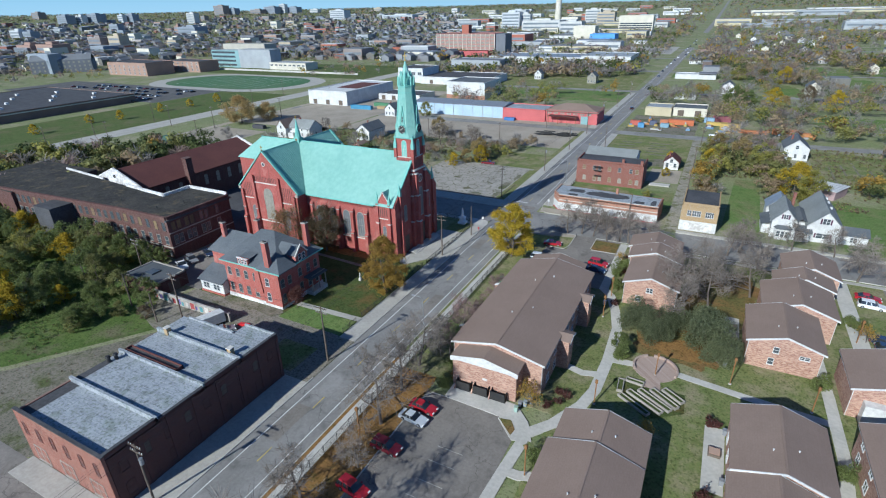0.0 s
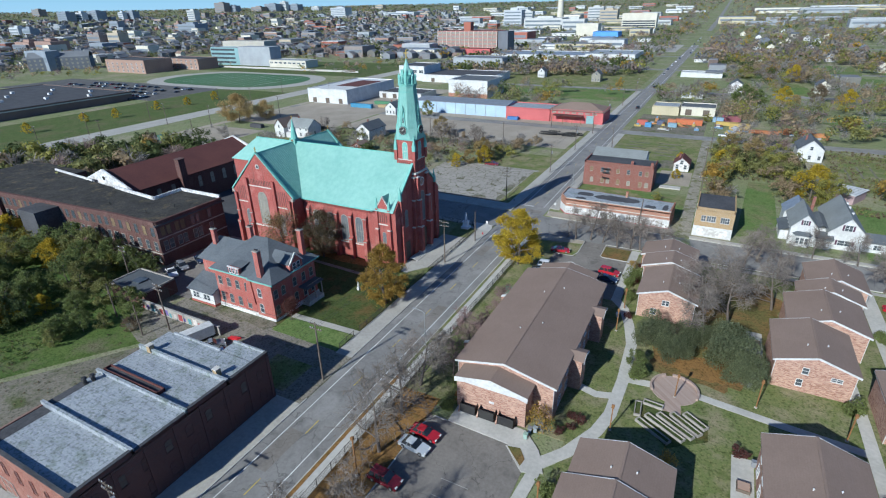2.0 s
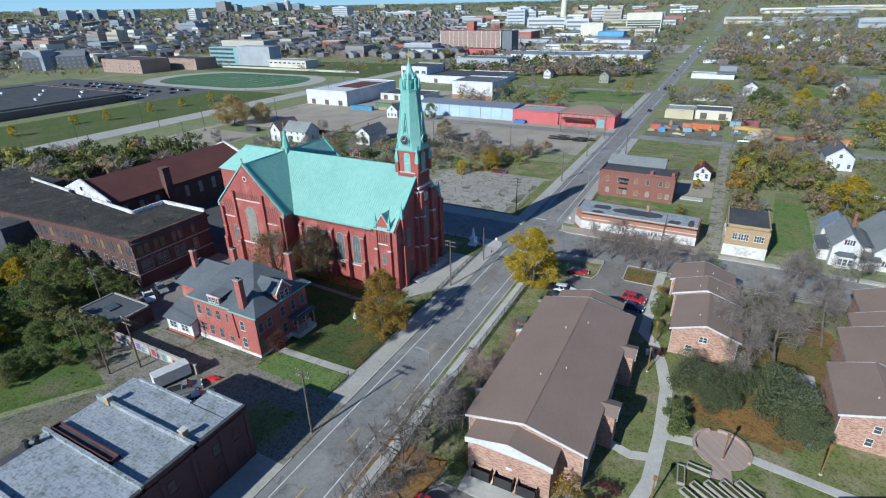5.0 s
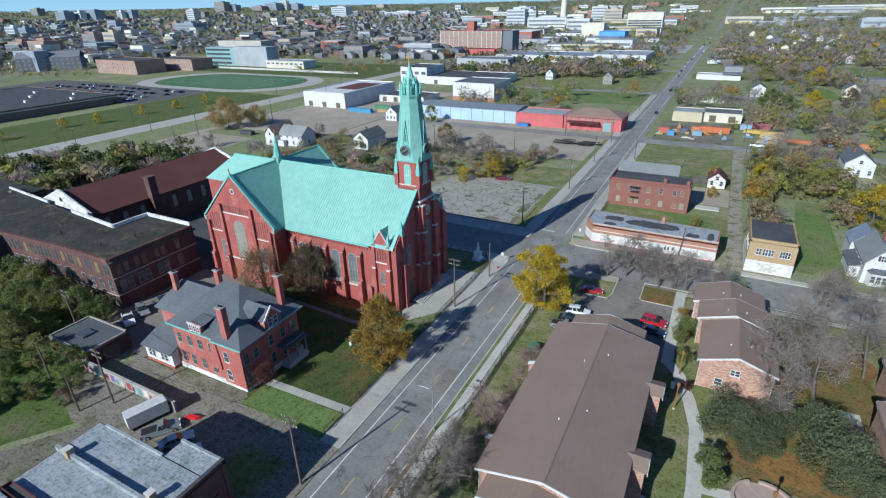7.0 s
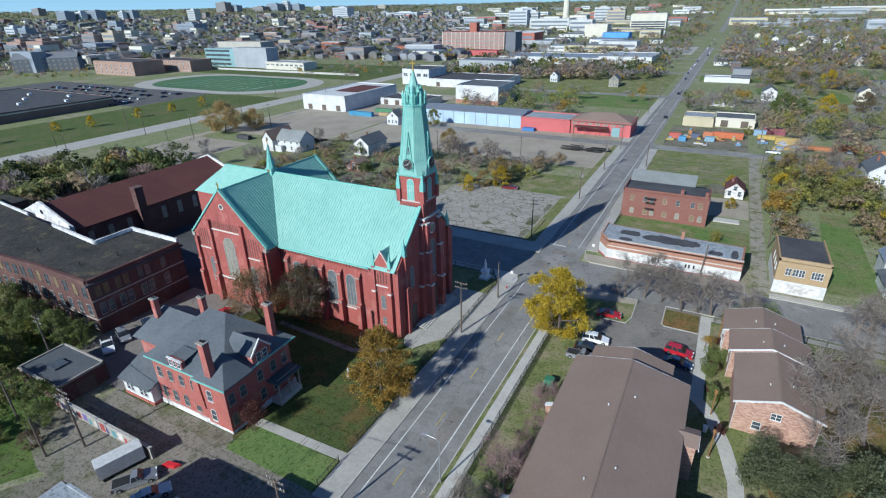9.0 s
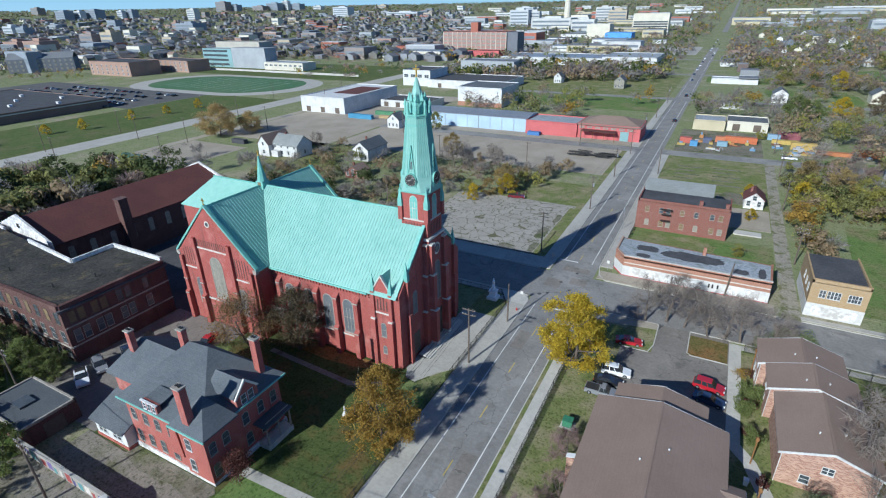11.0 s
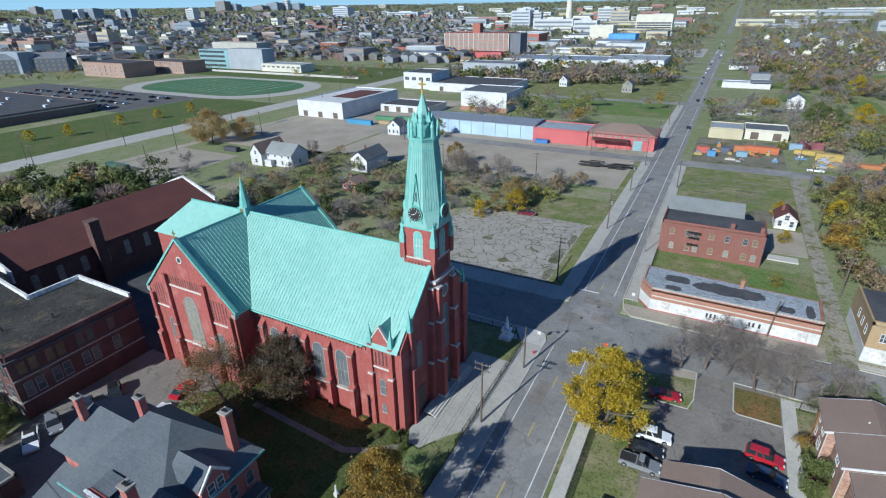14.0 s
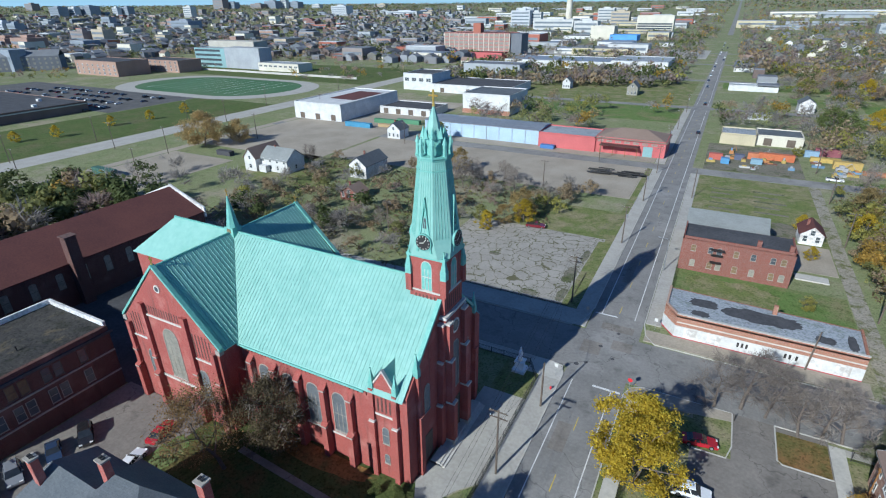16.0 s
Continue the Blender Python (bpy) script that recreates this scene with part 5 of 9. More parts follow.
# lower gabled ends and side bays of the long block
def lean(t, x0, x1, y0, y1, eave, ridge, axis):
    part("wing_wall", gable_walls(G(), x0, x1, y0, y1, eave - 0.1, ridge - 0.12, axis), M["apt"], t, "mottled pink brick wall")
    part("wing_roof", gable(G(), x0, x1, y0, y1, eave, ridge, axis, 0.3, 0.15), M["shingle"], t, "brown shingle roof")
    def verge(*a):
        part("wing_verge", G().slab(*a), M["white"], t, "white verge board")
    if axis == "y":
        cx, h = (x0 + x1) / 2, (x1 - x0) / 2 + 0.3
        for y in (y0 - 0.34, y1 + 0.28):
            for s in (-1, 1):
                verge([(cx, y, ridge - 0.75 if y < y0 else ridge - 0.1), (cx, y + 0.08, ridge - 0.75 if y < y0 else ridge - 0.1), (cx + s * h, y + 0.08, eave - 0.75 if y < y0 else eave - 0.3), (cx + s * h, y, eave - 0.75 if y < y0 else eave - 0.3)], (0, 0, 0.85 if y < y0 else 0.3))
    else:
        cy, h = (y0 + y1) / 2, (y1 - y0) / 2 + 0.3
        for x in (x0 - 0.34, x1 + 0.28):
            for s in (-1, 1):
                verge([(x, cy, ridge - 0.3), (x + 0.08, cy, ridge - 0.3), (x + 0.08, cy + s * h, eave - 0.4), (x, cy + s * h, eave - 0.4)], (0, 0, 0.4))
    if axis == "y":
        part("white_gable", G().slab([(x0 - 0.3, y0 - 0.3, eave - 0.45), (x1 + 0.3, y0 - 0.3, eave - 0.45), (x1 + 0.3, y0 - 0.3, eave - 0.1), (cx, y0 - 0.3, ridge), (x0 - 0.3, y0 - 0.3, eave - 0.1)], (0, 0.28, 0)), M["white"], t, "white boarded gable")


lean(A1, 33.0, 44.2, -46.5, -43.2, 5.8, 7.0, "y")
lean(A1, 33.5, 45.0, -8.4, -4.2, 5.9, 7.3, "y")
lean(A1, 47.4, 49.4, -20.0, -17.0, 5.9, 6.4, "x")
lean(A1, 47.4, 49.4, -34.6, -31.6, 5.9, 6.4, "x")
for y in (-37.5, -20.4):
    fin = part("brick_fin", G().box(30.1, 31.6, y - 0.28, y + 0.28, 0, 5.5), M["apt"], A1, "mottled brick fin wall")
    part("fin_cap", G().slab([(30.0, y - 0.34, 5.5), (31.6, y - 0.34, 6.0), (31.6, y + 0.34, 6.0), (30.0, y + 0.34, 5.5)], (0, 0, 0.14)), M["white"], fin)
for i in range(3):
    bx = 34.0 + i * 3.1
    part("bin_store", G().box(bx, bx + 2.6, -47.6, -47.5, 0.15, 1.75).box(bx, bx + 0.08, -47.6, -46.4, 0.15, 1.75).box(bx + 2.52, bx + 2.6, -47.6, -46.4, 0.15, 1.75), M["iron"], A1, "black metal bin enclosure")
    part("buttress_wing", G().slab([(bx - 0.25, -46.3, 0.1), (bx - 0.25, -47.9, 0.1), (bx - 0.25, -46.3, 2.3)], (0.2, 0, 0)), M["apt"], A1)
part("sign_plate", G().box(38.4, 39.2, -46.56, -46.5, 2.6, 3.0), M["white"], A1)

apartment("apt", 53.5, 64.6, -7.5, 5.0, 5.2, 7.0, "brick apartment block with stepped brown roof, shaded by a juniper", wins=[("S", 59, -7.15, 3.6, 1.2, 1.0), ("S", 57, -7.15, 1.2, 1.0, 1.2)] + row("E", 64.2, -6, 4, 3, (1.0, 3.5)))
apartment("apt", 52.6, 64.2, 5.0, 11.5, 5.5, 7.3, "middle brick apartment unit with a raised brown roof", wins=row("W", 53.0, 5.6, 11, 1, (1.0, 3.5)))
apartment("apt", 51.6, 63.4, 11.5, 18.8, 5.2, 7.0, "end brick apartment unit with a brown roof", wins=row("W", 52.0, 12, 18, 2, (1.0, 3.5)))
apartment("apt", 76.3, 88.0, -19.8, -7.0, 5.2, 7.0, "brick apartment block with a brown roof and a windowed gable", wins=[("S", 81.0, -19.45, 3.6, 0.8, 1.1), ("S", 80.6, -19.45, 1.2, 0.8, 1.2), ("S", 85.2, -19.45, 3.4, 1.4, 0.6)])
apartment("apt", 79.0, 91.4, -7.0, 4.8, 5.3, 7.3, "stepped brick apartment unit with a brown roof")
apartment("apt", 81.4, 92.4, 4.8, 11.2, 5.2, 7.1, "stepped brick apartment unit under brown shingles")
apartment("apt", 83.6, 94.2, 11.2, 22.0, 5.0, 6.9, "end brick apartment unit under brown shingles")
apartment("apt", 53.0, 64.8, -57.0, -50.2, 5.4, 7.2, "brick apartment block with a brown roof beside the planting beds", wins=row("E", 64.4, -56, -51, 2, (1.0, 3.6)))
apartment("apt", 52.4, 64.8, -70, -57.0, 5.6, 7.5, "south brick apartment unit with a stepped brown roof", wins=row("E", 64.4, -69, -58, 4, (1.0, 3.6)))
apartment("apt", 74.1, 85.6, -52.0, -38.9, 5.4, 7.2, "brick apartment block with a plain brown roof by the patio", wins=row("W", 74.5, -51, -40, 3, (1.0, 3.6)))
apartment("apt", 73.8, 84.6, -64, -52.0, 5.0, 6.8, "lower brick apartment unit with a brown roof", wins=row("W", 74.2, -63, -53, 3, (1.0, 3.4)))
A7 = apartment("apt", 90.0, 102, -27.4, -16.4, 5.2, 7.0, "brick apartment block with white panelled porch", wins=[("S", 93.5, -27.05, 1.0, 2.6, 2.0), ("S", 97.5, -27.05, 3.4, 1.2, 1.0)])
apartment("apt", 89.7, 102, -52, -35.3, 5.2, 7.0, "brick apartment block with a brown roof beside the walk", wins=row("W", 90.1, -51, -36, 3, (1.0, 3.6)))
part("porch", G().box(92.0, 96.0, -28.6, -27.0, 0.1, 3.6), M["white"], A7, "white boarded porch")


# ---- the rectory ----
def rectory():
    t = thing("rectory", -20, -35, 0, "red brick rectory with a grey hipped roof and tall chimneys", "house")
    part("wall", G().box(-26.3, -10.6, -41.0, -28.0, 0.9, 9.2), M["rect"], t)
    part("west_wall", G().box(-33.6, -26.3, -38.0, -28.5, 0.9, 9.0), M["rect"], t)
    part("plinth", G().box(-26.8, -10.4, -41.15, -27.8, 0, 1.0).box(-33.7, -26.8, -38.1, -28.4, 0, 1.0), M["chalk"], t, "whitewashed stone plinth")
    g = G()
    e, a, b = 9.2, (-23.0, -31.9, 13.4), (-19.4, -31.6, 13.4)
    sw, se, ne, nw = (-27.1, -41.5, e), (-9.7, -41.5, e), (-9.7, -27.3, e), (-27.1, -27.3, e)
    g.face(sw, se, b, a), g.face(se, ne, b), g.face(ne, nw, a, b), g.face(nw, sw, a)
    g.box(-27.1, -9.7, -41.5, -27.3, e - 0.2, e)
    part("roof", g, M["grey_sh"], t, "grey shingle hipped roof")
    part("west_roof", hip(G(), -33.6, -20, -38.4, -28.8, 9.0, 12.5, 0.4, "x", 2.0), M["grey_sh"], t, "grey shingle hipped roof")
    part("eaves_gutter", G().box(-27.1, -15.7, -41.62, -41.48, 8.95, 9.2), M["copper_d"], t, "green copper gutter")
    part("eaves_gutter", G().box(-9.72, -9.58, -37.0, -27.3, 8.95, 9.2), M["copper_d"], t)
    # hipped pavilion over the south-east corner
    g = G()
    p = [(-15.6, -42.0, 9.3), (-9.0, -42.0, 9.3), (-9.0, -36.6, 9.3), (-15.6, -36.6, 9.3)]
    top = (-13.0, -38.2, 12.2)
    for i in range(4):
        g.face(p[i], p[(i + 1) % 4], top)
    g.box(-15.6, -9.0, -42.0, -36.6, 9.1, 9.3)
    part("pavilion_roof", g, M["grey_sh"], t, "small grey hipped roof")
    part("pavilion_wall", G().box(-15.0, -10.2, -41.3, -37.2, 0.9, 9.15), M["rect"], t)
    part("eaves_gutter", G().box(-15.7, -8.9, -42.15, -42.0, 9.05, 9.3), M["copper_d"], t)
    # dormer gable to the east
    part("dormer", gable_walls(G(), -13.5, -9.9, -35.8, -32.2, 10.7, 12.4, "x", 8.5), M["rect"], t)
    part("dormer_roof", gable(G(), -15, -10.3, -35.8, -32.2, 10.8, 12.4, "x", 0.2), M["grey_sh"], t)
    part("dormer_coping", G().slab([(-10.0, -36.1, 10.6), (-10.0, -34.0, 12.9), (-10.0, -31.9, 10.6), (-10.0, -32.3, 10.6), (-10.0, -34.0, 12.5), (-10.0, -35.7, 10.6)], (0.25, 0, 0)), M["stone"], t, "pale stone coping")
    window(t, -9.9, -34.6, 9.3, 0.8, 1.4, "E"), window(t, -9.9, -33.4, 9.3, 0.8, 1.4, "E")
    # small gabled dormer to the south
    part("dormer", G().box(-21.5, -18.4, -41.3, -40.7, 9.0, 10.5), M["rect"], t)
    part("dormer_roof", G().slab([(-21.5, -40.7, 10.3), (-18.4, -40.7, 10.3), (-18.4, -38.4, 10.7), (-21.5, -38.4, 10.7)], (0, 0, 0.1)), M["grey_sh"], t)
    part("parapet", G().box(-21.6, -18.3, -41.4, -41.1, 10.5, 10.65), M["chalk"], t)
    for i in range(3):
        window(t, -20.9 + i * 0.95, -41.3, 9.35, 0.5, 0.95, "S")
    for x, y, z, w in ((-12.9, -40.8, 15.4, 0.6), (-31.6, -35.2, 14.6, 0.5), (-23.7, -32.2, 15.4, 0.5), (-12.2, -29.4, 15.6, 0.55)):
        c = part("chimney", G().box(x - w, x + w, y - w * 0.8, y + w * 0.8, 3.0 if y < -39 else 8.8, z), M["rect"], t)
        part("chimney_cap", G().box(x - w - 0.12, x + w + 0.12, y - w * 0.8 - 0.12, y + w * 0.8 + 0.12, z, z + 0.2), M["trace"], c, "grey stone cap")
        for s in (-1, 1):
            part("flue", G().box(x + s * 0.22 - 0.14, x + s * 0.22 + 0.14, y - 0.2, y + 0.2, z + 0.28, z + 0.42), M["iron"], c)
    part("chimney_shoulder", G().slab([(-17.6, -41.25, 3), (-15.4, -41.25, 3), (-15.9, -41.25, 8.6), (-17.0, -41.25, 8.6)], (0, 0.4, 0)), M["rect"], t)
    for x in (-25.0, -22.5, -20.0, -17.4):
        window(t, x, -41.0, 5.6, 1.0, 1.9, "S", "round", M["trace"]), window(t, x, -41.0, 1.7, 1.0, 2.0, "S", "round", M["trace"])
    window(t, -13.6, -41.3, 5.3, 1.0, 1.9, "S", "round"), window(t, -13.6, -41.3, 1.7, 1.0, 2.0, "S", "round")
    for y in (-40.3, -38.2):
        window(t, -10.2, y, 5.3, 1.0, 1.9, "E", "round", M["trace"]), window(t, -10.2, y, 1.7, 1.0, 2.0, "E", "round", M["trace"])
    for y in (-34.5, -31.8, -29.4):
        window(t, -10.6, y, 5.3, 1.0, 1.9, "E", "round", M["trace"]), window(t, -10.6, y, 1.7, 1.0, 2.0, "E", "round", M["trace"])
    # porch on the east side
    part("porch_floor", G().box(-10.6, -8.4, -33.4, -28.6, 0, 1.0), M["stone"], t)
    part("porch_roof", G().box(-10.7, -8.2, -33.6, -28.4, 4.2, 4.5), M["grey_sh"], t, "grey flat porch roof")
    for y in (-33.2, -31, -28.8):
        part("porch_post", G().cone(-8.6, y, 1.0, 4.2, 0.16, 0.13, 10), M["trace"], t)
    for z in (1.3, 1.8):
        part("porch_rail", G().box(-8.65, -8.55, -33.2, -28.8, z + 3.0, z + 3.08), M["trace"], t)
    # white rear annexe
    a = part("annexe_wall", G().box(-33.9, -26.6, -42.4, -38.0, 0.0, 3.3), M["white"], t, "white rendered annexe")
    part("annexe_roof", G().slab([(-34.3, -42.9, 3.2), (-26.3, -42.9, 3.2), (-26.3, -38.0, 5.2), (-34.3, -38.0, 5.2)], (0, 0, 0.15)), M["grey_sh"], t, "grey shingle lean-to roof")
    part("annexe_side", G().slab([(-26.62, -42.4, 3.3), (-26.62, -38.0, 3.3), (-26.62, -38.0, 5.2)], (0.2, 0, 0)).slab([(-33.9, -42.4, 3.3), (-33.9, -38.0, 3.3), (-33.9, -38.0, 5.2)], (0.2, 0, 0)), M["white"], t)
    for x in (-32.6, -31.6, -29.3, -28.3):
        window(t, x, -42.4, 1.3, 0.8, 1.3, "S")
    part("annexe_base", G().box(-34.0, -26.5, -42.5, -38, 0, 0.6), M["rect"], t)
    return t


rectory()


# ---- the old school ----
def school():
    t = thing("school", -80, -26, 0, "abandoned dark brick school with a weedy flat roof and boarded windows", "school")
    H = 11.4
    part("east_wall", G().box(-70.5, -54.6, -33.8, -13.8, 0, H), M["school"], t)
    part("west_wall", G().prism([(-128, -37.6), (-70.5, -33.8), (-70.5, -22.4), (-128, -17)], 0, H), M["school"], t)
    part("far_wing", G().box(-150, -120, -38, -12, 0, H - 0.6), M["school"], t)
    part("roof", G().box(-70.3, -54.8, -33.6, -14.0, H, H + 0.15), M["tar"], t, "weed-grown tar roof")
    part("roof", G().prism([(-127.8, -37.4), (-70.3, -33.6), (-70.3, -22.6), (-127.8, -17.2)], H, H + 0.14), M["tar"], t, "weed-grown tar roof")
    part("roof", G().box(-150, -120, -38, -12, H - 0.6, H - 0.45), M["tar"], t)
    def par(pts, mat_, h0=H - 0.2, h1=H + 0.75, w=0.4):
        g = G()
        for a, b in zip(pts, pts[1:]):
            a, b = Vector(a), Vector(b)
            d = (b - a).normalized()
            n = Vector((-d.y, d.x)) * w / 2
            g.prism([(a - n)[:], (b - n)[:], (b + n)[:], (a + n)[:]], h0, h1)
        part("parapet", g, mat_, t, "flaking parapet")
    par([(-54.8, -14.0), (-70.3, -14.0), (-70.3, -22.6), (-90, -20.8)], M["chalk"], H - 0.2, H + 1.0)
    par([(-104, -19.2), (-128, -17), ], M["chalk"])
    par([(-54.7, -14.0), (-54.7, -33.7), (-70, -33.8), (-128, -37.6)], M["school"], H - 0.6, H + 0.3, 0.7)
    part("cornice", G().box(-54.65, -54.0, -34.3, -13.5, H - 0.9, H - 0.5), M["black"], t, "dark moulded cornice")
    part("string_course", G().box(-54.6, -54.42, -33.8, -13.8, 7.0, 7.25), M["trace"], t)
    part("string_course", G().box(-54.6, -54.42, -33.8, -13.8, 3.1, 3.35), M["trace"], t)
    part("string_course", G().box(-70.5, -54.6, -33.98, -33.8, 3.1, 3.35), M["trace"], t)
    for i, y in enumerate((-32.2, -30.6, -28.2, -26.6, -23.6, -22.0, -18.4)):
        window(t, -54.6, y, 7.7, 1.1, 2.2, "E", "sash", M["timber"], M["board"] if i < 4 else M["glass"])
        window(t, -54.6, y, 3.9, 1.1, 2.3, "E", "sash", M["trace"], M["glass"])
    for i in range(5):
        x = -69 + i * 3.2
        window(t, x, -33.8, 7.7, 1.3, 2.3, "S", "sash", M["timber"], M["board"] if i % 2 else M["glass"])
        window(t, x, -33.8, 3.9, 1.3, 2.3, "S", "sash", M["trace"], M["glass"])
        window(t, x, -33.8, 0.8, 1.3, 1.6, "S", "sash", M["trace"], M["glass"])
    for i in range(22):
        f = (i + 0.5) / 22
        x, y = -70.5 - f * 57.5, -33.8 - f * 3.8
        window(t, x, y, 7.9, 1.3, 2.2, 3.8, "sash", M["timber"], M["board"] if i % 5 == 0 else M["glass"])
        window(t, x, y, 4.2, 1.3, 2.2, 3.8, "sash", M["trace"], M["glass"])
    part("stair_tower", G().box(-101, -93, -41.5, -35, 0, 10.6), M["black"], t, "black-clad stair tower")
    for x, y in ((-63, -30), (-60, -24), (-78, -30)):
        part("roof_vent", G().cone(x, y, H + 0.1, H + 1.0, 0.12, 0.12, 8), M["iron"], t)
    # hall behind with a pitched red-brown roof
    h = thing("school_hall", -100, 8, 0, "dark brick hall with a red-brown pitched roof and white gable", "hall")
    part("wall", gable_walls(G(), -111.5, -88.6, -17.5, 32, 9.4, 14.2, "y"), M["school"], h)
    part("roof", gable(G(), -111.5, -88.6, -17.3, 32, 9.5, 14.4, "y", 0.4, 0.2), M["redroof"], h, "red-brown felt roof")
    part("gable_wall", G().slab([(-112, -17.9, 8), (-88, -17.9, 8), (-88, -17.9, 10.6), (-100, -17.9, 15.4), (-112, -17.9, 10.6)], (0, 0.45, 0)), M["chalk"], h, "flaking white gable wall")
    part("oculus", G().tube([(-100, -18.0, 12.6), (-100, -17.85, 12.6)], 0.6, 12), M["iron"], h)
    part("gable_wall", G().slab([(-112, 32, 8), (-88, 32, 8), (-88, 32, 10.6), (-100, 32, 15.2), (-112, 32, 10.6)], (0, 0.45, 0)), M["chalk"], h)
    part("chimney", G().box(-88.7, -86.7, -1.6, 0.6, 0, 15.4), M["school"], h, "tall dark brick chimney")
    part("chimney_cap", G().box(-88.9, -86.5, -1.8, 0.8, 15.4, 15.6), M["school"], h)
    for i in range(9):
        window(h, -88.6, -14 + i * 5, 4.5, 1.4, 3.6, "E", "round", M["timber"], M["leaded"])


school()


# ---- flat-roofed brick block by the street ----
def flat_block():
    t = thing("commercial_block", -5, -73, 0, "long two-storey brick commercial block with a silver-coated flat roof", "building")
    H, X0, X1 = 8.3, -14.8, 5.2
    # wall colour holds the east side's shade
    part("wall", G().prism([(X0, -87.5), (X1, -87.5), (X1, -57.6), (-2, -57.6), (-2, -60.3), (X0, -60.3)], 0, H), M["shadebrick"], t, "weathered brick wall, coloured dark for its shaded side")
    part("front_wall", G().box(X0 - 0.15, X1 + 0.15, -87.8, -87.4, 0, H + 0.7), M["front"], t, "weathered salmon brick front")
    ys = [-87.4, -80.1, -72.4, -65.5, -60.4, -57.8]
    for i, (a, b) in enumerate(zip(ys, ys[1:])):
        x0 = X0 + 0.4 if i < 4 else -2
        z = H + 0.1 + (0.0, 0.25, 0.1, 0.15, 0.1)[i]
        part("roof", G().box(x0, X1 - 0.4, a + 0.1, b - 0.1, H - 0.2, z), M["silver"], t, "weathered silver roof coating")
    for y in ys[1:4]:
        part("fire_wall", G().box(X0 + 0.1, X1, y - 0.2, y + 0.2, H - 0.2, H + 0.85), M["silver"], t, "silver-coated fire wall")
    for y0, y1, z in ((-87.4, -80, 0.75), (-80, -72.3, 0.35), (-72.3, -65.4, 0.7), (-65.4, -57.6, 0.5)):
        part("parapet", G().box(X1 - 0.35, X1, y0, y1, H - 0.2, H + z), M["shadebrick"], t)
        part("coping", G().box(X1 - 0.4, X1 + 0.1, y0, y1, H + z, H + z + 0.08), M["black"], t)
    part("coping", G().box(X0 - 0.2, X1 + 0.2, -87.85, -87.35, H + 0.7, H + 0.8), M["black"], t)
    part("parapet", G().box(X0, X0 + 0.35, -87.4, -80, H - 0.2, H + 0.25), M["oldbrick"], t)
    part("parapet", G().box(-13, -2, -60.6, -60.3, H - 0.2, H + 0.55), M["silver"], t)
    part("parapet", G().box(-2, X1, -57.9, -57.6, H - 0.2, H + 0.55), M["silver"], t)
    part("tar_strip", G().box(X0 + 0.4, -12.2, -87.0, -80.4, H + 0.1, H + 0.13), M["black"], t, "bare black felt along the edge")
    part("tar_strip", G().box(X0 + 0.4, -13.0, -79.8, -74.6, H + 0.35, H + 0.38), M["black"], t)
    # light well with red sides; a black fill paints its shaded depth
    g = G().use(M["redroof"])
    x0, x1, y0, y1 = -14.0, -1.5, -71.9, -70.7
    for q in ((x0, x1, y0, y0 + 0.15), (x0, x1, y1 - 0.15, y1), (x0, x0 + 0.15, y0, y1), (x1 - 0.15, x1, y0, y1)):
        g.box(*q, H - 0.1, H + 0.75)
    g.use(M["black"]).box(x0 + 0.15, x1 - 0.15, y0 + 0.15, y1 - 0.15, H - 0.1, H + 0.42)
    part("light_well", g, None, t, "light well with red boards, its shaded depth painted black")
    for x, y in ((-12.0, -65.5), (2.6, -65.0)):
        c = part("chimney", G().box(x - 0.4, x + 0.4, y - 0.4, y + 0.4, H, H + 1.5), M["ybrick"], t)
        part("chimney_cap", G().box(x - 0.48, x + 0.48, y - 0.48, y + 0.48, H + 1.5, H + 1.62), M["stone"], c)
    for i in range(6):
        x = -13.2 + i * 3.3
        window(t, x, -87.8, 5.2, 0.8, 2.1, "S", "round", M["oldbrick"], M["shadebrick"])
    for x in (-11.5, -5.0, 1.8):
        window(t, x, -87.8, 0.6, 2.8, 2.6, "S", "pair", M["trace"], M["front"])
    for i in range(9):
        y = -85.5 + i * 3.2
        window(t, X1, y, 5.0, 1.0, 1.8, "E", "round", M["shadebrick"], M["timber"] if i % 2 else M["school"])
        window(t, X1, y, 1.0, 1.2, 2.1, "E", "round", M["shadebrick"], M["school"])
    for i in range(8):
        part("pilaster", G().box(X1, X1 + 0.15, -87.3 + i * 4.15, -86.8 + i * 4.15, 0, H), M["shadebrick"], t)
    for x, y in ((-13.4, -75.0), (-13.0, -74.0)):
        part("roof_vent", G().cone(x, y, H + 0.3, H + 1.3, 0.3, 0.26, 10).cone(x, y, H + 1.2, H + 1.5, 0.45, 0.3, 10), M["iron"], t, "dark cowl vent")
    return t


flat_block()


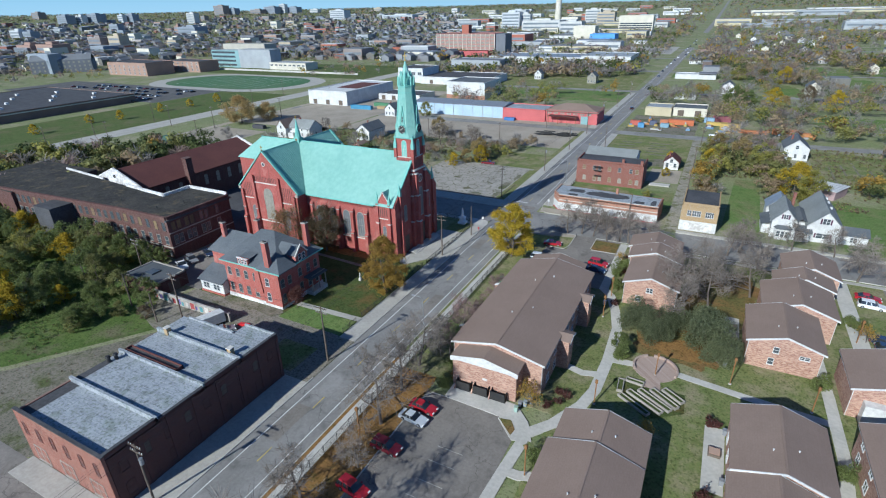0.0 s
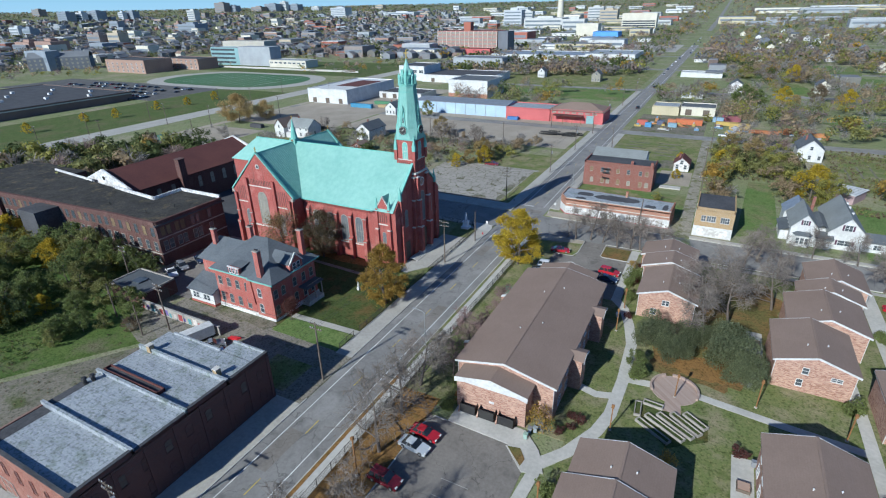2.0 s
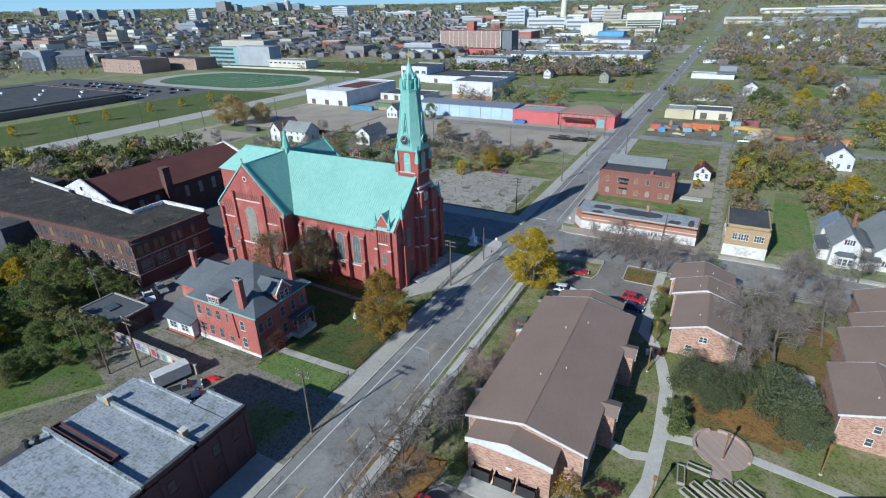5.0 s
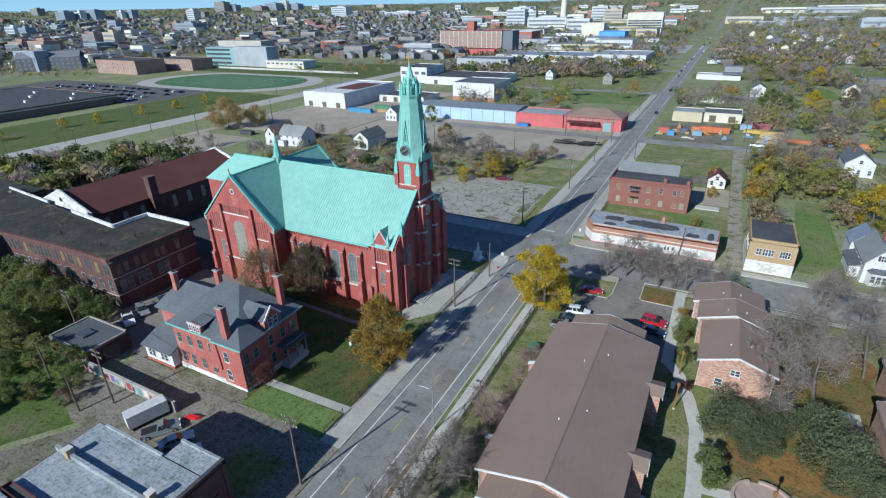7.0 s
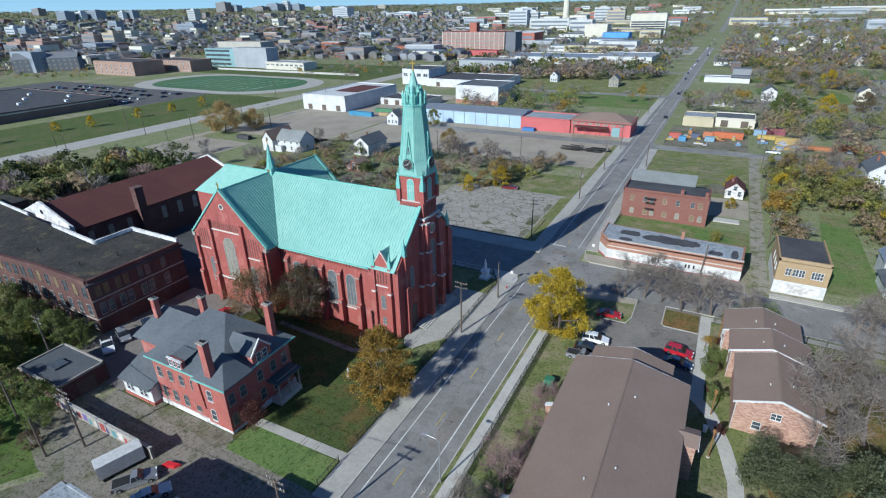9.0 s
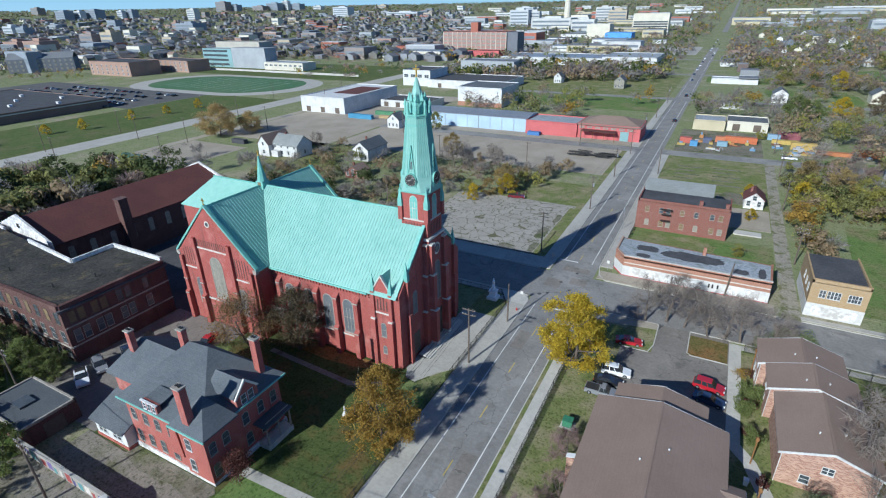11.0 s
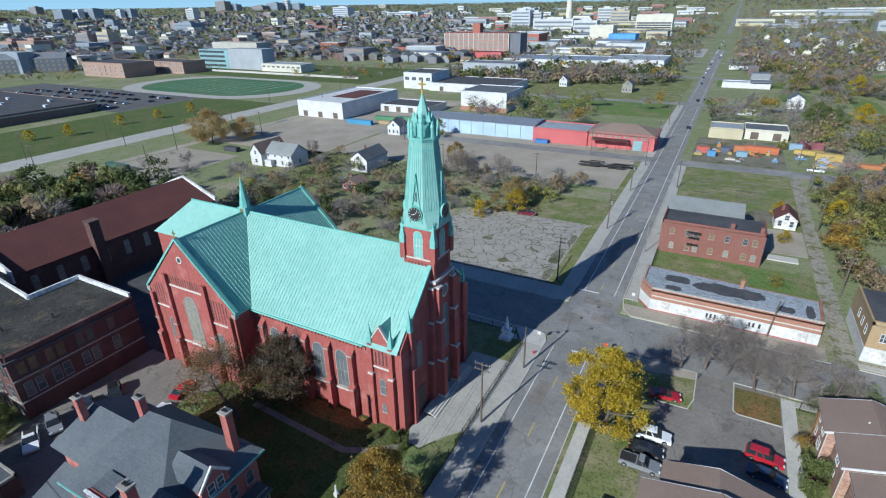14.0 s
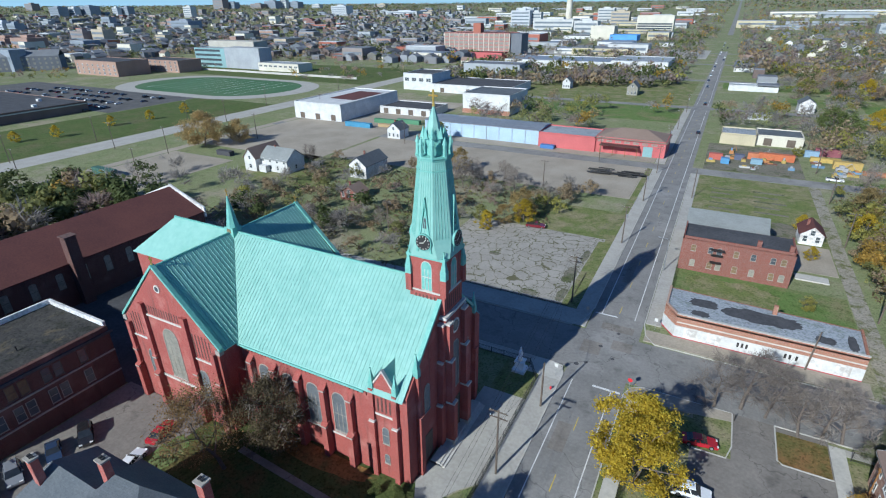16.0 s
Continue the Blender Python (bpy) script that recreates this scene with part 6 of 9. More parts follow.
# ---- yard buildings behind ----
def garage():
    t = thing("garage", -46, -45, 0, "low brick garage with a flat felt roof", "garage")
    part("wall", G().box(-51.8, -40, -49, -41.4, 0, 3.3), M["school"], t)
    part("roof", G().box(-51.6, -40.2, -48.8, -41.6, 3.3, 3.42), M["grey_sh"], t)
    for a in ((-51.8, -40, -41.7, -41.4), (-51.8, -51.5, -49, -41.4), (-51.8, -40, -49.05, -48.75), (-40.3, -40, -49, -41.4)):
        part("parapet", G().box(*a, 3.2, 3.65), M["trace"], t)
    part("rooflight", G().box(-47.5, -45, -46.6, -44.4, 3.4, 3.75), M["glass"], t)
    door(t, -40, -45, 0, 2.6, 2.4, "E", M["timber"])
    w = thing("yard_wall", -29, -49.3, 0, "low rendered wall covered in faded graffiti", "wall")
    part("wall", G().box(-41, -17, -49.6, -49.3, 0, 2.1), M["trace"], w)
    part("coping", G().box(-41.1, -16.9, -49.68, -49.22, 2.1, 2.2), M["concrete"], w)
    cols = [mat("graffiti_%s" % n, c, None, 0.8, 3, 0.5) for n, c in (("red", (0.35, 0.07, 0.07)), ("violet", (0.16, 0.12, 0.3)), ("teal", (0.1, 0.26, 0.28)), ("pale", (0.6, 0.55, 0.5)))]
    for i in range(16):
        x = -40.5 + i * 1.45
        part("painted_patch", G().box(x, x + 0.7 + 0.5 * (i % 3) / 2, -49.615, -49.6, 0.3 + 0.2 * (i % 2), 1.3 + 0.25 * (i % 3)), cols[i % 4], w)


garage()


# ---- shops and houses across the cross street ----
def shop_row():
    t = thing("shop_row", 40, 47, 0, "derelict single-storey brick shop row with a white painted base", "shop")
    H = 4.7
    poly = [(25.8, 42.3), (54.8, 42.3), (55.3, 51.6), (23.4, 53.4), (23.4, 45.8)]
    part("wall", G().prism(poly, 0, H), M["orange"], t, "weathered orange brick")
    part("painted_base", G().prism([(25.75, 42.22), (54.85, 42.22), (54.85, 46), (23.3, 47.2), (23.3, 45.75)], 0.25, 2.6), M["white"], t, "white painted lower wall")
    part("red_skirting", G().prism([(25.73, 42.19), (54.88, 42.19), (54.88, 46), (23.27, 47.3), (23.27, 45.73)], 0.02, 0.3), mat("red_paint", (0.45, 0.05, 0.07), None, 0.7), t, "red painted skirting")
    part("roof", G().prism([(26.0, 42.7), (54.4, 42.7), (54.9, 51.2), (23.8, 53.0), (23.8, 46.0)], H - 0.3, H + 0.02), M["silver"], t, "patchy grey felt roof")
    for i, (x0, x1, y0, y1) in enumerate(((33.6, 46, 46, 50.4), (27.5, 32.4, 47.6, 50.6), (52.4, 53.8, 43.6, 48.6), (47.6, 50.6, 44, 46.4), (28, 31, 43.8, 45.8))):
        part("tar_patch", G().prism(ragged(x0, x1, y0, y1, 50 + i), H, H + 0.04), M["black"], t, "bare black felt")
    g = G().box(25.8, 54.8, 42.3, 42.7, H - 0.3, H + 0.35).prism([(54.4, 42.7), (54.8, 42.7), (55.3, 51.6), (54.9, 51.6)], H - 0.3, H + 0.3).prism([(23.4, 45.8), (25.8, 42.3), (26.1, 42.6), (23.8, 46.0)], H - 0.3, H + 0.35).box(23.4, 23.8, 46.0, 53.4, H - 0.3, H + 0.35)
    part("parapet", g, M["orange"], t)
    part("coping", G().box(25.8, 54.9, 42.2, 42.75, H + 0.35, H + 0.45), M["stone"], t)
    part("frieze", G().box(25.9, 54.8, 42.2, 42.3, 3.3, 3.5), M["stone"], t)
    for i, x in enumerate((36.2, 36.9, 37.6, 43.5, 44.2, 45.2)):
        part("vent_slot", G().box(x, x + 0.35, 42.15, 42.25, 1.2, 2.1), M["iron"], t)
    for x in (28.5, 32.5, 48, 52):
        part("boarded_opening", G().box(x - 1.1, x + 1.1, 42.16, 42.24, 0.5, 2.4), M["chalk"], t)
    c = part("chimney", G().box(41.4, 42.1, 50.6, 51.3, H, H + 1.8), M["orange"], t)
    r = thing("brick_flats", 35, 76, 0, "two-storey dark red brick flats with a black flat roof", "flats")
    part("wall", G().box(23.6, 46.2, 73, 83, 0, 8.0), M["oldbrick"], r)
    part("roof", G().box(23.9, 45.9, 73.3, 82.7, 8.0, 8.1), M["black"], r)
    part("parapet", G().box(23.6, 46.2, 73, 73.3, 7.9, 8.6).box(23.6, 23.9, 73, 83, 7.9, 8.6).box(45.9, 46.2, 73, 83, 7.9, 8.5), M["oldbrick"], r)
    for i, x in enumerate((26.2, 29.8, 31.6, 35.0, 38.4, 42.2, 44.2)):
        window(r, x, 73, 5.2, 0.95, 1.5, "S", "round", M["trace"], M["glass"] if i % 3 else M["board"])
        window(r, x + 0.3, 73, 1.4, 1.0, 1.6, "S", "round", M["trace"], M["board"] if i % 2 else M["leaded"])
    for z in (3.2, 5.0, 6.4):
        part("fire_balcony", G().box(30.0, 32.4, 72.1, 73.0, z, z + 0.08).box(30.0, 32.4, 72.05, 72.15, z + 0.5, z + 0.56) if z < 6 else G().box(29.8, 32.6, 71.9, 73, z, z + 0.1), M["iron"], r)
    for x in (38.6, 44.8):
        part("chimney", G().box(x, x + 0.9, 74.5, 75.3, 8, 9.4), M["oldbrick"], r)
    b = thing("gabled_flats", 34, 87, 0, "pale house with a grey shingle roof behind the brick flats", "house")
    part("wall", gable_walls(G(), 23.7, 41.4, 85.5, 99, 6.4, 8.6, "x"), M["white"], b)
    part("roof", gable(G(), 23.7, 41.4, 85.5, 99, 6.5, 8.8, "x", 0.4), M["pale_sh"], b)
    for x in (27, 31, 35, 39):
        window(b, x, 85.5, 4.2, 0.9, 1.4, "S")
    part("brick_side", G().box(23.6, 23.75, 85.3, 99.2, 0, 6.0), M["oldbrick"], b)
    y = thing("corner_shop", 65.6, 46.7, 0, "two-storey buff brick shop house with a white painted ground floor", "shop")
    part("wall", G().box(60.9, 70.2, 41.0, 55.4, 2.9, 7.4), M["ybrick"], y)
    part("ground_floor", G().box(60.85, 70.25, 40.95, 55.45, 0, 2.9), M["white"], y, "white painted ground floor")
    part("roof", G().box(61.2, 69.9, 41.4, 55.1, 7.4, 7.5), M["black"], y)
    part("parapet", G().box(60.9, 70.2, 41, 41.4, 7.3, 8.1).box(60.9, 61.2, 41, 55.4, 7.3, 7.9).box(69.9, 70.2, 41, 55.4, 7.3, 7.9), M["ybrick"], y)
    for x in (63.0, 64.3, 65.4, 67.6, 68.6):
        window(y, x, 41.0, 4.4, 0.95, 1.5, "S", "pair")
    for yy in (43.5, 46.5, 49.5):
        window(y, 60.9, yy, 4.4, 0.9, 1.5, "W", "sash")
    part("shopfront", G().box(62, 69.2, 40.88, 40.97, 0.4, 2.4), M["chalk"], y)


shop_row()


def house(x0, x1, y0, y1, eave, ridge, axis, label, wall="white", roof="grey_sh", wins=3):
    t = thing("house", (x0 + x1) / 2, (y0 + y1) / 2, 0, label, "house")
    part("wall", gable_walls(G(), x0, x1, y0, y1, eave, ridge, axis), M[wall], t)
    part("roof", gable(G(), x0, x1, y0, y1, eave + 0.05, ridge + 0.15, axis, 0.4, 0.18), M[roof], t)
    if axis == "y":
        for x in np.linspace(x0 + 1.2, x1 - 1.2, wins):
            window(t, x, y0, 1.0, 0.9, 1.5, "S")
        window(t, (x0 + x1) / 2, y0, eave - 0.2, 1.0, 1.3, "S")
    else:
        for x in np.linspace(x0 + 1.4, x1 - 1.4, wins + 1):
            window(t, x, y0, 1.0, 0.9, 1.5, "S")
            if eave > 4.5:
                window(t, x, y0, 3.8, 0.9, 1.4, "S")
        window(t, x1, (y0 + y1) / 2, 1.2, 0.9, 1.5, "E")
    cx = x0 + (x1 - x0) * 0.3
    part("chimney", G().box(cx - 0.3, cx + 0.3, (y0 + y1) / 2 - 0.3, (y0 + y1) / 2 + 0.3, eave, ridge + 0.9), M["oldbrick"], t)
    return t


def white_house():
    t = thing("house", 91, 52, 0, "large white clapboard house with two front gables and grey shingle roofs", "house")
    part("wall", gable_walls(G(), 83.2, 88.9, 45.0, 57.0, 5.0, 8.2, "y"), M["white"], t, "white clapboard wall")
    part("roof", gable(G(), 83.2, 88.9, 45.0, 57.0, 5.05, 8.35, "y", 0.4, 0.18), M["pale_sh"], t, "pale grey shingle roof")
    part("rear_wall", gable_walls(G(), 82.4, 88.6, 57.0, 63.5, 4.6, 7.4, "y"), M["white"], t)
    part("rear_roof", gable(G(), 82.4, 88.6, 57.0, 63.5, 4.65, 7.5, "y", 0.35, 0.16), M["steel"], t, "pale metal roof of the rear wing")
    part("side_porch", G().box(81.3, 83.2, 47.5, 55.5, 0.1, 2.6), M["white"], t)
    part("side_porch_roof", G().slab([(80.9, 47.1, 2.6), (83.2, 47.1, 3.5), (83.2, 55.9, 3.5), (80.9, 55.9, 2.6)], (0, 0, 0.14)), M["grey_sh"], t)
    part("east_wall", gable_walls(G(), 91.3, 98.9, 45.8, 64.5, 4.6, 8.4, "y"), M["white"], t, "white clapboard wall")
    part("east_roof", gable(G(), 91.3, 98.9, 45.8, 64.5, 4.65, 8.55, "y", 0.45, 0.18), M["pale_sh"], t, "grey shingle roof")
    part("link_wall", G().box(88.9, 91.3, 47.4, 58, 0, 4.4), M["white"], t)
    part("link_roof", gable(G(), 88.2, 92.0, 47.0, 58, 4.4, 5.4, "y", 0.1, 0.14), M["grey_sh"], t)
    part("porch_floor", G().box(88.9, 92.2, 44.4, 47.4, 0.05, 0.45), M["concrete"], t)
    part("porch_roof", G().slab([(88.7, 44.0, 2.9), (92.6, 44.0, 2.9), (92.6, 47.4, 3.6), (88.7, 47.4, 3.6)], (0, 0, 0.14)), M["grey_sh"], t)
    for x in (89.0, 90.5, 92.1):
        part("porch_post", G().box(x - 0.07, x + 0.07, 44.3, 44.44, 0.45, 2.9), M["white"], t)
    shutter = mat("plum_shutter", (0.10, 0.045, 0.075), None, 0.7)
    for x, y, z, w, h in ((86.05, 45.0, 5.6, 0.9, 1.2), (95.1, 45.8, 5.2, 1.5, 1.5), (95.1, 45.8, 1.3, 2.8, 1.3)):
        window(t, x, y, z, w, h, "S", "pair")
        for s_ in (-1, 1):
            part("shutter", G().box(x + s_ * (w / 2 + 0.32) - 0.2, x + s_ * (w / 2 + 0.32) + 0.2, y - 0.07, y, z, z + h), shutter, t, "plum painted shutter")
    part("bay", G().prism([(84.0, 45), (84.6, 43.7), (87.4, 43.7), (88.0, 45)], 0.1, 3.1), M["white"], t)
    part("bay_roof", G().prism([(83.7, 45), (84.4, 43.4), (87.6, 43.4), (88.3, 45)], 3.1, 3.8, [(84.6, 45), (85.0, 44.6), (87.0, 44.6), (87.4, 45)]), M["grey_sh"], t)
    for x in (85.0, 86.0, 87.0):
        window(t, x, 43.7, 1.0, 0.75, 1.5, "S")
    for y in (48, 51, 54):
        window(t, 83.2, y, 3.7, 0.8, 1.2, "W")
    part("side_wing", gable_walls(G(), 98.9, 105.0, 47.0, 52.5, 2.6, 3.8, "x"), M["white"], t)
    part("side_roof", gable(G(), 98.9, 105.0, 47.0, 52.5, 2.65, 3.95, "x", 0.3), M["grey_sh"], t)
    window(t, 102, 47.0, 0.9, 1.4, 1.2, "S", "pair")
    for y in (53.5, 58.5, 62.0):
        part("roof_vent", G().box(96.4, 96.9, y, y + 0.5, 6.9, 7.6), M["white"], t)
    c = part("chimney", G().box(88.2, 88.9, 58.2, 58.9, 5.0, 9.2), M["oldbrick"], t)
    s = thing("shed", 101, 90, 0, "long low shed with pinkish walls and a white ribbed roof", "shed")
    a, b, c, d = (96.0, 88.0), (102.6, 84.5), (107.0, 92.6), (100.4, 96.0)
    part("wall", G().prism([a, b, c, d], 0, 3.0), colour_of_shed, s, "pinkish painted wall")
    part("roof", G().prism([(95.6, 87.9), (102.7, 84.0), (107.5, 92.7), (100.3, 96.5)], 3.0, 3.2), M["white"], s, "white sheet roof")
    for i in range(7):
        f = (i + 0.5) / 7
        p, q = (95.6 + 7.1 * f, 87.9 - 3.9 * f), (100.3 + 7.2 * f, 96.5 - 3.8 * f)
        part("roof_rib", G().tube([(p[0], p[1], 3.22), (q[0], q[1], 3.22)], 0.09, 4), M["steel"], s)


colour_of_shed = mat("pinkish_paint", (0.42, 0.30, 0.30), None, 0.8)
white_house()
house(91.4, 100.0, 134.5, 147, 4.8, 8.2, "y", "white gabled house with a grey roof among the lots")
house(50.2, 55.4, 102, 109, 3.0, 5.0, "y", "small derelict white house with a brown roof", "chalk", "redroof", 2)
wc = house(-128.5, -115, 90, 99.5, 5.0, 8.4, "x", "white clapboard house with grey and brown roofs", "white", "pale_sh")
part("cross_wall", gable_walls(G(), -134.5, -128.5, 87.5, 101.5, 5.2, 8.6, "y"), M["white"], wc)
part("cross_roof", gable(G(), -134.5, -128.5, 87.5, 101.5, 5.25, 8.8, "y", 0.4, 0.18), M["shingle"], wc, "brown shingle roof")
window(wc, -131.5, 87.5, 1.2, 1.2, 1.5, "S"), window(wc, -131.5, 87.5, 4.6, 1.0, 1.4, "S")
part("porch", G().box(-127.5, -124.0, 87.8, 90.0, 0.1, 2.7), M["white"], wc)
house(-92, -84.5, 98, 112, 4.8, 7.6, "y", "white weathered house with a dark roof among bare trees", "chalk", "grey_sh")
house(-114, -107, 157, 165, 4.4, 7.2, "y", "white gabled house beyond the church", "white", "grey_sh")
house(-80, -73, 77, 83, 2.4, 4.4, "y", "ruined brown cottage among bare trees", "oldbrick", "shingle")
house(-34.5, -27.5, 338, 348, 5.6, 8.6, "y", "pale green hip-roofed house on a green lot", "leaded", "grey_sh")
house(-84, -78, 352, 360, 5.0, 7.8, "y", "white house half hidden by trees")
house(29.5, 51, 519, 532, 4.0, 8.2, "x", "white house with a grey roof beside the street")


# ---- sheds, warehouses and the distant city ----
def shed(name, x0, x1, y0, y1, h, wall, roof, label, category="warehouse", parapet=0.5, pitched=0.0, doors=0, wins=0):
    t = thing(name, (x0 + x1) / 2, (y0 + y1) / 2, 0, label, category)
    part("wall", G().box(x0, x1, y0, y1, 0, h), wall, t)
    if pitched:
        part("roof", gable(G(), x0, x1, y0, y1, h, h + pitched, "x", 0.3, 0.2), roof, t)
        part("gable_end", gable_walls(G(), x0 + 0.02, x1 - 0.02, y0 + 0.02, y1 - 0.02, h, h + pitched, "x", h - 0.1), wall, t)
    else:
        part("roof", G().box(x0 + 0.3, x1 - 0.3, y0 + 0.3, y1 - 0.3, h - 0.1, h + 0.05), roof, t)
        part("parapet", G().box(x0, x1, y0, y0 + 0.3, h - 0.1, h + parapet).box(x0, x0 + 0.3, y0, y1, h - 0.1, h + parapet).box(x1 - 0.3, x1, y0, y1, h - 0.1, h + parapet).box(x0, x1, y1 - 0.3, y1, h - 0.1, h + parapet), wall, t)
    for i in range(doors):
        x = x0 + (i + 0.5) * (x1 - x0) / doors
        part("loading_door", G().box(x - 1.6, x + 1.6, y0 - 0.06, y0, 0.2, min(3.4, h - 0.6)), M["timber"], t)
    for i in range(wins):
        window(t, x0 + (i + 0.5) * (x1 - x0) / wins, y0, h * 0.55, (x1 - x0) / wins * 0.6, h * 0.2, "S", "pair")
    return t


def colour(name, c, rough=0.8):
    return mat(name, c, tuple(v * 0.8 for v in c), rough, 2.0, 0.1, 0.05)


BLUE, REDP = colour("pale_blue_sheet", (0.40, 0.52, 0.64)), colour("red_painted_block", (0.50, 0.13, 0.13))
TANW, CREAM = colour("tan_block", (0.50, 0.44, 0.30)), colour("cream_block", (0.62, 0.58, 0.48))
RBRICK, TEALP = colour("far_red_brick", (0.36, 0.13, 0.09)), colour("teal_panel", (0.24, 0.385, 0.395))
GREYP, GREYD = colour("grey_panel", (0.35, 0.37, 0.385)), colour("dark_grey_panel", (0.16, 0.17, 0.19))
FLATROOF = colour("far_flat_roof", (0.20, 0.21, 0.22))
SKYB = colour("bright_blue_roof", (0.13, 0.34, 0.72))
s = shed("long_shed", -103, -44, 174.5, 192, 6.4, BLUE, M["steel"], "long pale blue metal shed", pitched=1.2)
for i in range(9):
    part("panel_post", G().box(-102 + i * 6.4, -101.8 + i * 6.4, 174.3, 174.5, 0, 6.2), M["steel"], s)
r = shed("red_works", -44, -19, 173, 190, 6.0, REDP, M["silver"], "red painted block works")
r2 = shed("red_works", -19, 9, 174, 192, 6.2, REDP, M["shingle"], "red painted works with a hipped brown roof")
part("hipped_roof", hip(G(), -19, 9, 174, 192, 6.3, 9.4, 0.6, "x"), M["shingle"], r2)
part("loading_canopy", G().box(-16.5, -1, 169.6, 174, 4.0, 4.25), M["redroof"], r2, "rusty loading canopy")
for x in (-16.2, -11, -6, -1.4):
    part("canopy_post", G().box(x, x + 0.2, 169.8, 170.0, 0, 4.0), M["rustwood"], r2)
part("roller_door", G().box(0.5, 4.2, 173.9, 174, 0, 4.2), TEALP, r2)
for i in range(7):
    window(r2, -17 + i * 3.6, 174, 4.6, 2.4, 1.0, "S", "pair", REDP, M["leaded"])
w1 = shed("warehouse", -191, -158, 178, 236, 8.8, M["white"], M["white"], "large white warehouse with a partly rusty roof", pitched=0.0, doors=3)
part("rust_patch", G().box(-180, -162, 196, 226, 8.9, 8.98), M["redroof"], w1, "rusty roof area")
shed("warehouse", -154, -120, 210, 232, 3.8, M["white"], M["black"], "low white workshop with a dark roof", doors=4)
shed("warehouse", -193, -168, 300, 330, 11.5, M["white"], M["black"], "tall white works building", wins=4)
shed("warehouse", -168, -105, 296, 340, 5.5, M["white"], M["black"], "low white works with dark roofs", doors=3)
w2 = shed("warehouse", -110, -80.5, 232, 262, 11.0, M["white"], M["grey_sh"], "white boxy warehouse with a grey roof")
part("brick_base", G().box(-110.1, -80.4, 231.9, 232.2, 0, 2.6), M["orange"], w2)
shed("warehouse", -190, -136, 400, 426, 10, GREYP, GREYD, "grey shed with an open front", doors=5)
shed("warehouse", -185, -76, 490, 545, 6.5, M["white"], M["steel"], "long white warehouse with a blue-grey roof", doors=8, wins=0)
shed("warehouse", -75, -24, 482, 540, 9, M["white"], M["silver"], "large white warehouse beside the lot", doors=4)
shed("warehouse", 27.8, 59, 390, 402, 3.6, M["white"], M["silver"], "long low white building", wins=0)
part("dark_roof", G().box(46, 59, 390, 402, 3.6, 5.0), GREYD, shed("annexe", 46, 59, 402.2, 408, 4, M["white"], M["black"], "low white annexe with dark roof"))
shed("depot", 28, 42, 213, 228, 4.4, TANW, M["silver"], "tan block depot with a grey roof")
shed("depot", 42.3, 60, 216, 232, 4.2, CREAM, M["grey_sh"], "cream block depot with a flat grey roof", doors=2)
shed("trailer", 37.8, 50.6, 278, 281, 3.0, M["white"], M["white"], "white box trailer parked on the lot", "trailer", 0.05)
# six-storey red brick factory
f = shed("factory", -303, -214, 578, 612, 27, colour("factory_brick", (0.42, 0.20, 0.17)), M["redroof"], "large six-storey red brick factory", "factory")
for i in range(14):
    part("pier", G().box(-302.5 + i * 6.75, -301.7 + i * 6.75, 577.4, 578, 0, 27), CREAM, f)
    for k in range(6):
        if i < 13:
            part("window_bay", G().box(-301.2 + i * 6.75, -296.4 + i * 6.75, 577.7, 577.95, 1.5 + k * 4.4, 4.3 + k * 4.4), M["leaded"], f)
part("roof_tower", G().box(-268, -258, 590, 600, 27, 38), RBRICK, f)
part("dark_end", G().box(-214, -200, 580, 604, 0, 27), GREYD, f)
shed("factory_annexe", -330, -215, 556, 577, 6.5, REDP, M["redroof"], "low red factory annexe", "factory")
shed("factory_annexe", -365, -330, 560, 590, 10, RBRICK, M["redroof"], "small red brick works", "factory")
# schools to the west
SCHOOLB = colour("brown_school_brick", (0.36, 0.235, 0.18))
for x0, x1, y0, y1, h in ((-546, -480, 257, 290, 13), (-516, -455, 303, 330, 11)):
    b = shed("brick_school", x0, x1, y0, y1, h, SCHOOLB, M["black"], "red brick school wing with rows of windows", "school", 0.4)
    for k in range(3 if h > 10 else 2):
        for i in range(8):
            window(b, x0 + (i + 0.5) * (x1 - x0) / 8, y0, 1.6 + k * 3.4, 2.2, 1.8, "S", "pair")
db = thing("dark_mill", -630, 258, 0, "long dark grey building with an olive-grey end wall", "building")
_u, _w = Vector((39, 47)).normalized(), Vector((-47, 39)).normalized() * 26
_a, _b = Vector((-643, 227)), Vector((-604, 274))
part("wall", G().prism([_a[:], _b[:], (_b + _w)[:], (_a + _w)[:]], 0, 14), GREYD, db)
g = G()
for p, q in ((_a, _b), (_b + _w, _a + _w)):
    m0, m1 = ((_a + _w / 2), (_b + _w / 2)) if p is _a else ((_b + _w / 2), (_a + _w / 2))
    g.slab([(p.x, p.y, 14), (q.x, q.y, 14), (m1.x, m1.y, 19.5), (m0.x, m0.y, 19.5)], (0, 0, 0.3))
part("roof", g, FLATROOF, db, "dark felt roof")
_c, _d = _a - _u * 0.3, _a + _w - _u * 0.3
part("end_wall", G().slab([(_c.x, _c.y, 0), (_d.x, _d.y, 0), (_d.x, _d.y, 14), ((_c.x + _d.x) / 2, (_c.y + _d.y) / 2, 19.5), (_c.x, _c.y, 14)], (_u.x * 0.3, _u.y * 0.3, 0)), colour("olive_stone", (0.21, 0.205, 0.165)), db, "olive-grey end wall")
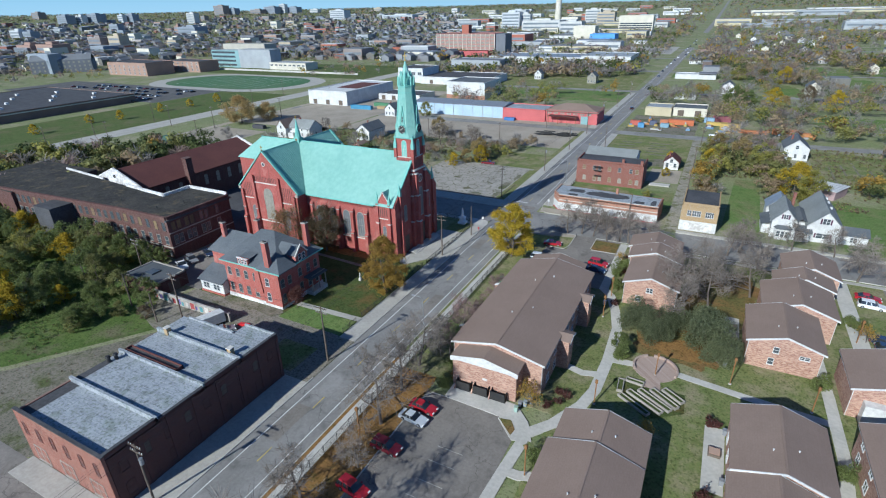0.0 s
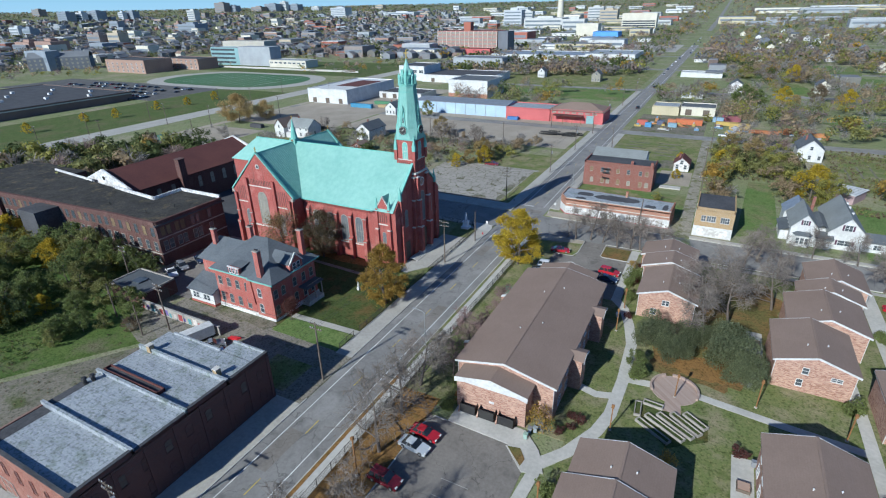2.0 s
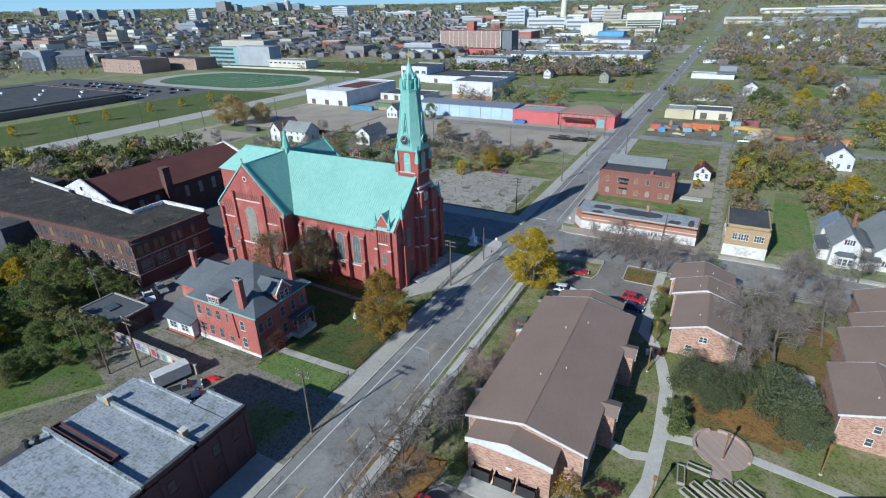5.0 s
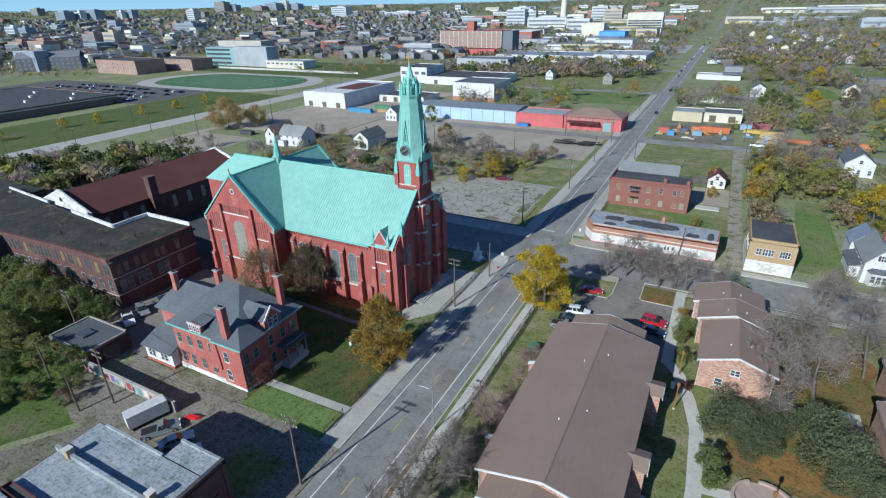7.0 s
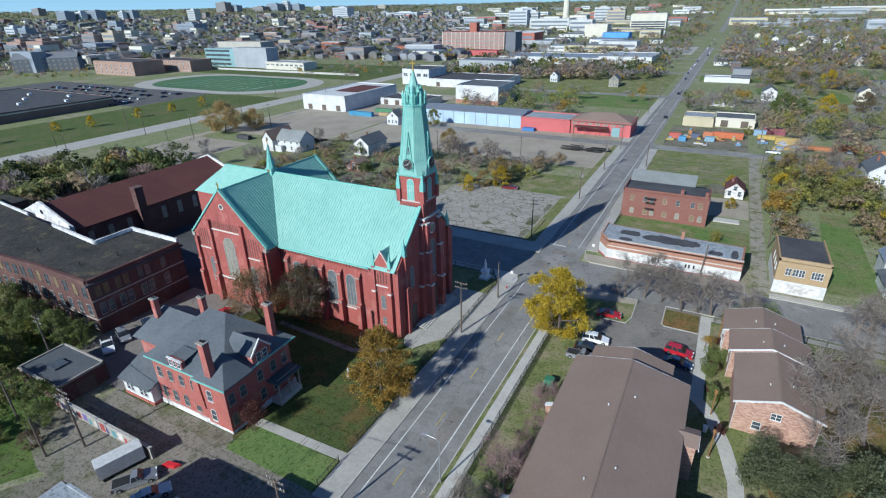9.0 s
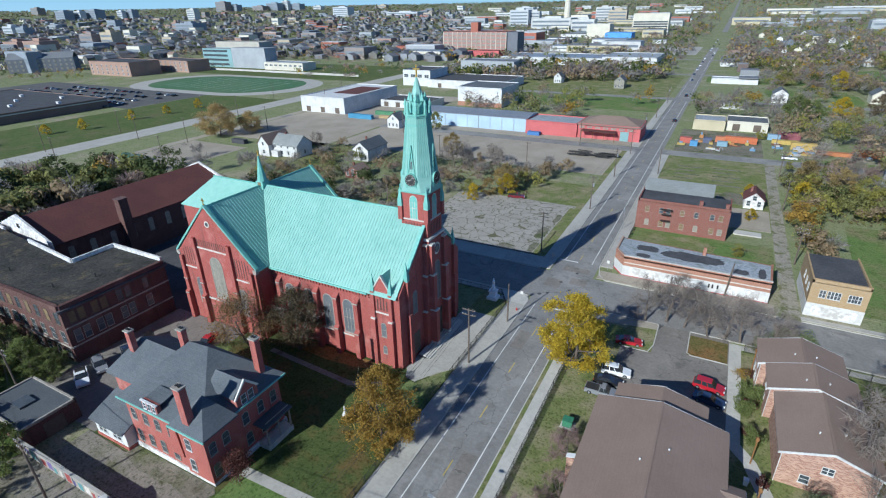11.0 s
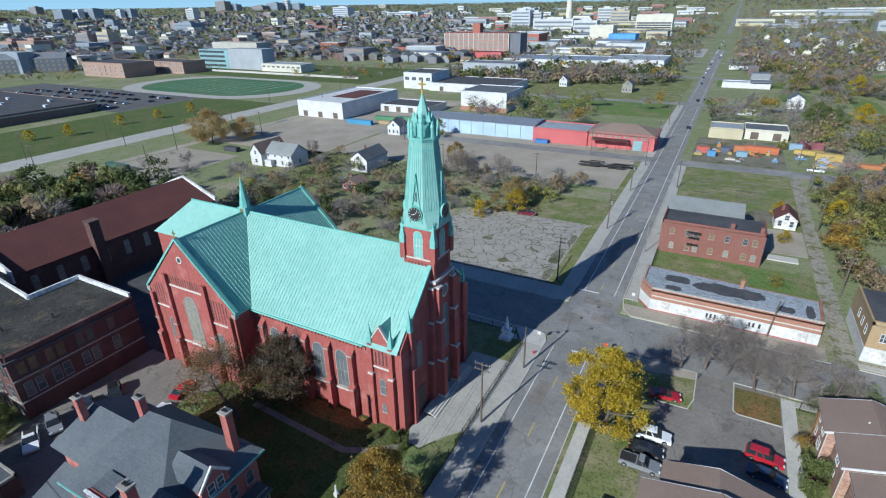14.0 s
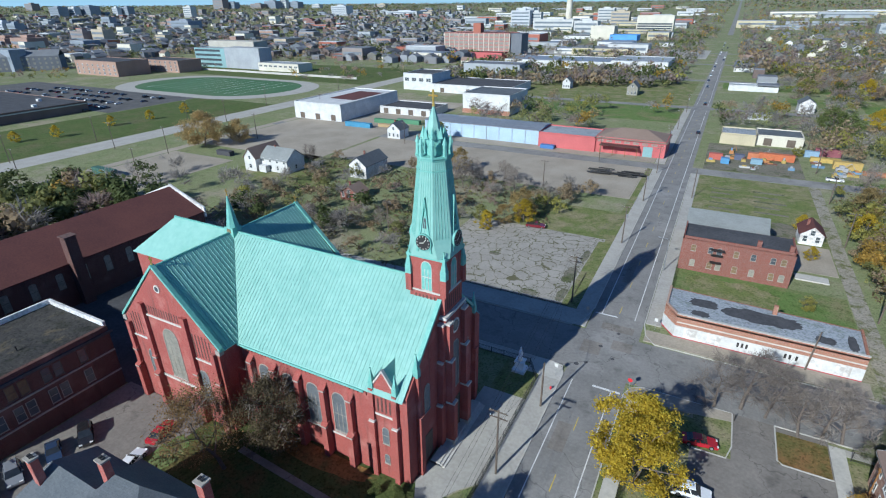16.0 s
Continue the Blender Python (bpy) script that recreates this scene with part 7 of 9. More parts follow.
for k in range(3):
    for i in range(12):
        c = _a + (_b - _a) * ((i + 0.5) / 12)
        part("window", G().box(-1.0, 1.0, -0.15, 0.0, 0, 2.2), M["leaded"], db, m=wall_pose(c.x, c.y, 2 + k * 4.2, math.degrees(math.atan2(_u.y, _u.x))))
b = shed("modern_school", -496, -450, 357, 374, 19, TEALP, GREYP, "modern pale teal and grey school building", "school", 0.3)
for k in range(4):
    part("window_band", G().box(-495, -456, 356.8, 356.95, 2 + k * 4.6, 4.2 + k * 4.6), M["glass"], b)
part("grey_hall", G().box(-449.9, -400, 357, 374, 0, 20.5), GREYP, b)
part("upper_hall", G().box(-500, -430, 380, 400, 0, 25), colour("buff_panel", (0.44, 0.41, 0.35)), b)
shed("modern_school", -398, -345, 352, 372, 7.4, CREAM, M["silver"], "low cream school wing", "school", 0.3, doors=0, wins=8)
bh = shed("big_hall", -440, -324, -140, 138, 5.8, colour("brown_hall_brick", (0.20, 0.14, 0.115)), M["black"], "wide flat-roofed brick hall with a pale band", "hall", 0.4)
part("pale_band", G().box(-323.9, -323.7, -140, 138, 4.6, 5.2), CREAM, bh, "pale band under the roof edge")
for i in range(26):
    part("roof_unit", G().box(-425 + (i * 37) % 95, -422.5 + (i * 37) % 95, -40 + i * 6.6, -38 + i * 6.6, 5.8, 7.2), M["white"], bh)
# landmarks on the skyline
lt = thing("smokestack", -450, 1700, 0, "tall pale industrial smokestack", "chimney")
part("shaft", G().cone(-450, 1700, 0, 92, 11, 8, 16), CREAM, lt)
wt = shed("office_slab", -164, -92, 1183, 1210, 36, CREAM, M["silver"], "broad cream office block", "office")
for k in range(5):
    part("window_band", G().box(-162, -94, 1182.6, 1183, 1.5 + k * 4.4, 4.2 + k * 4.4), M["glass"], wt)
shed("blue_works", -154, -112, 866, 900, 13, SKYB, SKYB, "bright blue painted works", "warehouse")
shed("silos", -200, -160, 930, 960, 24, CREAM, M["white"], "tall cream grain silo block", "silos")

rnd = random.Random(7)
PAL = [CREAM, RBRICK, GREYP, M["white"], TANW, GREYD, M["oldbrick"], colour("buff_stone", (0.45, 0.38, 0.28)), colour("pale_grey_stone", (0.52, 0.52, 0.50))]


# mid-grey, as haze over far windows is put into the colour
FARGLASS = mat("hazed_window_bands", (0.13, 0.155, 0.18), (0.19, 0.215, 0.24), 0.3, 0.3, 0.05, 0.0)


def tower(x, y, w, d, h, material, base, name="tower_block", label="distant city tower block"):
    """h is the height of its top over the datum, base that of the land."""
    t = thing(name, x, y, 0, label, "tower block", "distant tower blocks")
    part("wall", G().box(x - w / 2, x + w / 2, y - d / 2, y + d / 2, 0, h), material, t)
    part("plant_room", G().box(x - w / 5, x + w / 5, y - d / 5, y + d / 5, h, h + 4), material, t)
    n = max(2, int((h - base) / 7))
    step = (h - base - 1) / n
    for k in range(n):
        z = base + 1 + k * step
        part("window_band", G().box(x - w * 0.46, x + w * 0.46, y - d / 2 - 0.3, y - d / 2, z, z + step * 0.45), FARGLASS, t)
    return t


def bearing_place(deg, dist):
    a = radians(deg)
    return 32 - dist * math.sin(a), -60 + dist * math.cos(a)


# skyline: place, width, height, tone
# tower tones greyed and lifted, with distance haze mixed into the colour
TONE = dict(D=colour("hazed_slate_panel", (0.25, 0.28, 0.32)), B=colour("hazed_brown_stone", (0.27, 0.23, 0.21)), W=colour("pale_panel", (0.50, 0.52, 0.54)), T=PAL[7], G=PAL[8], R=colour("far_brown_brick", (0.33, 0.22, 0.175)))
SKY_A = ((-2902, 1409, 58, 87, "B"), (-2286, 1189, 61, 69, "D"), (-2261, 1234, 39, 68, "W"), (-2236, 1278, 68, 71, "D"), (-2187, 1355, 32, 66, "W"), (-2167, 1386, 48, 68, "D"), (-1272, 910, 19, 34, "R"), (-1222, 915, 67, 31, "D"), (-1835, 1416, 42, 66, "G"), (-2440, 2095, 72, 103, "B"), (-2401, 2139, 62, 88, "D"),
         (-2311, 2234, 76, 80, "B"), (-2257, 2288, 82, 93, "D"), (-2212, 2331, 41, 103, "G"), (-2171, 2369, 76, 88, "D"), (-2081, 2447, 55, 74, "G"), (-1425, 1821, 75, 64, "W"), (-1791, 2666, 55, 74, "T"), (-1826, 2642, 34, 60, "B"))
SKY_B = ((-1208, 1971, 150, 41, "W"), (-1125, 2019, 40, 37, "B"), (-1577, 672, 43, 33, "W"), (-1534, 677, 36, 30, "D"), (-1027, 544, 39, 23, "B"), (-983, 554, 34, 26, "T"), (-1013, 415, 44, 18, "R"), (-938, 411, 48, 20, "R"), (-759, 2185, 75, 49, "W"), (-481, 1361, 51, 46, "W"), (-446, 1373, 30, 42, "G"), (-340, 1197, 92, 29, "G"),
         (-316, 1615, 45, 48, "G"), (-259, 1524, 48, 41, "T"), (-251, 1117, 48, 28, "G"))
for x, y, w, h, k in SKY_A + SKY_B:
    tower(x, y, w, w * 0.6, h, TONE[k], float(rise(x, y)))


def far_block(x, y, w, d, h, wall, roof):
    z = float(rise(x, y))
    t = thing("low_building", x, y, 0, "distant low flat-roofed building", "building", "distant low buildings")
    part("wall", G().box(x - w / 2, x + w / 2, y - d / 2, y + d / 2, 0, z + h), wall, t)
    part("roof", G().box(x - w / 2 + 0.4, x + w / 2 - 0.4, y - d / 2 + 0.4, y + d / 2 - 0.4, z + h, z + h + 0.5), roof, t)
    if h > 5:
        part("window_band", G().box(x - w * 0.45, x + w * 0.45, y - d / 2 - 0.15, y - d / 2, z + h * 0.45, z + h * 0.7), FARGLASS, t)


WESTPAL = [RBRICK, GREYD, M["oldbrick"], GREYP, PAL[7], TONE["B"], TONE["D"], TONE["R"], CREAM]
n_made = 0
while n_made < 280:
    deg = rnd.uniform(-6, 69)
    dist = 430 + 2400 * rnd.random() ** 1.5
    x, y = bearing_place(deg, dist)
    if -245 < x < 40 and y < 640 or (x > -640 and y < 470 and deg > 24) or -5 < x < 35:
        continue
    if deg < 12 and x > 20:
        continue
    big = rnd.random()
    k = dist / 700
    w, d, h = (rnd.uniform(22, 75), rnd.uniform(18, 50), rnd.choice((5, 6, 7, 8, 10, 12))) if deg < 26 else (rnd.uniform(14, 44), rnd.uniform(12, 30), rnd.choice((5, 6, 8, 9, 11, 13)))
    if -30 - w / 2 < x < 45 + w / 2:
        continue
    far_block(x, y, w, d, h * (1.6 if rnd.random() < 0.12 else 1), rnd.choice((CREAM, M["white"], GREYP, PAL[8], M["white"], TANW, RBRICK) if deg < 26 else WESTPAL), rnd.choice((FLATROOF, M["silver"], M["steel"], M["white"], FLATROOF)))
    n_made += 1

# long low roofs on the eastern skyline
for i in range(22):
    x, y = bearing_place(rnd.uniform(-26, -1), rnd.uniform(1300, 2700))
    if x > 60:
        far_block(x, y, rnd.uniform(50, 190), rnd.uniform(20, 50), rnd.choice((8, 10, 12, 15)), rnd.choice((CREAM, M["white"], GREYP, TANW, PAL[8])), rnd.choice((FLATROOF, M["steel"], M["white"])))

# small houses, built once in four kinds and repeated
def small_house(x, y, w, d, wall, roof):
    t = thing("small_house", x, y, 0, "distant small gabled house", "house", "distant small houses")
    part("wall", gable_walls(G(), x - w / 2, x + w / 2, y - d / 2, y + d / 2, 5.2, 8.0, "y"), wall, t)
    part("roof", gable(G(), x - w / 2, x + w / 2, y - d / 2, y + d / 2, 5.3, 8.2, "y", 0.4), roof, t)
    for dx in (-w / 4, w / 4):
        part("window", G().box(x + dx - 0.5, x + dx + 0.5, y - d / 2 - 0.06, y - d / 2, 1.2, 2.7), M["glass"], t)
    return t


protos = [small_house(*a) for a in ((-650, 520, 8, 12, M["chalk"], M["grey_sh"]), (-640, 560, 9, 13, M["oldbrick"], M["shingle"]), (-690, 600, 8, 11, CREAM, M["shingle"]), (120, 330, 8, 11, CREAM, M["grey_sh"]))]
for i in range(104):
    if i < 98:
        deg, dist = rnd.uniform(24, 69), rnd.uniform(560, 2300)
    else:
        deg, dist = rnd.uniform(-12, 3), rnd.uniform(520, 1500)
    x, y = bearing_place(deg, dist)
    if -5 < x < 30 or (x > -620 and y < 470 and deg > 24):
        continue
    copy_thing(protos[i % 4], pose(x, y, float(rise(x, y)), 0, 0, rnd.choice((0, 90, 180, 270))))
for x, y, k in ((69, 316, 0), (90, 702, 0), (104, 688, 3), (144, 680, 0), (150, 556, 0), (128, 620, 2), (176, 470, 3), (210, 560, 0), (120, 760, 2), (165, 820, 0), (230, 700, 3), (96, 900, 0), (190, 940, 2), (260, 860, 0), (75, 1010, 3), (140, 1080, 0), (280, 1050, 2)):
    copy_thing(protos[k], pose(x, y, 0))
# depot clutter: containers, trucks, pipes
DEPOT = ((49, 191, 12.5, 2.6, (0.62, 0.16, 0.05)), (41, 190, 4, 2.4, (0.6, 0.2, 0.08)), (27.5, 183, 5, 2.4, (0.55, 0.12, 0.08)), (31, 178, 3.0, 2.2, (0.1, 0.32, 0.58)), (42, 182, 4, 2, (0.25, 0.4, 0.5)), (36, 186, 3.5, 2.2, (0.1, 0.12, 0.2)),
                      (66, 196, 10, 1.6, (0.6, 0.42, 0.1)), (72, 188, 9, 2.8, (0.55, 0.38, 0.1)), (82, 182, 12, 1.4, (0.55, 0.2, 0.07)), (95, 184, 10, 2.6, (0.6, 0.22, 0.07)), (68, 207, 9, 3, (0.3, 0.08, 0.1)), (62, 203, 5, 2.4, (0.3, 0.45, 0.6)), (103, 178, 8, 2.6, (0.62, 0.25, 0.08)))
WESTYARD = ((-142, 172, 16, 2.4, (0.06, 0.3, 0.5)), (-134, 186, 14, 2.2, (0.08, 0.26, 0.12)), (-122, 190, 14, 2.2, (0.09, 0.28, 0.14)), (-128, 178, 10, 1.6, (0.5, 0.36, 0.18)), (-177, 58, 12, 3, (0.04, 0.14, 0.1)), (-160, 100, 8, 2, (0.05, 0.05, 0.06)), (-39, 171, 6, 1.6, (0.06, 0.2, 0.5)))
for x, y, w, h, c in DEPOT + WESTYARD:
    m_ = colour("container_paint", tuple(0.75 * v + 0.03 for v in c), 0.7)
    t_ = thing("container", x, y, 0, "painted steel container in a work yard", "container", "yard containers")
    part("box", G().box(x - w / 2, x + w / 2, y - 1.25, y + 1.25, 0.02, h), m_, t_)
    for i in range(int(w / 2.4)):
        part("rib", G().box(x - w / 2 + 0.5 + i * 2.4, x - w / 2 + 0.8 + i * 2.4, y - 1.31, y - 1.25, 0.2, h - 0.1), m_, t_)
scrap = [colour("scrap_paint", c, 0.8) for c in ((0.42, 0.20, 0.08), (0.40, 0.30, 0.10), (0.16, 0.26, 0.38), (0.34, 0.34, 0.35), (0.16, 0.08, 0.06), (0.5, 0.5, 0.48))]
for i in range(34):
    x, y = (rnd.uniform(26, 56), rnd.uniform(170, 200)) if i < 14 else (rnd.uniform(62, 112), rnd.uniform(172, 200))
    w, d, h = rnd.uniform(1.2, 4.5), rnd.uniform(1.0, 2.2), rnd.uniform(0.6, 2.4)
    t_ = thing("scrap_machine", x, y, 0, "worn painted machine part in the littered depot yard", "machine", "depot scrap")
    part("body", G().box(x - w / 2, x + w / 2, y - d / 2, y + d / 2, 0.03, h * 0.6), scrap[i % 6], t_)
    part("cab", G().box(x - w / 4, x + w / 6, y - d / 3, y + d / 3, h * 0.6, h), scrap[(i + 1 + i // 6) % 6], t_)
    if i % 3 == 0:
        part("boom", G().tube([(x + w / 6, y, h * 0.7), (x + w * 0.7, y + 0.5, h * 1.5), (x + w * 1.1, y + 0.6, h * 0.5)], 0.14, 6), scrap[i % 6], t_)
pile = thing("pipe_stack", -7, 144, 0, "heap of dark pipes on the gravel yard", "pipes")
for i in range(26):
    x, y, z = rnd.uniform(-15, 1), rnd.uniform(141, 147), 0.3 + 0.4 * (i % 3)
    part("pipe", G().tube([(x, y, z), (x + rnd.uniform(5, 8), y + rnd.uniform(-0.6, 0.6), z)], 0.25, 6), M["iron"], pile)

# the close-packed roofs of the far districts, too many to count
def district(name, n, lo, hi, near, far, walls, roofs, seed, label):
    r = random.Random(seed)
    g = G()
    for _ in range(n):
        deg, dist = r.uniform(lo, hi), near + (far - near) * r.random() ** 1.3
        x, y = bearing_place(deg, dist)
        if (-250 < x < 45 and y < 700) or (x > -640 and y < 470 and deg > 24) or -8 < x < 36:
            continue
        w, d, h = r.uniform(7, 14), r.uniform(9, 16), r.uniform(4.5, 8) + float(rise(x, y))
        g.use(r.choice(walls))
        if r.random() < 0.6:
            gable_walls(g, x - w / 2, x + w / 2, y - d / 2, y + d / 2, h, h + 2.6, "y")
            g.use(r.choice(roofs))
            gable(g, x - w / 2, x + w / 2, y - d / 2, y + d / 2, h + 0.05, h + 2.8, "y", 0.3, 0.2)
        else:
            g.box(x - w / 2, x + w / 2, y - d / 2, y + d / 2, 0, h)
            g.use(r.choice(roofs))
            g.box(x - w / 2 + 0.3, x + w / 2 - 0.3, y - d / 2 + 0.3, y + d / 2 - 0.3, h, h + 0.3)
    return tagged(new(name, g.mesh(name)), label, "houses", kind="stuff")


# wall and roof greys lean blue, carrying the distance haze in their colour
DULL = [colour("hazed_siding", c) for c in ((0.19, 0.19, 0.20), (0.15, 0.165, 0.19), (0.15, 0.115, 0.105), (0.26, 0.27, 0.29), (0.16, 0.155, 0.14))]
ROOFS = [colour("far_roofing", c) for c in ((0.13, 0.14, 0.16), (0.17, 0.175, 0.19), (0.145, 0.13, 0.12), (0.22, 0.23, 0.25))]
district("far_houses", 1750, 25, 72, 620, 2800, DULL, ROOFS, 77, "close-packed far houses and low blocks")
district("far_houses", 40, -22, 2, 420, 2200, DULL, ROOFS, 78, "scattered far houses among the woods")


# ---- plants ----
def leafmat(name, c, spread=0.28):
    m = mat(name, c, tuple(v * 0.7 for v in c), 0.7, 1.0, 0.3, 0.0, island=spread, per_object=0.12, spec=0.15)
    t, L = m.node_tree, m.node_tree.links
    p = t.nodes["Principled BSDF"]
    thin, mix = t.nodes.new("ShaderNodeBsdfTranslucent"), t.nodes.new("ShaderNodeMixShader")
    mix.inputs[0].default_value = 0.5
    L.new(p.inputs["Base Color"].links[0].from_socket, thin.inputs["Color"])
    L.new(p.outputs[0], mix.inputs[1]), L.new(thin.outputs[0], mix.inputs[2])
    L.new(mix.outputs[0], t.nodes["Material Output"].inputs["Surface"])
    return m


LEAF = dict(yellow=leafmat("yellow_leaves", (0.56, 0.42, 0.05)), gold=leafmat("golden_brown_leaves", (0.47, 0.31, 0.075)), olive=leafmat("olive_leaves", (0.30, 0.30, 0.115)),
            green=leafmat("green_leaves", (0.21, 0.25, 0.09)), dark=leafmat("juniper_leaves", (0.195, 0.22, 0.12)), lime=leafmat("yellow_green_leaves", (0.34, 0.32, 0.09)),
            rust=leafmat("rust_leaves", (0.32, 0.215, 0.10)), brown=leafmat("brown_shrub", (0.25, 0.19, 0.125)), tan=leafmat("tan_gold_leaves", (0.41, 0.31, 0.14)), olivedark=leafmat("dark_bronze_leaves", (0.19, 0.15, 0.09)), maroon=leafmat("maroon_leaves", (0.16, 0.07, 0.06)))


def quads(rng, centres, sizes, flat=0.0):
    """Small quads of random tilt at the given places: vertices, faces."""
    n = len(centres)
    a = rng.normal(size=(n, 3))
    a[:, 2] *= 1 - flat
    a /= np.linalg.norm(a, axis=1)[:, None]
    b = np.cross(a, rng.normal(size=(n, 3)))
    b /= np.linalg.norm(b, axis=1)[:, None] + 1e-9
    a, b = a * sizes[:, None], b * sizes[:, None] * rng.uniform(0.55, 1.0, n)[:, None]
    v = np.stack([centres - a - b * 0.4, centres + b * 0.9 - a * 0.1, centres + a + b * 0.3, centres - b * 0.9 + a * 0.15], 1).reshape(-1, 3)
    return v


def soup_mesh(name, v, material):
    n = len(v) // 4
    me = bpy.data.meshes.new(name)
    me.vertices.add(len(v)), me.loops.add(len(v)), me.polygons.add(n)
    me.vertices.foreach_set("co", np.ascontiguousarray(v, np.float32).ravel())
    me.loops.foreach_set("vertex_index", np.arange(len(v), dtype=np.int32))
    me.polygons.foreach_set("loop_start", np.arange(0, len(v), 4, dtype=np.int32))
    me.materials.append(material)
    me.update(calc_edges=True)
    return me


def limbs(rng, h, spread, levels, trunk_r, first=0.28, up=0.55, kids=(5, 4, 4)):
    """A branching skeleton: tapered tubes for the limbs, ends and twig lines."""
    g, tips, thin = G(), [], []

    def grow(p, d, length, r, level):
        steps, pts, rad = 4, [p], [r]
        for i in range(steps):
            d = (d + Vector(rng.normal(size=3)) * (0.10 + 0.05 * level) + Vector((0, 0, 0.07))).normalized()
            p = p + d * length / steps
            pts.append(p), rad.append(r * (1 - 0.75 * (i + 1) / steps))
        if level < levels:
            g.tube([tuple(q) for q in pts], rad, 6 if level == 0 else 4)
        else:
            thin.append((pts[0], pts[-1]))
            tips.append(pts[-1])
            return
        n = kids[min(level, len(kids) - 1)]
        for k in range(n + (2 if level == 0 else 0)):
            f = (first if level == 0 else 0.3) + (1 - (first if level == 0 else 0.3)) * (k + rng.uniform(0.2, 0.9)) / (n + 1)
            f = min(f, 0.98)
            i = int(f * steps)
            q = pts[i].lerp(pts[min(i + 1, steps)], f * steps - i)
            turn = rng.uniform(0, 2 * math.pi)
            side = d.orthogonal().normalized()
            side.rotate(Matrix.Rotation(turn, 3, d))
            nd = (d * up + side * (1.0 - 0.25 * f) * spread).normalized()
            grow(q, nd, length * rng.uniform(0.48, 0.68) * (1.15 - 0.45 * f), max(r * (1 - 0.7 * f) * 0.55, 0.015), level + 1)

    grow(Vector((0, 0, -0.1)), Vector((0, 0, 1)), h * 0.72, trunk_r, 0)
    return g, tips, thin


def twig_quads(rng, thin, width, per=4):
    out = []
    for a, b in thin:
        a, b = np.array(a), np.array(b)
        L = np.linalg.norm(b - a)
        for k in range(per):
            s = a + (b - a) * rng.uniform(0, 0.6)
            e = s + (b - a) * rng.uniform(0.4, 0.8) + rng.normal(size=3) * L * 0.5
            w = np.cross(e - s, rng.normal(size=3))
            w *= width / (np.linalg.norm(w) + 1e-9)
            out += [s - w, s + w, e + w * 0.5, e - w * 0.5]
    return np.array(out)


def make_tree(kind, h, spread, seed, leaf=None, leaves=0, size=0.2, cluster=0.9, label="", category="tree", levels=3, trunk_r=None, first=0.28, twigs=None, per=4, twig_w=0.02, name="tree", hang=0.0, kids=(5, 4, 4)):
    rng = np.random.default_rng(seed)
    t = thing(name, 0, 0, 0, label, category)
    g, tips, thin = limbs(rng, h, spread, levels, trunk_r or h * 0.024, first, kids=kids)
    part("trunk", g, M["bark"], t, "grey-brown trunk and limbs")
    if leaves:
        pts = np.array(tips)
        pts = pts[rng.permutation(len(pts))[:max(24, int(len(pts) * 0.6))]]
        c = pts[rng.integers(0, len(pts), leaves)] + rng.normal(size=(leaves, 3)) * cluster
        c[:, 2] = np.maximum(c[:, 2], 0.4)
        part("crown", soup_mesh("crown", quads(rng, c, size * rng.uniform(0.6, 1.3, leaves)), leaf), None, t)
    if twigs:
        tagged(part("twig", soup_mesh("twig", twig_quads(rng, thin, twig_w, per), twigs), None, t), kind="stuff")
    return t


def make_bush(h, r, seed, leaf, leaves=700, size=0.2, label="", name="bush", category="shrub"):
    """A many-stemmed shrub with an uneven outline."""
    rng = np.random.default_rng(seed)
    t = thing(name, 0, 0, 0, label, category)
    g, lobes = G(), []
    for i in range(14):
        a, q = rng.uniform(0, 6.28), r * rng.uniform(0.1, 0.8)
        top = Vector((q * math.cos(a), q * math.sin(a), h * rng.uniform(0.25, 0.9)))
        g.tube([(0.15 * math.cos(a), 0.15 * math.sin(a), -0.05), tuple(top * 0.6), tuple(top)], [0.07, 0.045, 0.015], 4)
        lobes.append(top)
    part("stems", g, M["bark"], t)
    c = np.array(lobes)[rng.integers(0, len(lobes), leaves)]
    d = rng.normal(size=(leaves, 3))
    d /= np.linalg.norm(d, axis=1)[:, None]
    c = c + d * (r * 0.42 * rng.uniform(0.35, 1.08, leaves) ** 0.6)[:, None]
    c[:, 2] = np.maximum(c[:, 2] - h * 0.06, 0.12)
    part("foliage", soup_mesh("foliage", quads(rng, c, size * rng.uniform(0.6, 1.3, leaves)), leaf), None, t)
    return t


def put(proto, x, y, s=1.0, turn=None, first=[0]):
    """Another copy of a plant, turned and scaled."""
    first[0] += 1
    turn = turn if turn is not None else (first[0] * 137.5) % 360
    return copy_thing(proto, pose(x, y, 0.05, 0, 0, turn) @ Matrix.Diagonal((s, s, s * (0.9 + 0.2 * ((first[0] * 7) % 10) / 10), 1)))


def move(proto, x, y):
    proto.matrix_basis = pose(x, y, 0.05)
    return proto


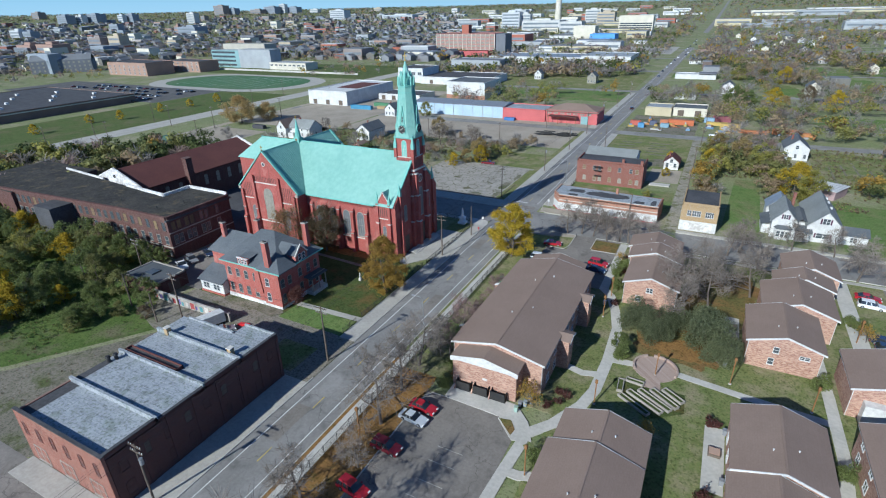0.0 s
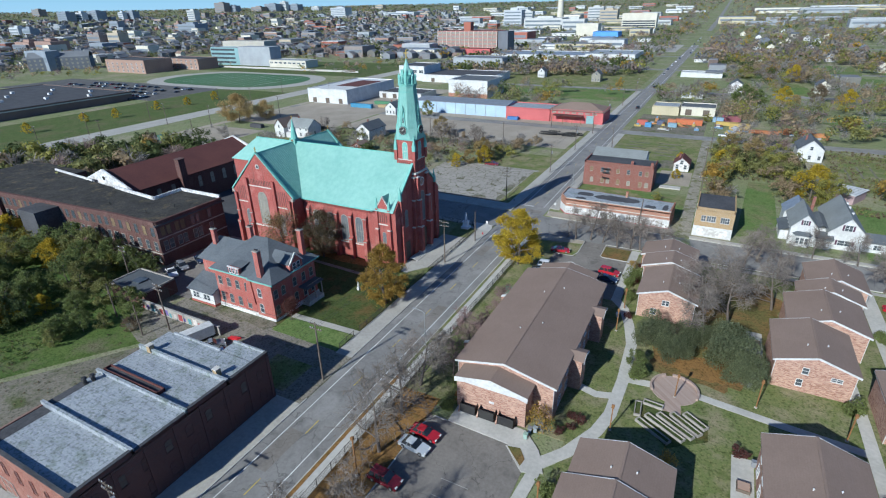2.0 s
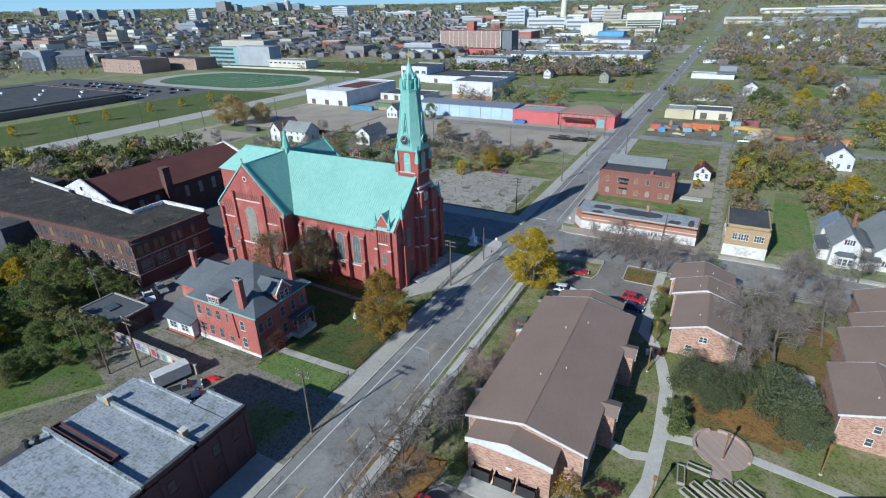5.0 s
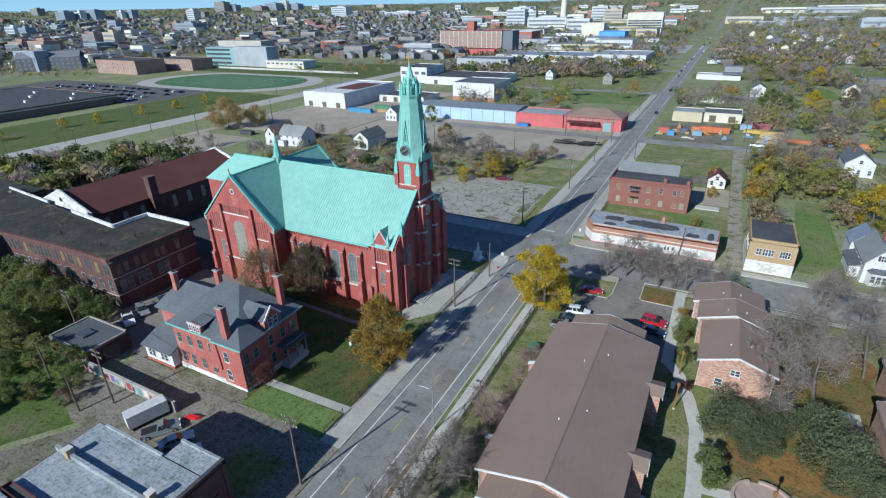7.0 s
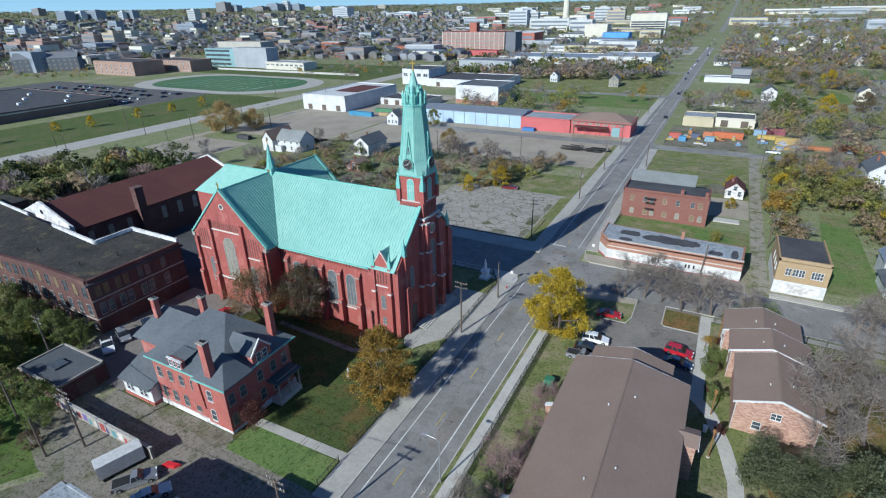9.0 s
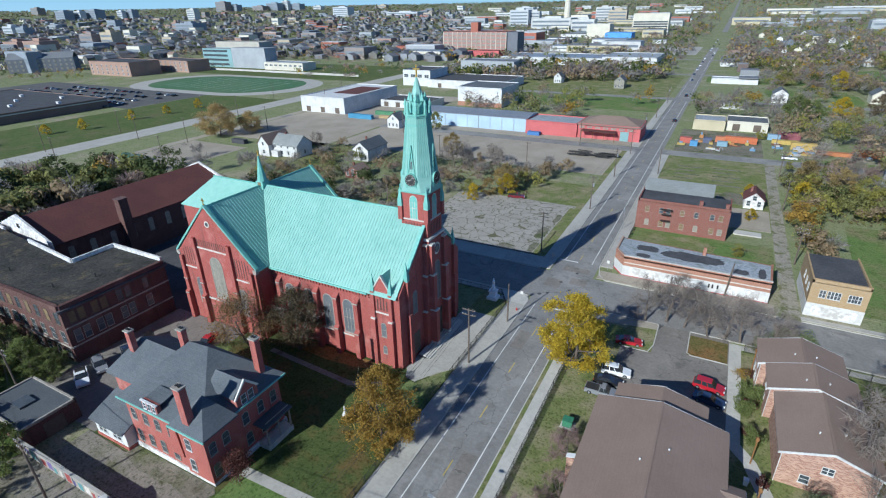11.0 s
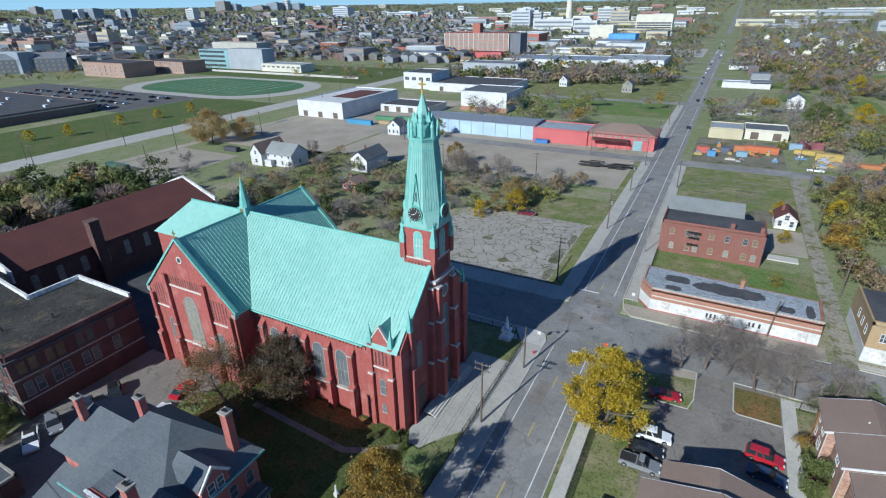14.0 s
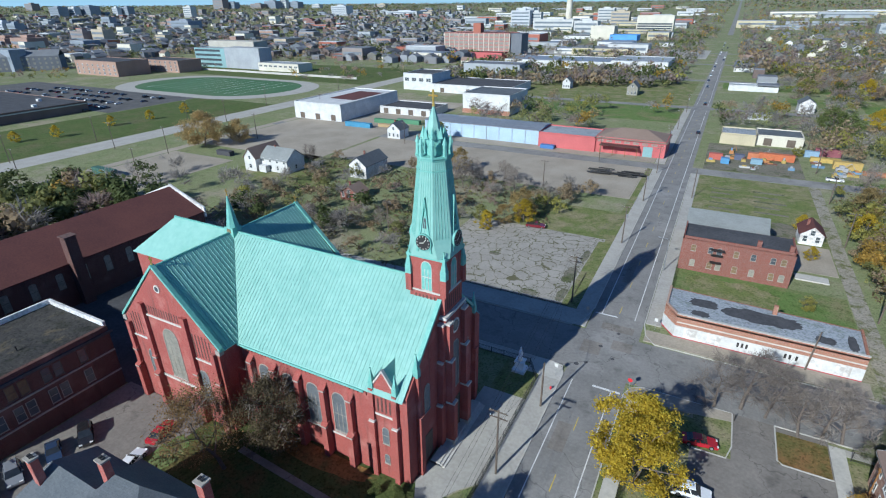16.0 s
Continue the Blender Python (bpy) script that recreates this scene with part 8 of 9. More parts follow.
def make_crown(h, r, seed, leaf, leaves, size, base=0.15, belly=0.4, label="", clumps=150, loose=0.5, twigs=None):
    """A dense tree: limbs inside an egg-shaped crown of leaf clumps, with an uneven skin."""
    rng = np.random.default_rng(seed)
    t = thing("tree", 0, 0, 0, label, "tree")
    g, tips, thin = limbs(rng, h * 1.05, min(0.9, 1.9 * r / h), 3, h * 0.022, max(base, 0.12), kids=(6, 4, 3))
    part("trunk", g, M["bark"], t, "grey-brown trunk and limbs")
    u, a = rng.uniform(0, 1, clumps), rng.uniform(0, 2 * math.pi, clumps)
    wide = np.where(u < belly, np.sin(np.pi / 2 * (0.35 + 0.65 * u / belly)), np.cos(np.pi / 2 * ((u - belly) / (1 - belly)) ** 1.25))
    q = r * wide * rng.uniform(0.25, 1.0, clumps) ** 0.5 * (1 + 0.18 * np.sin(3 * a + seed + 4 * u) + 0.14 * np.sin(5 * a + 9 * u))
    c = np.stack([q * np.cos(a), q * np.sin(a), h * (base + (0.97 - base) * u)], 1)
    p = c[rng.integers(0, clumps, leaves)] + rng.normal(size=(leaves, 3)) * loose * np.array([1.0, 1.0, 0.7])
    p[:, 2] = np.maximum(p[:, 2], 0.3)
    part("crown", soup_mesh("crown", quads(rng, p, size * rng.uniform(0.6, 1.3, leaves)), leaf), None, t)
    if twigs:
        tagged(part("twig", soup_mesh("twig", twig_quads(rng, thin, 0.02, 4), twigs), None, t), kind="stuff")
    return t


# single trees close to the flight
move(make_crown(14.2, 6.0, 3, LEAF["yellow"], 26000, 0.15, 0.17, 0.38, "maple in full yellow leaf beside the car park", 95, 0.5), 24.6, 4.2)
move(make_crown(14.0, 4.7, 5, LEAF["gold"], 25000, 0.125, 0.06, 0.34, "tall tree with golden-brown leaves by the pavement", 125, 0.42), 5.4, -25.0)
move(make_tree("leafy", 13.2, 0.95, 8, LEAF["rust"], 9000, 0.11, 0.8, "thin-leaved brown tree before the church", twigs=M["twig"], per=10, twig_w=0.024), -25.3, -18.8)
move(make_crown(12.8, 4.7, 9, LEAF["olivedark"], 17000, 0.12, 0.14, 0.5, "dark bronze tree against the church wall", 90, 0.55, M["twig"]), -21.3, -12.9)
move(make_tree("leafy", 4.6, 0.8, 12, LEAF["maroon"], 3500, 0.1, 0.5, "small reddish tree at the rectory corner", twigs=M["twig_red"], levels=2), -8.3, -39.2)
bare = [make_tree("bare", 11.5, 1.25, 20 + i, twigs=M["twig"], per=7, twig_w=0.024, label="bare deciduous tree with fine grey-brown twigs", kids=(8, 6, 5), first=0.2) for i in range(3)]
red_bare = make_tree("bare", 9.0, 1.15, 31, twigs=M["twig_red"], per=10, twig_w=0.02, label="bare tree with reddish twigs", kids=(7, 6, 5), first=0.2)
put(bare[0], 32.5, -92, 1.5), put(bare[1], 42, -95, 1.3), put(bare[2], 24.5, -88, 1.0)
move(bare[0], 26.0, -52.0), move(bare[1], 37.2, 26.3), move(bare[2], 78.2, 6.5), move(red_bare, 29.0, -33.0)
BARE_A = ((27.2, -60, 1.1, 0), (25.4, -45, 1.05, 1), (26.2, -38, 0.7, 2), (25.2, -76, 0.8, 1), (28.4, -83, 0.75, 2), (33.5, 25.0, 0.85, 0), (44.6, 23.8, 0.8, 2), (50, 24.6, 0.85, 1), (54.5, 23.6, 0.8, 0), (73.5, 27.5, 0.9, 1))
BARE_B = ((63.5, -2, 1.0, 0), (67.5, 3.5, 1.1, 1), (66.4, -9.5, 0.95, 2), (69, 10.5, 0.9, 0), (70.5, -3, 1.0, 2), (80, 22, 0.9, 0), (99.8, 24.5, 1.0, 1), (97, 37, 0.7, 2), (88, 37.5, 0.7, 0), (107, 20, 0.8, 2), (110, 26, 1.0, 0), (47.6, 25.0, 0.8, 0), (40.5, 25.8, 0.85, 1), (76, 30.5, 0.8, 2), (29.0, -68.5, 0.7, 1), (101, 30, 0.8, 0))
for x, y, s, k in BARE_A + BARE_B:
    put(bare[k], x, y, s)
for x, y, s in ((30.2, -24, 0.8), (29.4, -40.6, 0.85), (29.4, -16, 0.7), (30.3, -29, 0.7)):
    put(red_bare, x, y, s)
# evergreens and shrubs of the courts
jun = make_bush(5.6, 4.3, 41, LEAF["dark"], 12000, 0.115, "dense dark green juniper by the apartments", "juniper_bush")
move(jun, 58.8, -15.8)
for x, y, s in ((71.5, -17.0, 1.15), (69.4, -12.6, 0.95), (64.6, -14.6, 0.85), (61.8, -18.6, 0.75), (73.4, -21.6, 0.8), (54.2, 23.0, 0.6), (56.6, 28.5, 0.55)):
    put(jun, x, y, s)
shrub = make_bush(2.6, 1.9, 43, LEAF["green"], 2400, 0.12, "rounded green shrub beside a wall", "shrub")
move(shrub, 51.1, -56.8)
for x, y, s in ((88.4, -41.5, 0.9), (51.6, 8.5, 1.1), (51.6, -1.0, 0.9), (57.4, -27.2, 1.1), (87.8, -21.8, 1.0), (95.6, 2.0, 1.0), (50.6, 4.6, 0.9), (31.4, -41.2, 1.1), (52.4, -53.6, 0.8), (32, -48, 0.7), (-1.6, -11.8, 0.6), (0.4, -12.4, 0.6), (-4.6, -12.6, 0.5)):
    put(shrub, x, y, s)
thin_gold = make_tree("leafy", 4.4, 0.7, 47, LEAF["gold"], 900, 0.13, 0.4, "young tree with sparse golden leaves", levels=2, twigs=M["twig"])
move(thin_gold, 47.0, -46.4)
for x, y, s in ((63.4, -46.4, 0.7), (97, -3, 0.8), (49.6, 12.8, 0.6)):
    put(thin_gold, x, y, s)
low_red = make_bush(1.1, 0.9, 49, LEAF["maroon"], 420, 0.1, "low maroon shrub beside the walk")
move(low_red, 49.0, -45.2)
for i, (x, y) in enumerate(((50.4, -43.6), (51.2, -41.6), (72.4, -38.4), (73.2, -38.2), (51.8, 14.8), (51.4, 6.6), (50.8, 0.4), (52.8, -8.8), (71.9, -53), (49.8, -41.2), (67.0, 6.2))):
    put(low_red, x, y, 0.9 + 0.2 * (i % 3))
# thicket west of the rectory and behind the block
LOT_TREES = (("green", 4.3, "dense green tree in the overgrown lot"), ("olive", 4.0, "olive-green tree turning yellow"), ("lime", 3.8, "yellow-green tree in autumn scrub"), ("brown", 4.0, "brown autumn tree with thin leaves"), ("yellow", 4.0, "bright yellow autumn tree"), ("tan", 4.6, "tan-gold autumn tree with thinning leaves"))
oakish = [make_crown(9.2, r, 60 + i, LEAF[c], 4600, 0.18, 0.1, 0.42, lab, 48, 0.45) for i, (c, r, lab) in enumerate(LOT_TREES)]
for i, (x, y) in enumerate(((-62, -52), (-300, -420), (-320, -420), (-340, -420), (-75, -66), (-58, 121.7))):
    move(oakish[i], x, y)
rnd = random.Random(11)
for i in range(64):
    x, y = rnd.uniform(-128, -58), rnd.uniform(-82, -42)
    if y < -70 + (x + 58) * 0.25 and rnd.random() < 0.4:
        continue
    put(oakish[rnd.choice((0, 0, 0, 1, 1, 2, 4 if x < -78 else 0))], x, y, rnd.uniform(0.55, 0.95))
for x, y, s, k in ((-56, -40, 0.5, 0), (-53.5, -38.2, 0.45, 0), (-57, -36.5, 0.5, 0), (-41.5, -51.1, 0.62, 0), (-49.2, -51.9, 0.7, 1), (-43.8, -66.0, 0.42, 1), (-60.6, -68.0, 0.85, 4), (-62.5, -66.0, 0.7, 2), (-52.5, -56.0, 0.55, 0), (-60, -46, 0.6, 1)):
    put(oakish[k], x, y, s)
def domes(rng, spots, per, size, sparse=0.0, wisp=False):
    """Crowns of uneven lobes: leaf clumps that lie on the lobes' skins."""
    n = len(spots)
    xy, h = spots[:, :2], spots[:, 2]
    k = 8
    lobe = rng.normal(size=(n, k, 3)) * np.array([0.20, 0.20, 0.12]) * h[:, None, None]
    lobe[:, :, 2] += 0.56 * h[:, None] - 0.25 * np.hypot(lobe[:, :, 0], lobe[:, :, 1])
    pick = rng.integers(0, k, (n, per))
    nrm = rng.normal(size=(n, per, 3))
    nrm[:, :, 2] = nrm[:, :, 2] * 0.8 + 0.25
    nrm /= np.linalg.norm(nrm, axis=2)[:, :, None]
    c = lobe[np.arange(n)[:, None], pick] + nrm * (h[:, None] * 0.19 * rng.uniform(0.55 - sparse, 1.12, (n, per)))[:, :, None]
    c[:, :, :2] += xy[:, None, :]
    c[:, :, 2] = np.maximum(c[:, :, 2], 0.1) + rise(xy[:, 0], xy[:, 1])[:, None]
    c, nrm = c.reshape(-1, 3), nrm.reshape(-1, 3) + rng.normal(size=(n * per, 3)) * 0.25
    a = np.cross(nrm, rng.normal(size=nrm.shape))
    a /= np.linalg.norm(a, axis=1)[:, None] + 1e-9
    b = np.cross(nrm, a)
    b /= np.linalg.norm(b, axis=1)[:, None] + 1e-9
    s = (size * np.repeat(h, per) * rng.uniform(0.6, 1.35, n * per))[:, None]
    if wisp:
        out = c - np.repeat(np.stack([xy[:, 0], xy[:, 1], 0.35 * h], 1), per, 0)
        a = out / (np.linalg.norm(out, axis=1)[:, None] + 1e-9) + rng.normal(size=out.shape) * 0.45
        b = np.cross(a, rng.normal(size=a.shape))
        b /= np.linalg.norm(b, axis=1)[:, None] + 1e-9
        a, b = a * s * 1.7, b * s * 0.26
    else:
        a, b = a * s, b * s * 0.8
    return np.stack([c - a - b * 0.4, c + b * 0.9 - a * 0.1, c + a + b * 0.3, c - b * 0.9 + a * 0.15], 1).reshape(-1, 3)


def grove(name, spots, leaf, label, seed, per=60, size=0.05, sparse=0.0, wisp=False):
    rng = np.random.default_rng(seed)
    return tagged(new(name, soup_mesh(name, domes(rng, np.array(spots), per, size, sparse, wisp), leaf)), label, "trees", kind="stuff")


# all but deep green are lifted in colour for haze over far woods
KINDS = ((leafmat("hazed_grey_twigs", (0.36, 0.325, 0.29)), "bare grey-brown trees"), (leafmat("hazed_dry_brown_leaves", (0.42, 0.32, 0.20)), "brown autumn trees"), (LEAF["olive"], "olive-green trees"), (leafmat("hazed_red_twigs", (0.36, 0.27, 0.235)), "bare reddish trees"), (LEAF["lime"], "yellow-green trees"), (leafmat("deep_green_leaves", (0.125, 0.155, 0.06)), "deep green trees"), (LEAF["gold"], "golden autumn trees"))
SHARE = (0.36, 0.16, 0.17, 0.13, 0.07, 0.06, 0.05)


WILD = [[] for _ in KINDS]
KIND_OF = {0: 5, 1: 2, 2: 4, 3: 1, 4: 6, 5: 1, "b": 0, "r": 3}


# scrub north of the church and along the tracks
def clear(x, y):
    return not (-12 < x < 10 and y < 104 or (57 < x < 62 and y < 160) or (82 < x < 110 and 40 < y < 72) or (-125 < x < 8 and 120 < y < 156) or (60 < x < 72 and y < 58) or (70 < x < 83 and y < 99) or (90 < x < 102 and 128 < y < 149) or (94 < x < 109 and 83 < y < 98) or 156 < y < 167 or 299 < y < 309
                or (-135 < x < -114 and 86 < y < 102) or (-94 < x < -82 and 96 < y < 114) or -194 < x < -185 or (-158 < x < -150) or (23 < x < 62 and 205 < y < 234) or (23 < x < 110 and 174 < y < 196))


SCRUB_W = ((-110, -36, 30, 82, 62, (3, 3, 3, 1, "r", "b", "b", "b")), (-120, -30, 84, 118, 46, (3, "b", 3, 1, "r", "b")), (-26, -6, 92, 112, 7, (3, 2, 4)), (-60, 4, 104, 118, 14, (3, "b", "b")))
SCRUB_E = ((62.5, 92, 100, 128, 36, (1, 2, 1, 5, 0, 2, 1)), (62.5, 69, 60, 100, 16, (1, 5, 4, "b", 3)), (82, 90, 74, 98, 7, (3, 1, "r", 5)), (64, 100, 134, 155, 24, ("b", 3, 1, "r", 2)), (112, 150, 82, 98, 16, (2, 4, 1, "b", 0)), (124, 150, 100, 155, 22, ("b", 2, 1, 3)), (110, 180, 24, 44, 10, ("b", 2, 1, 3)))
for x0, x1, y0, y1, n, ks in SCRUB_W + SCRUB_E:
    for _ in range(n):
        x, y, k = rnd.uniform(x0, x1), rnd.uniform(y0, y1), rnd.choice(ks)
        if not clear(x, y):
            continue
        if k == "b" and rnd.random() < 0.35:
            put(bare[rnd.randrange(3)], x, y, rnd.uniform(0.55, 1.0))
        else:
            WILD[KIND_OF[k]].append((x, y, rnd.uniform(3.8, 8.0) if x < 0 else rnd.uniform(4.0, 9.5)))


def blotch(x, y, s):
    """Slow waves that gather trees into clumps and leave clearings."""
    return math.sin(x / s + 1.3) * math.sin(y / s * 0.8 + 0.4) + 0.6 * math.sin((x + y) / s * 1.9) * math.sin((x - y) / s * 1.3 + 2.0)


def sow(n, place, seed, ok, lo, hi, s, thin, share=SHARE):
    """Tree spots by kind, clumped."""
    rng, out = np.random.default_rng(seed), [[] for _ in KINDS]
    for _ in range(n):
        x, y = place(rng)
        if not ok(x, y) or blotch(x, y, s) < rng.uniform(-1.3, thin):
            continue
        kind = rng.choice(len(KINDS), p=share) if blotch(x + 90, y - 40, s * 0.6) < 0.5 else rng.choice((0, 1, 3))
        out[kind].append((x, y, rng.uniform(lo, hi)))
    return out


def boxes_place(boxes):
    w = np.array([(b[1] - b[0]) * (b[3] - b[2]) * b[4] for b in boxes], float)
    w /= w.sum()

    def place(rng):
        x0, x1, y0, y1, _ = boxes[rng.choice(len(boxes), p=w)]
        return rng.uniform(x0, x1), rng.uniform(y0, y1)
    return place


LAWNS = ((125, 162, 430, 514), (127, 170, 330, 426), (98, 115, 307, 368), (112, 170, 205, 240), (170, 230, 330, 430), (62, 84, 332, 370), (170, 215, 440, 520), (62, 78, 306, 326), (140, 160, 546, 570), (60, 110, 590, 655), (150, 240, 600, 690), (90, 170, 740, 800), (200, 300, 760, 830), (60, 150, 880, 950))


def lots_ok(x, y):
    return clear(x, y) and not any(a < x < b and c < y < d for a, b, c, d in LAWNS) and not (24 < x < 62 and y < 405 and not 236 < y < 298) and not (86 < x < 110 and 174 < y < 186)


WESTBOX = ((-190, -125, -10, 40, 1.0), (-190, -110, -60, 0, 0.8))
for i, spots in enumerate(sow(250, boxes_place(WESTBOX), 440, lots_ok, 8.5, 14.5, 20, -0.5, (0.12, 0.08, 0.27, 0.03, 0.06, 0.40, 0.04))):
    if spots:
        grove("wild_trees", spots, *KINDS[i], 450 + i, 330, 0.05, 0.15, i in (0, 3))
def campus_ok(x, y):
    return not ((-440 < x < -250 and 198 < y < 308) or (-560 < x < -440 and 245 < y < 336) or (-665 < x < -600 and 215 < y < 300) or (-502 < x < -343 and 350 < y < 402) or (-522 < x < -304 and y < 207) or (-464 < x < -260 and 328 < y < 338) or -240 < x < -214 or (x > -214 and y < 345))


CAMPUS = ((-640, -440, 296, 480, 1.0), (-640, -490, 120, 300, 1.0), (-440, -242, 308, 330, 1.2), (-345, -242, 338, 480, 0.9), (-500, -345, 402, 480, 0.9), (-214, -150, 345, 480, 0.6))
for i, spots in enumerate(sow(420, boxes_place(CAMPUS), 460, campus_ok, 5, 10, 40, 0.2, (0.22, 0.16, 0.2, 0.08, 0.04, 0.18, 0.12))):
    if spots:
        grove("campus_trees", spots, KINDS[i][0], KINDS[i][1] + " round the far schools", 470 + i, 70, 0.06, 0.15)
NEARBOX = ((-80, -42, 224, 256, 1.3), (-40, -10, 205, 240, 0.5), (-110, -30, 196, 232, 0.3), (-110, 4, 262, 298, 0.25), (24, 57, 236, 298, 0.5), (62, 215, 168, 298, 1.0), (-110, -30, 384, 470, 0.3), (62, 240, 310, 430, 1.05), (64, 280, 436, 640, 0.95), (150, 330, 60, 200, 0.8))
for i, spots in enumerate(sow(2300, boxes_place(NEARBOX), 400, lots_ok, 7.0, 14.0, 30, 0.7)):
    grove("scrub", spots, *KINDS[i], 410 + i, 240 if i in (0, 3) else 190, 0.036 if i in (0, 3) else 0.040, 0.5 if i in (0, 3) else 0.1, i in (0, 3))
for x, y, s, k in ((-27, 75, 0.62, 4), (-20.4, 86.5, 0.95, 5), (-19.0, 84.0, 0.75, 4), (-24, 81, 0.65, 5), (-31, 80, 0.6, 1), (-88, 162, 0.95, 1), (56.6, -24.4, 0.4, 0), (91.5, 84, 1.35, 4), (95.0, 80, 1.1, 2), (88.5, 88, 0.95, 1), (52, 92, 0.4, 4), (49, 64, 0.35, 2), (73, 247, 1.5, 0), (80, 249, 1.3, 0), (94, 266, 1.35, 4), (106.6, 377, 1.35, 4), (107, 423, 1.1, 5), (75, 393, 1.3, 2), (124, 259, 1.2, 4), (112.6, 283, 1.2, 3), (99, 258, 0.9, 5), (68, 128, 1.0, 5), (76, 122, 1.05, 5), (83, 119, 1.1, 2), (66, 114, 0.8, 4), (51.5, 112, 0.5, 4), (57, 201, 0.5, 2)):
    put(oakish[k], x, y, s)
big_tan = leafmat("pale_gold_leaves", (0.50, 0.37, 0.17))
move(make_crown(15.5, 9.5, 81, big_tan, 11000, 0.27, 0.12, 0.45, "broad pale gold tree beside the gravel yard", 110, 0.9), -181, 107)
move(make_crown(10.5, 5.5, 82, big_tan, 5000, 0.25, 0.12, 0.45, "small pale gold tree beside the gravel yard", 60, 0.8), -172, 119)
for x, y in ((-271, 72), (-264, 87), (-266, 116), (-263, 137), (-262, 159), (-268, 40), (-266, 10)):
    put(oakish[4], x, y, 0.62)

# far woods and street trees, beyond counting
def east(rng):
    a, d = math.radians(rng.uniform(-34, 3.4)), 560 + 2500 * rng.random() ** 1.7
    return 32 - d * math.sin(a), -60 + d * math.cos(a)


def west(rng):
    a, d = math.radians(rng.uniform(3, 74)), 440 + 3300 * rng.random() ** 1.5
    return 32 - d * math.sin(a), -60 + d * math.cos(a)


def rim(rng):
    a, d = math.radians(rng.uniform(-36, 76)), rng.uniform(2600, 4600)
    return 32 - d * math.sin(a), -60 + d * math.cos(a)


def far_ok(x, y):
    return lots_ok(x, y) and not (-8 < x < 34 or -246 < x < -212 or (x < 34 and x > -250 and y < 330) or (-640 < x < -225 and y < 480))


for i, spots in enumerate(sow(5000, east, 101, far_ok, 9, 16, 70, 0.35)):
    grove("far_trees", spots, KINDS[i][0], "far " + KINDS[i][1] + " and gardens", 110 + i, 44, 0.08)
for i, spots in enumerate(sow(12500, west, 201, far_ok, 7, 13, 60, -0.4, (0.30, 0.06, 0.18, 0.06, 0.02, 0.36, 0.02))):
    grove("far_trees", spots, KINDS[i][0], "far " + KINDS[i][1] + " among the roofs", 210 + i, 26, 0.10)
for i, spots in enumerate(sow(9000, rim, 301, far_ok, 5, 9, 200, 0.0, (0.3, 0.04, 0.2, 0.03, 0.0, 0.43, 0.0))):
    if spots:
        grove("far_trees", spots, KINDS[i][0], "belt of " + KINDS[i][1] + " along the horizon", 310 + i, 16, 0.3)

pale_bush = make_bush(3.4, 2.8, 45, leafmat("pale_green_leaves", (0.26, 0.30, 0.15)), 2600, 0.12, "pale green bush beside the cross street", "shrub")
move(pale_bush, 60.0, 27.2)
# tall weeds and tufts on the rough lots, beyond counting
def tufts(boxes, n, leaf, label, seed, lo, hi):
    rng = np.random.default_rng(seed)
    place, spots = boxes_place(boxes), []
    while len(spots) < n:
        x, y = place(rng)
        if blotch(x, y, 6) > rng.uniform(-1.0, 0.8) and not -12 < x < 10 and clear(x, y):
            spots.append((x, y, rng.uniform(lo, hi)))
    return grove("weed_tufts", spots, leaf, label, seed + 1, 9, 0.22)


tufts(((-120, -44, -76, -50, 1.0), (-80, -60, -98, -76, 0.6)), 2600, LEAF["green"], "rank green weeds on the rough lot", 500, 0.3, 0.8)
tufts(((-62, -20, -84, -58, 0.6), (-60, -34, -62, -52, 0.6)), 260, LEAF["brown"], "dry brown weeds beside the dirt track", 502, 0.2, 0.5)
tufts(((-112, -36, 30, 118, 1.0), (62, 150, 74, 156, 0.8), (-36, 4, 84, 116, 0.6)), 3200, LEAF["brown"], "dry brown weeds on vacant ground", 504, 0.4, 1.2)
tufts(((-112, -36, 30, 118, 0.6), (62, 150, 74, 156, 1.0)), 2200, LEAF["olive"], "olive weeds on vacant ground", 506, 0.4, 1.2)
# overgrown land behind the school
rnd = random.Random(33)
for i in range(64):
    x, y = rnd.uniform(-192, -116), rnd.uniform(-14, 34)
    if i > 40:
        x, y = rnd.uniform(-172, -60), rnd.uniform(38, 76)
    if -135 < x < -86 and y < 34:
        continue
    WILD[KIND_OF["b" if i % 3 == 2 or i > 52 else rnd.choice((0, 0, 0, 1, 1, 2))]].append((x, y, rnd.uniform(6.5, 11)))
for i, spots in enumerate(WILD):
    grove("wild_trees", spots, KINDS[i][0], KINDS[i][1] + " grown wild on the vacant ground", 600 + i, 420, 0.038, 0.5 if i in (0, 3) else 0.2, i in (0, 3))
put(oakish[0], -66, -39.6, 0.95), put(oakish[1], -72.5, -40.2, 1.0), put(oakish[0], -60.5, -38.6, 0.7), put(oakish[2], -63.5, -41.8, 0.6), put(oakish[0], -79, -40.6, 1.05), put(oakish[0], -71, -43.5, 0.85), put(oakish[1], -77.5, -43, 0.9), put(oakish[0], -84, -44, 0.95), put(oakish[0], -65, -42.5, 0.6), put(oakish[2], -92, -46, 0.9)
put(oakish[4], -61.9, -67.1, 0.75), put(oakish[0], -45.3, -65.1, 0.5), put(oakish[4], -58, -60, 0.5)
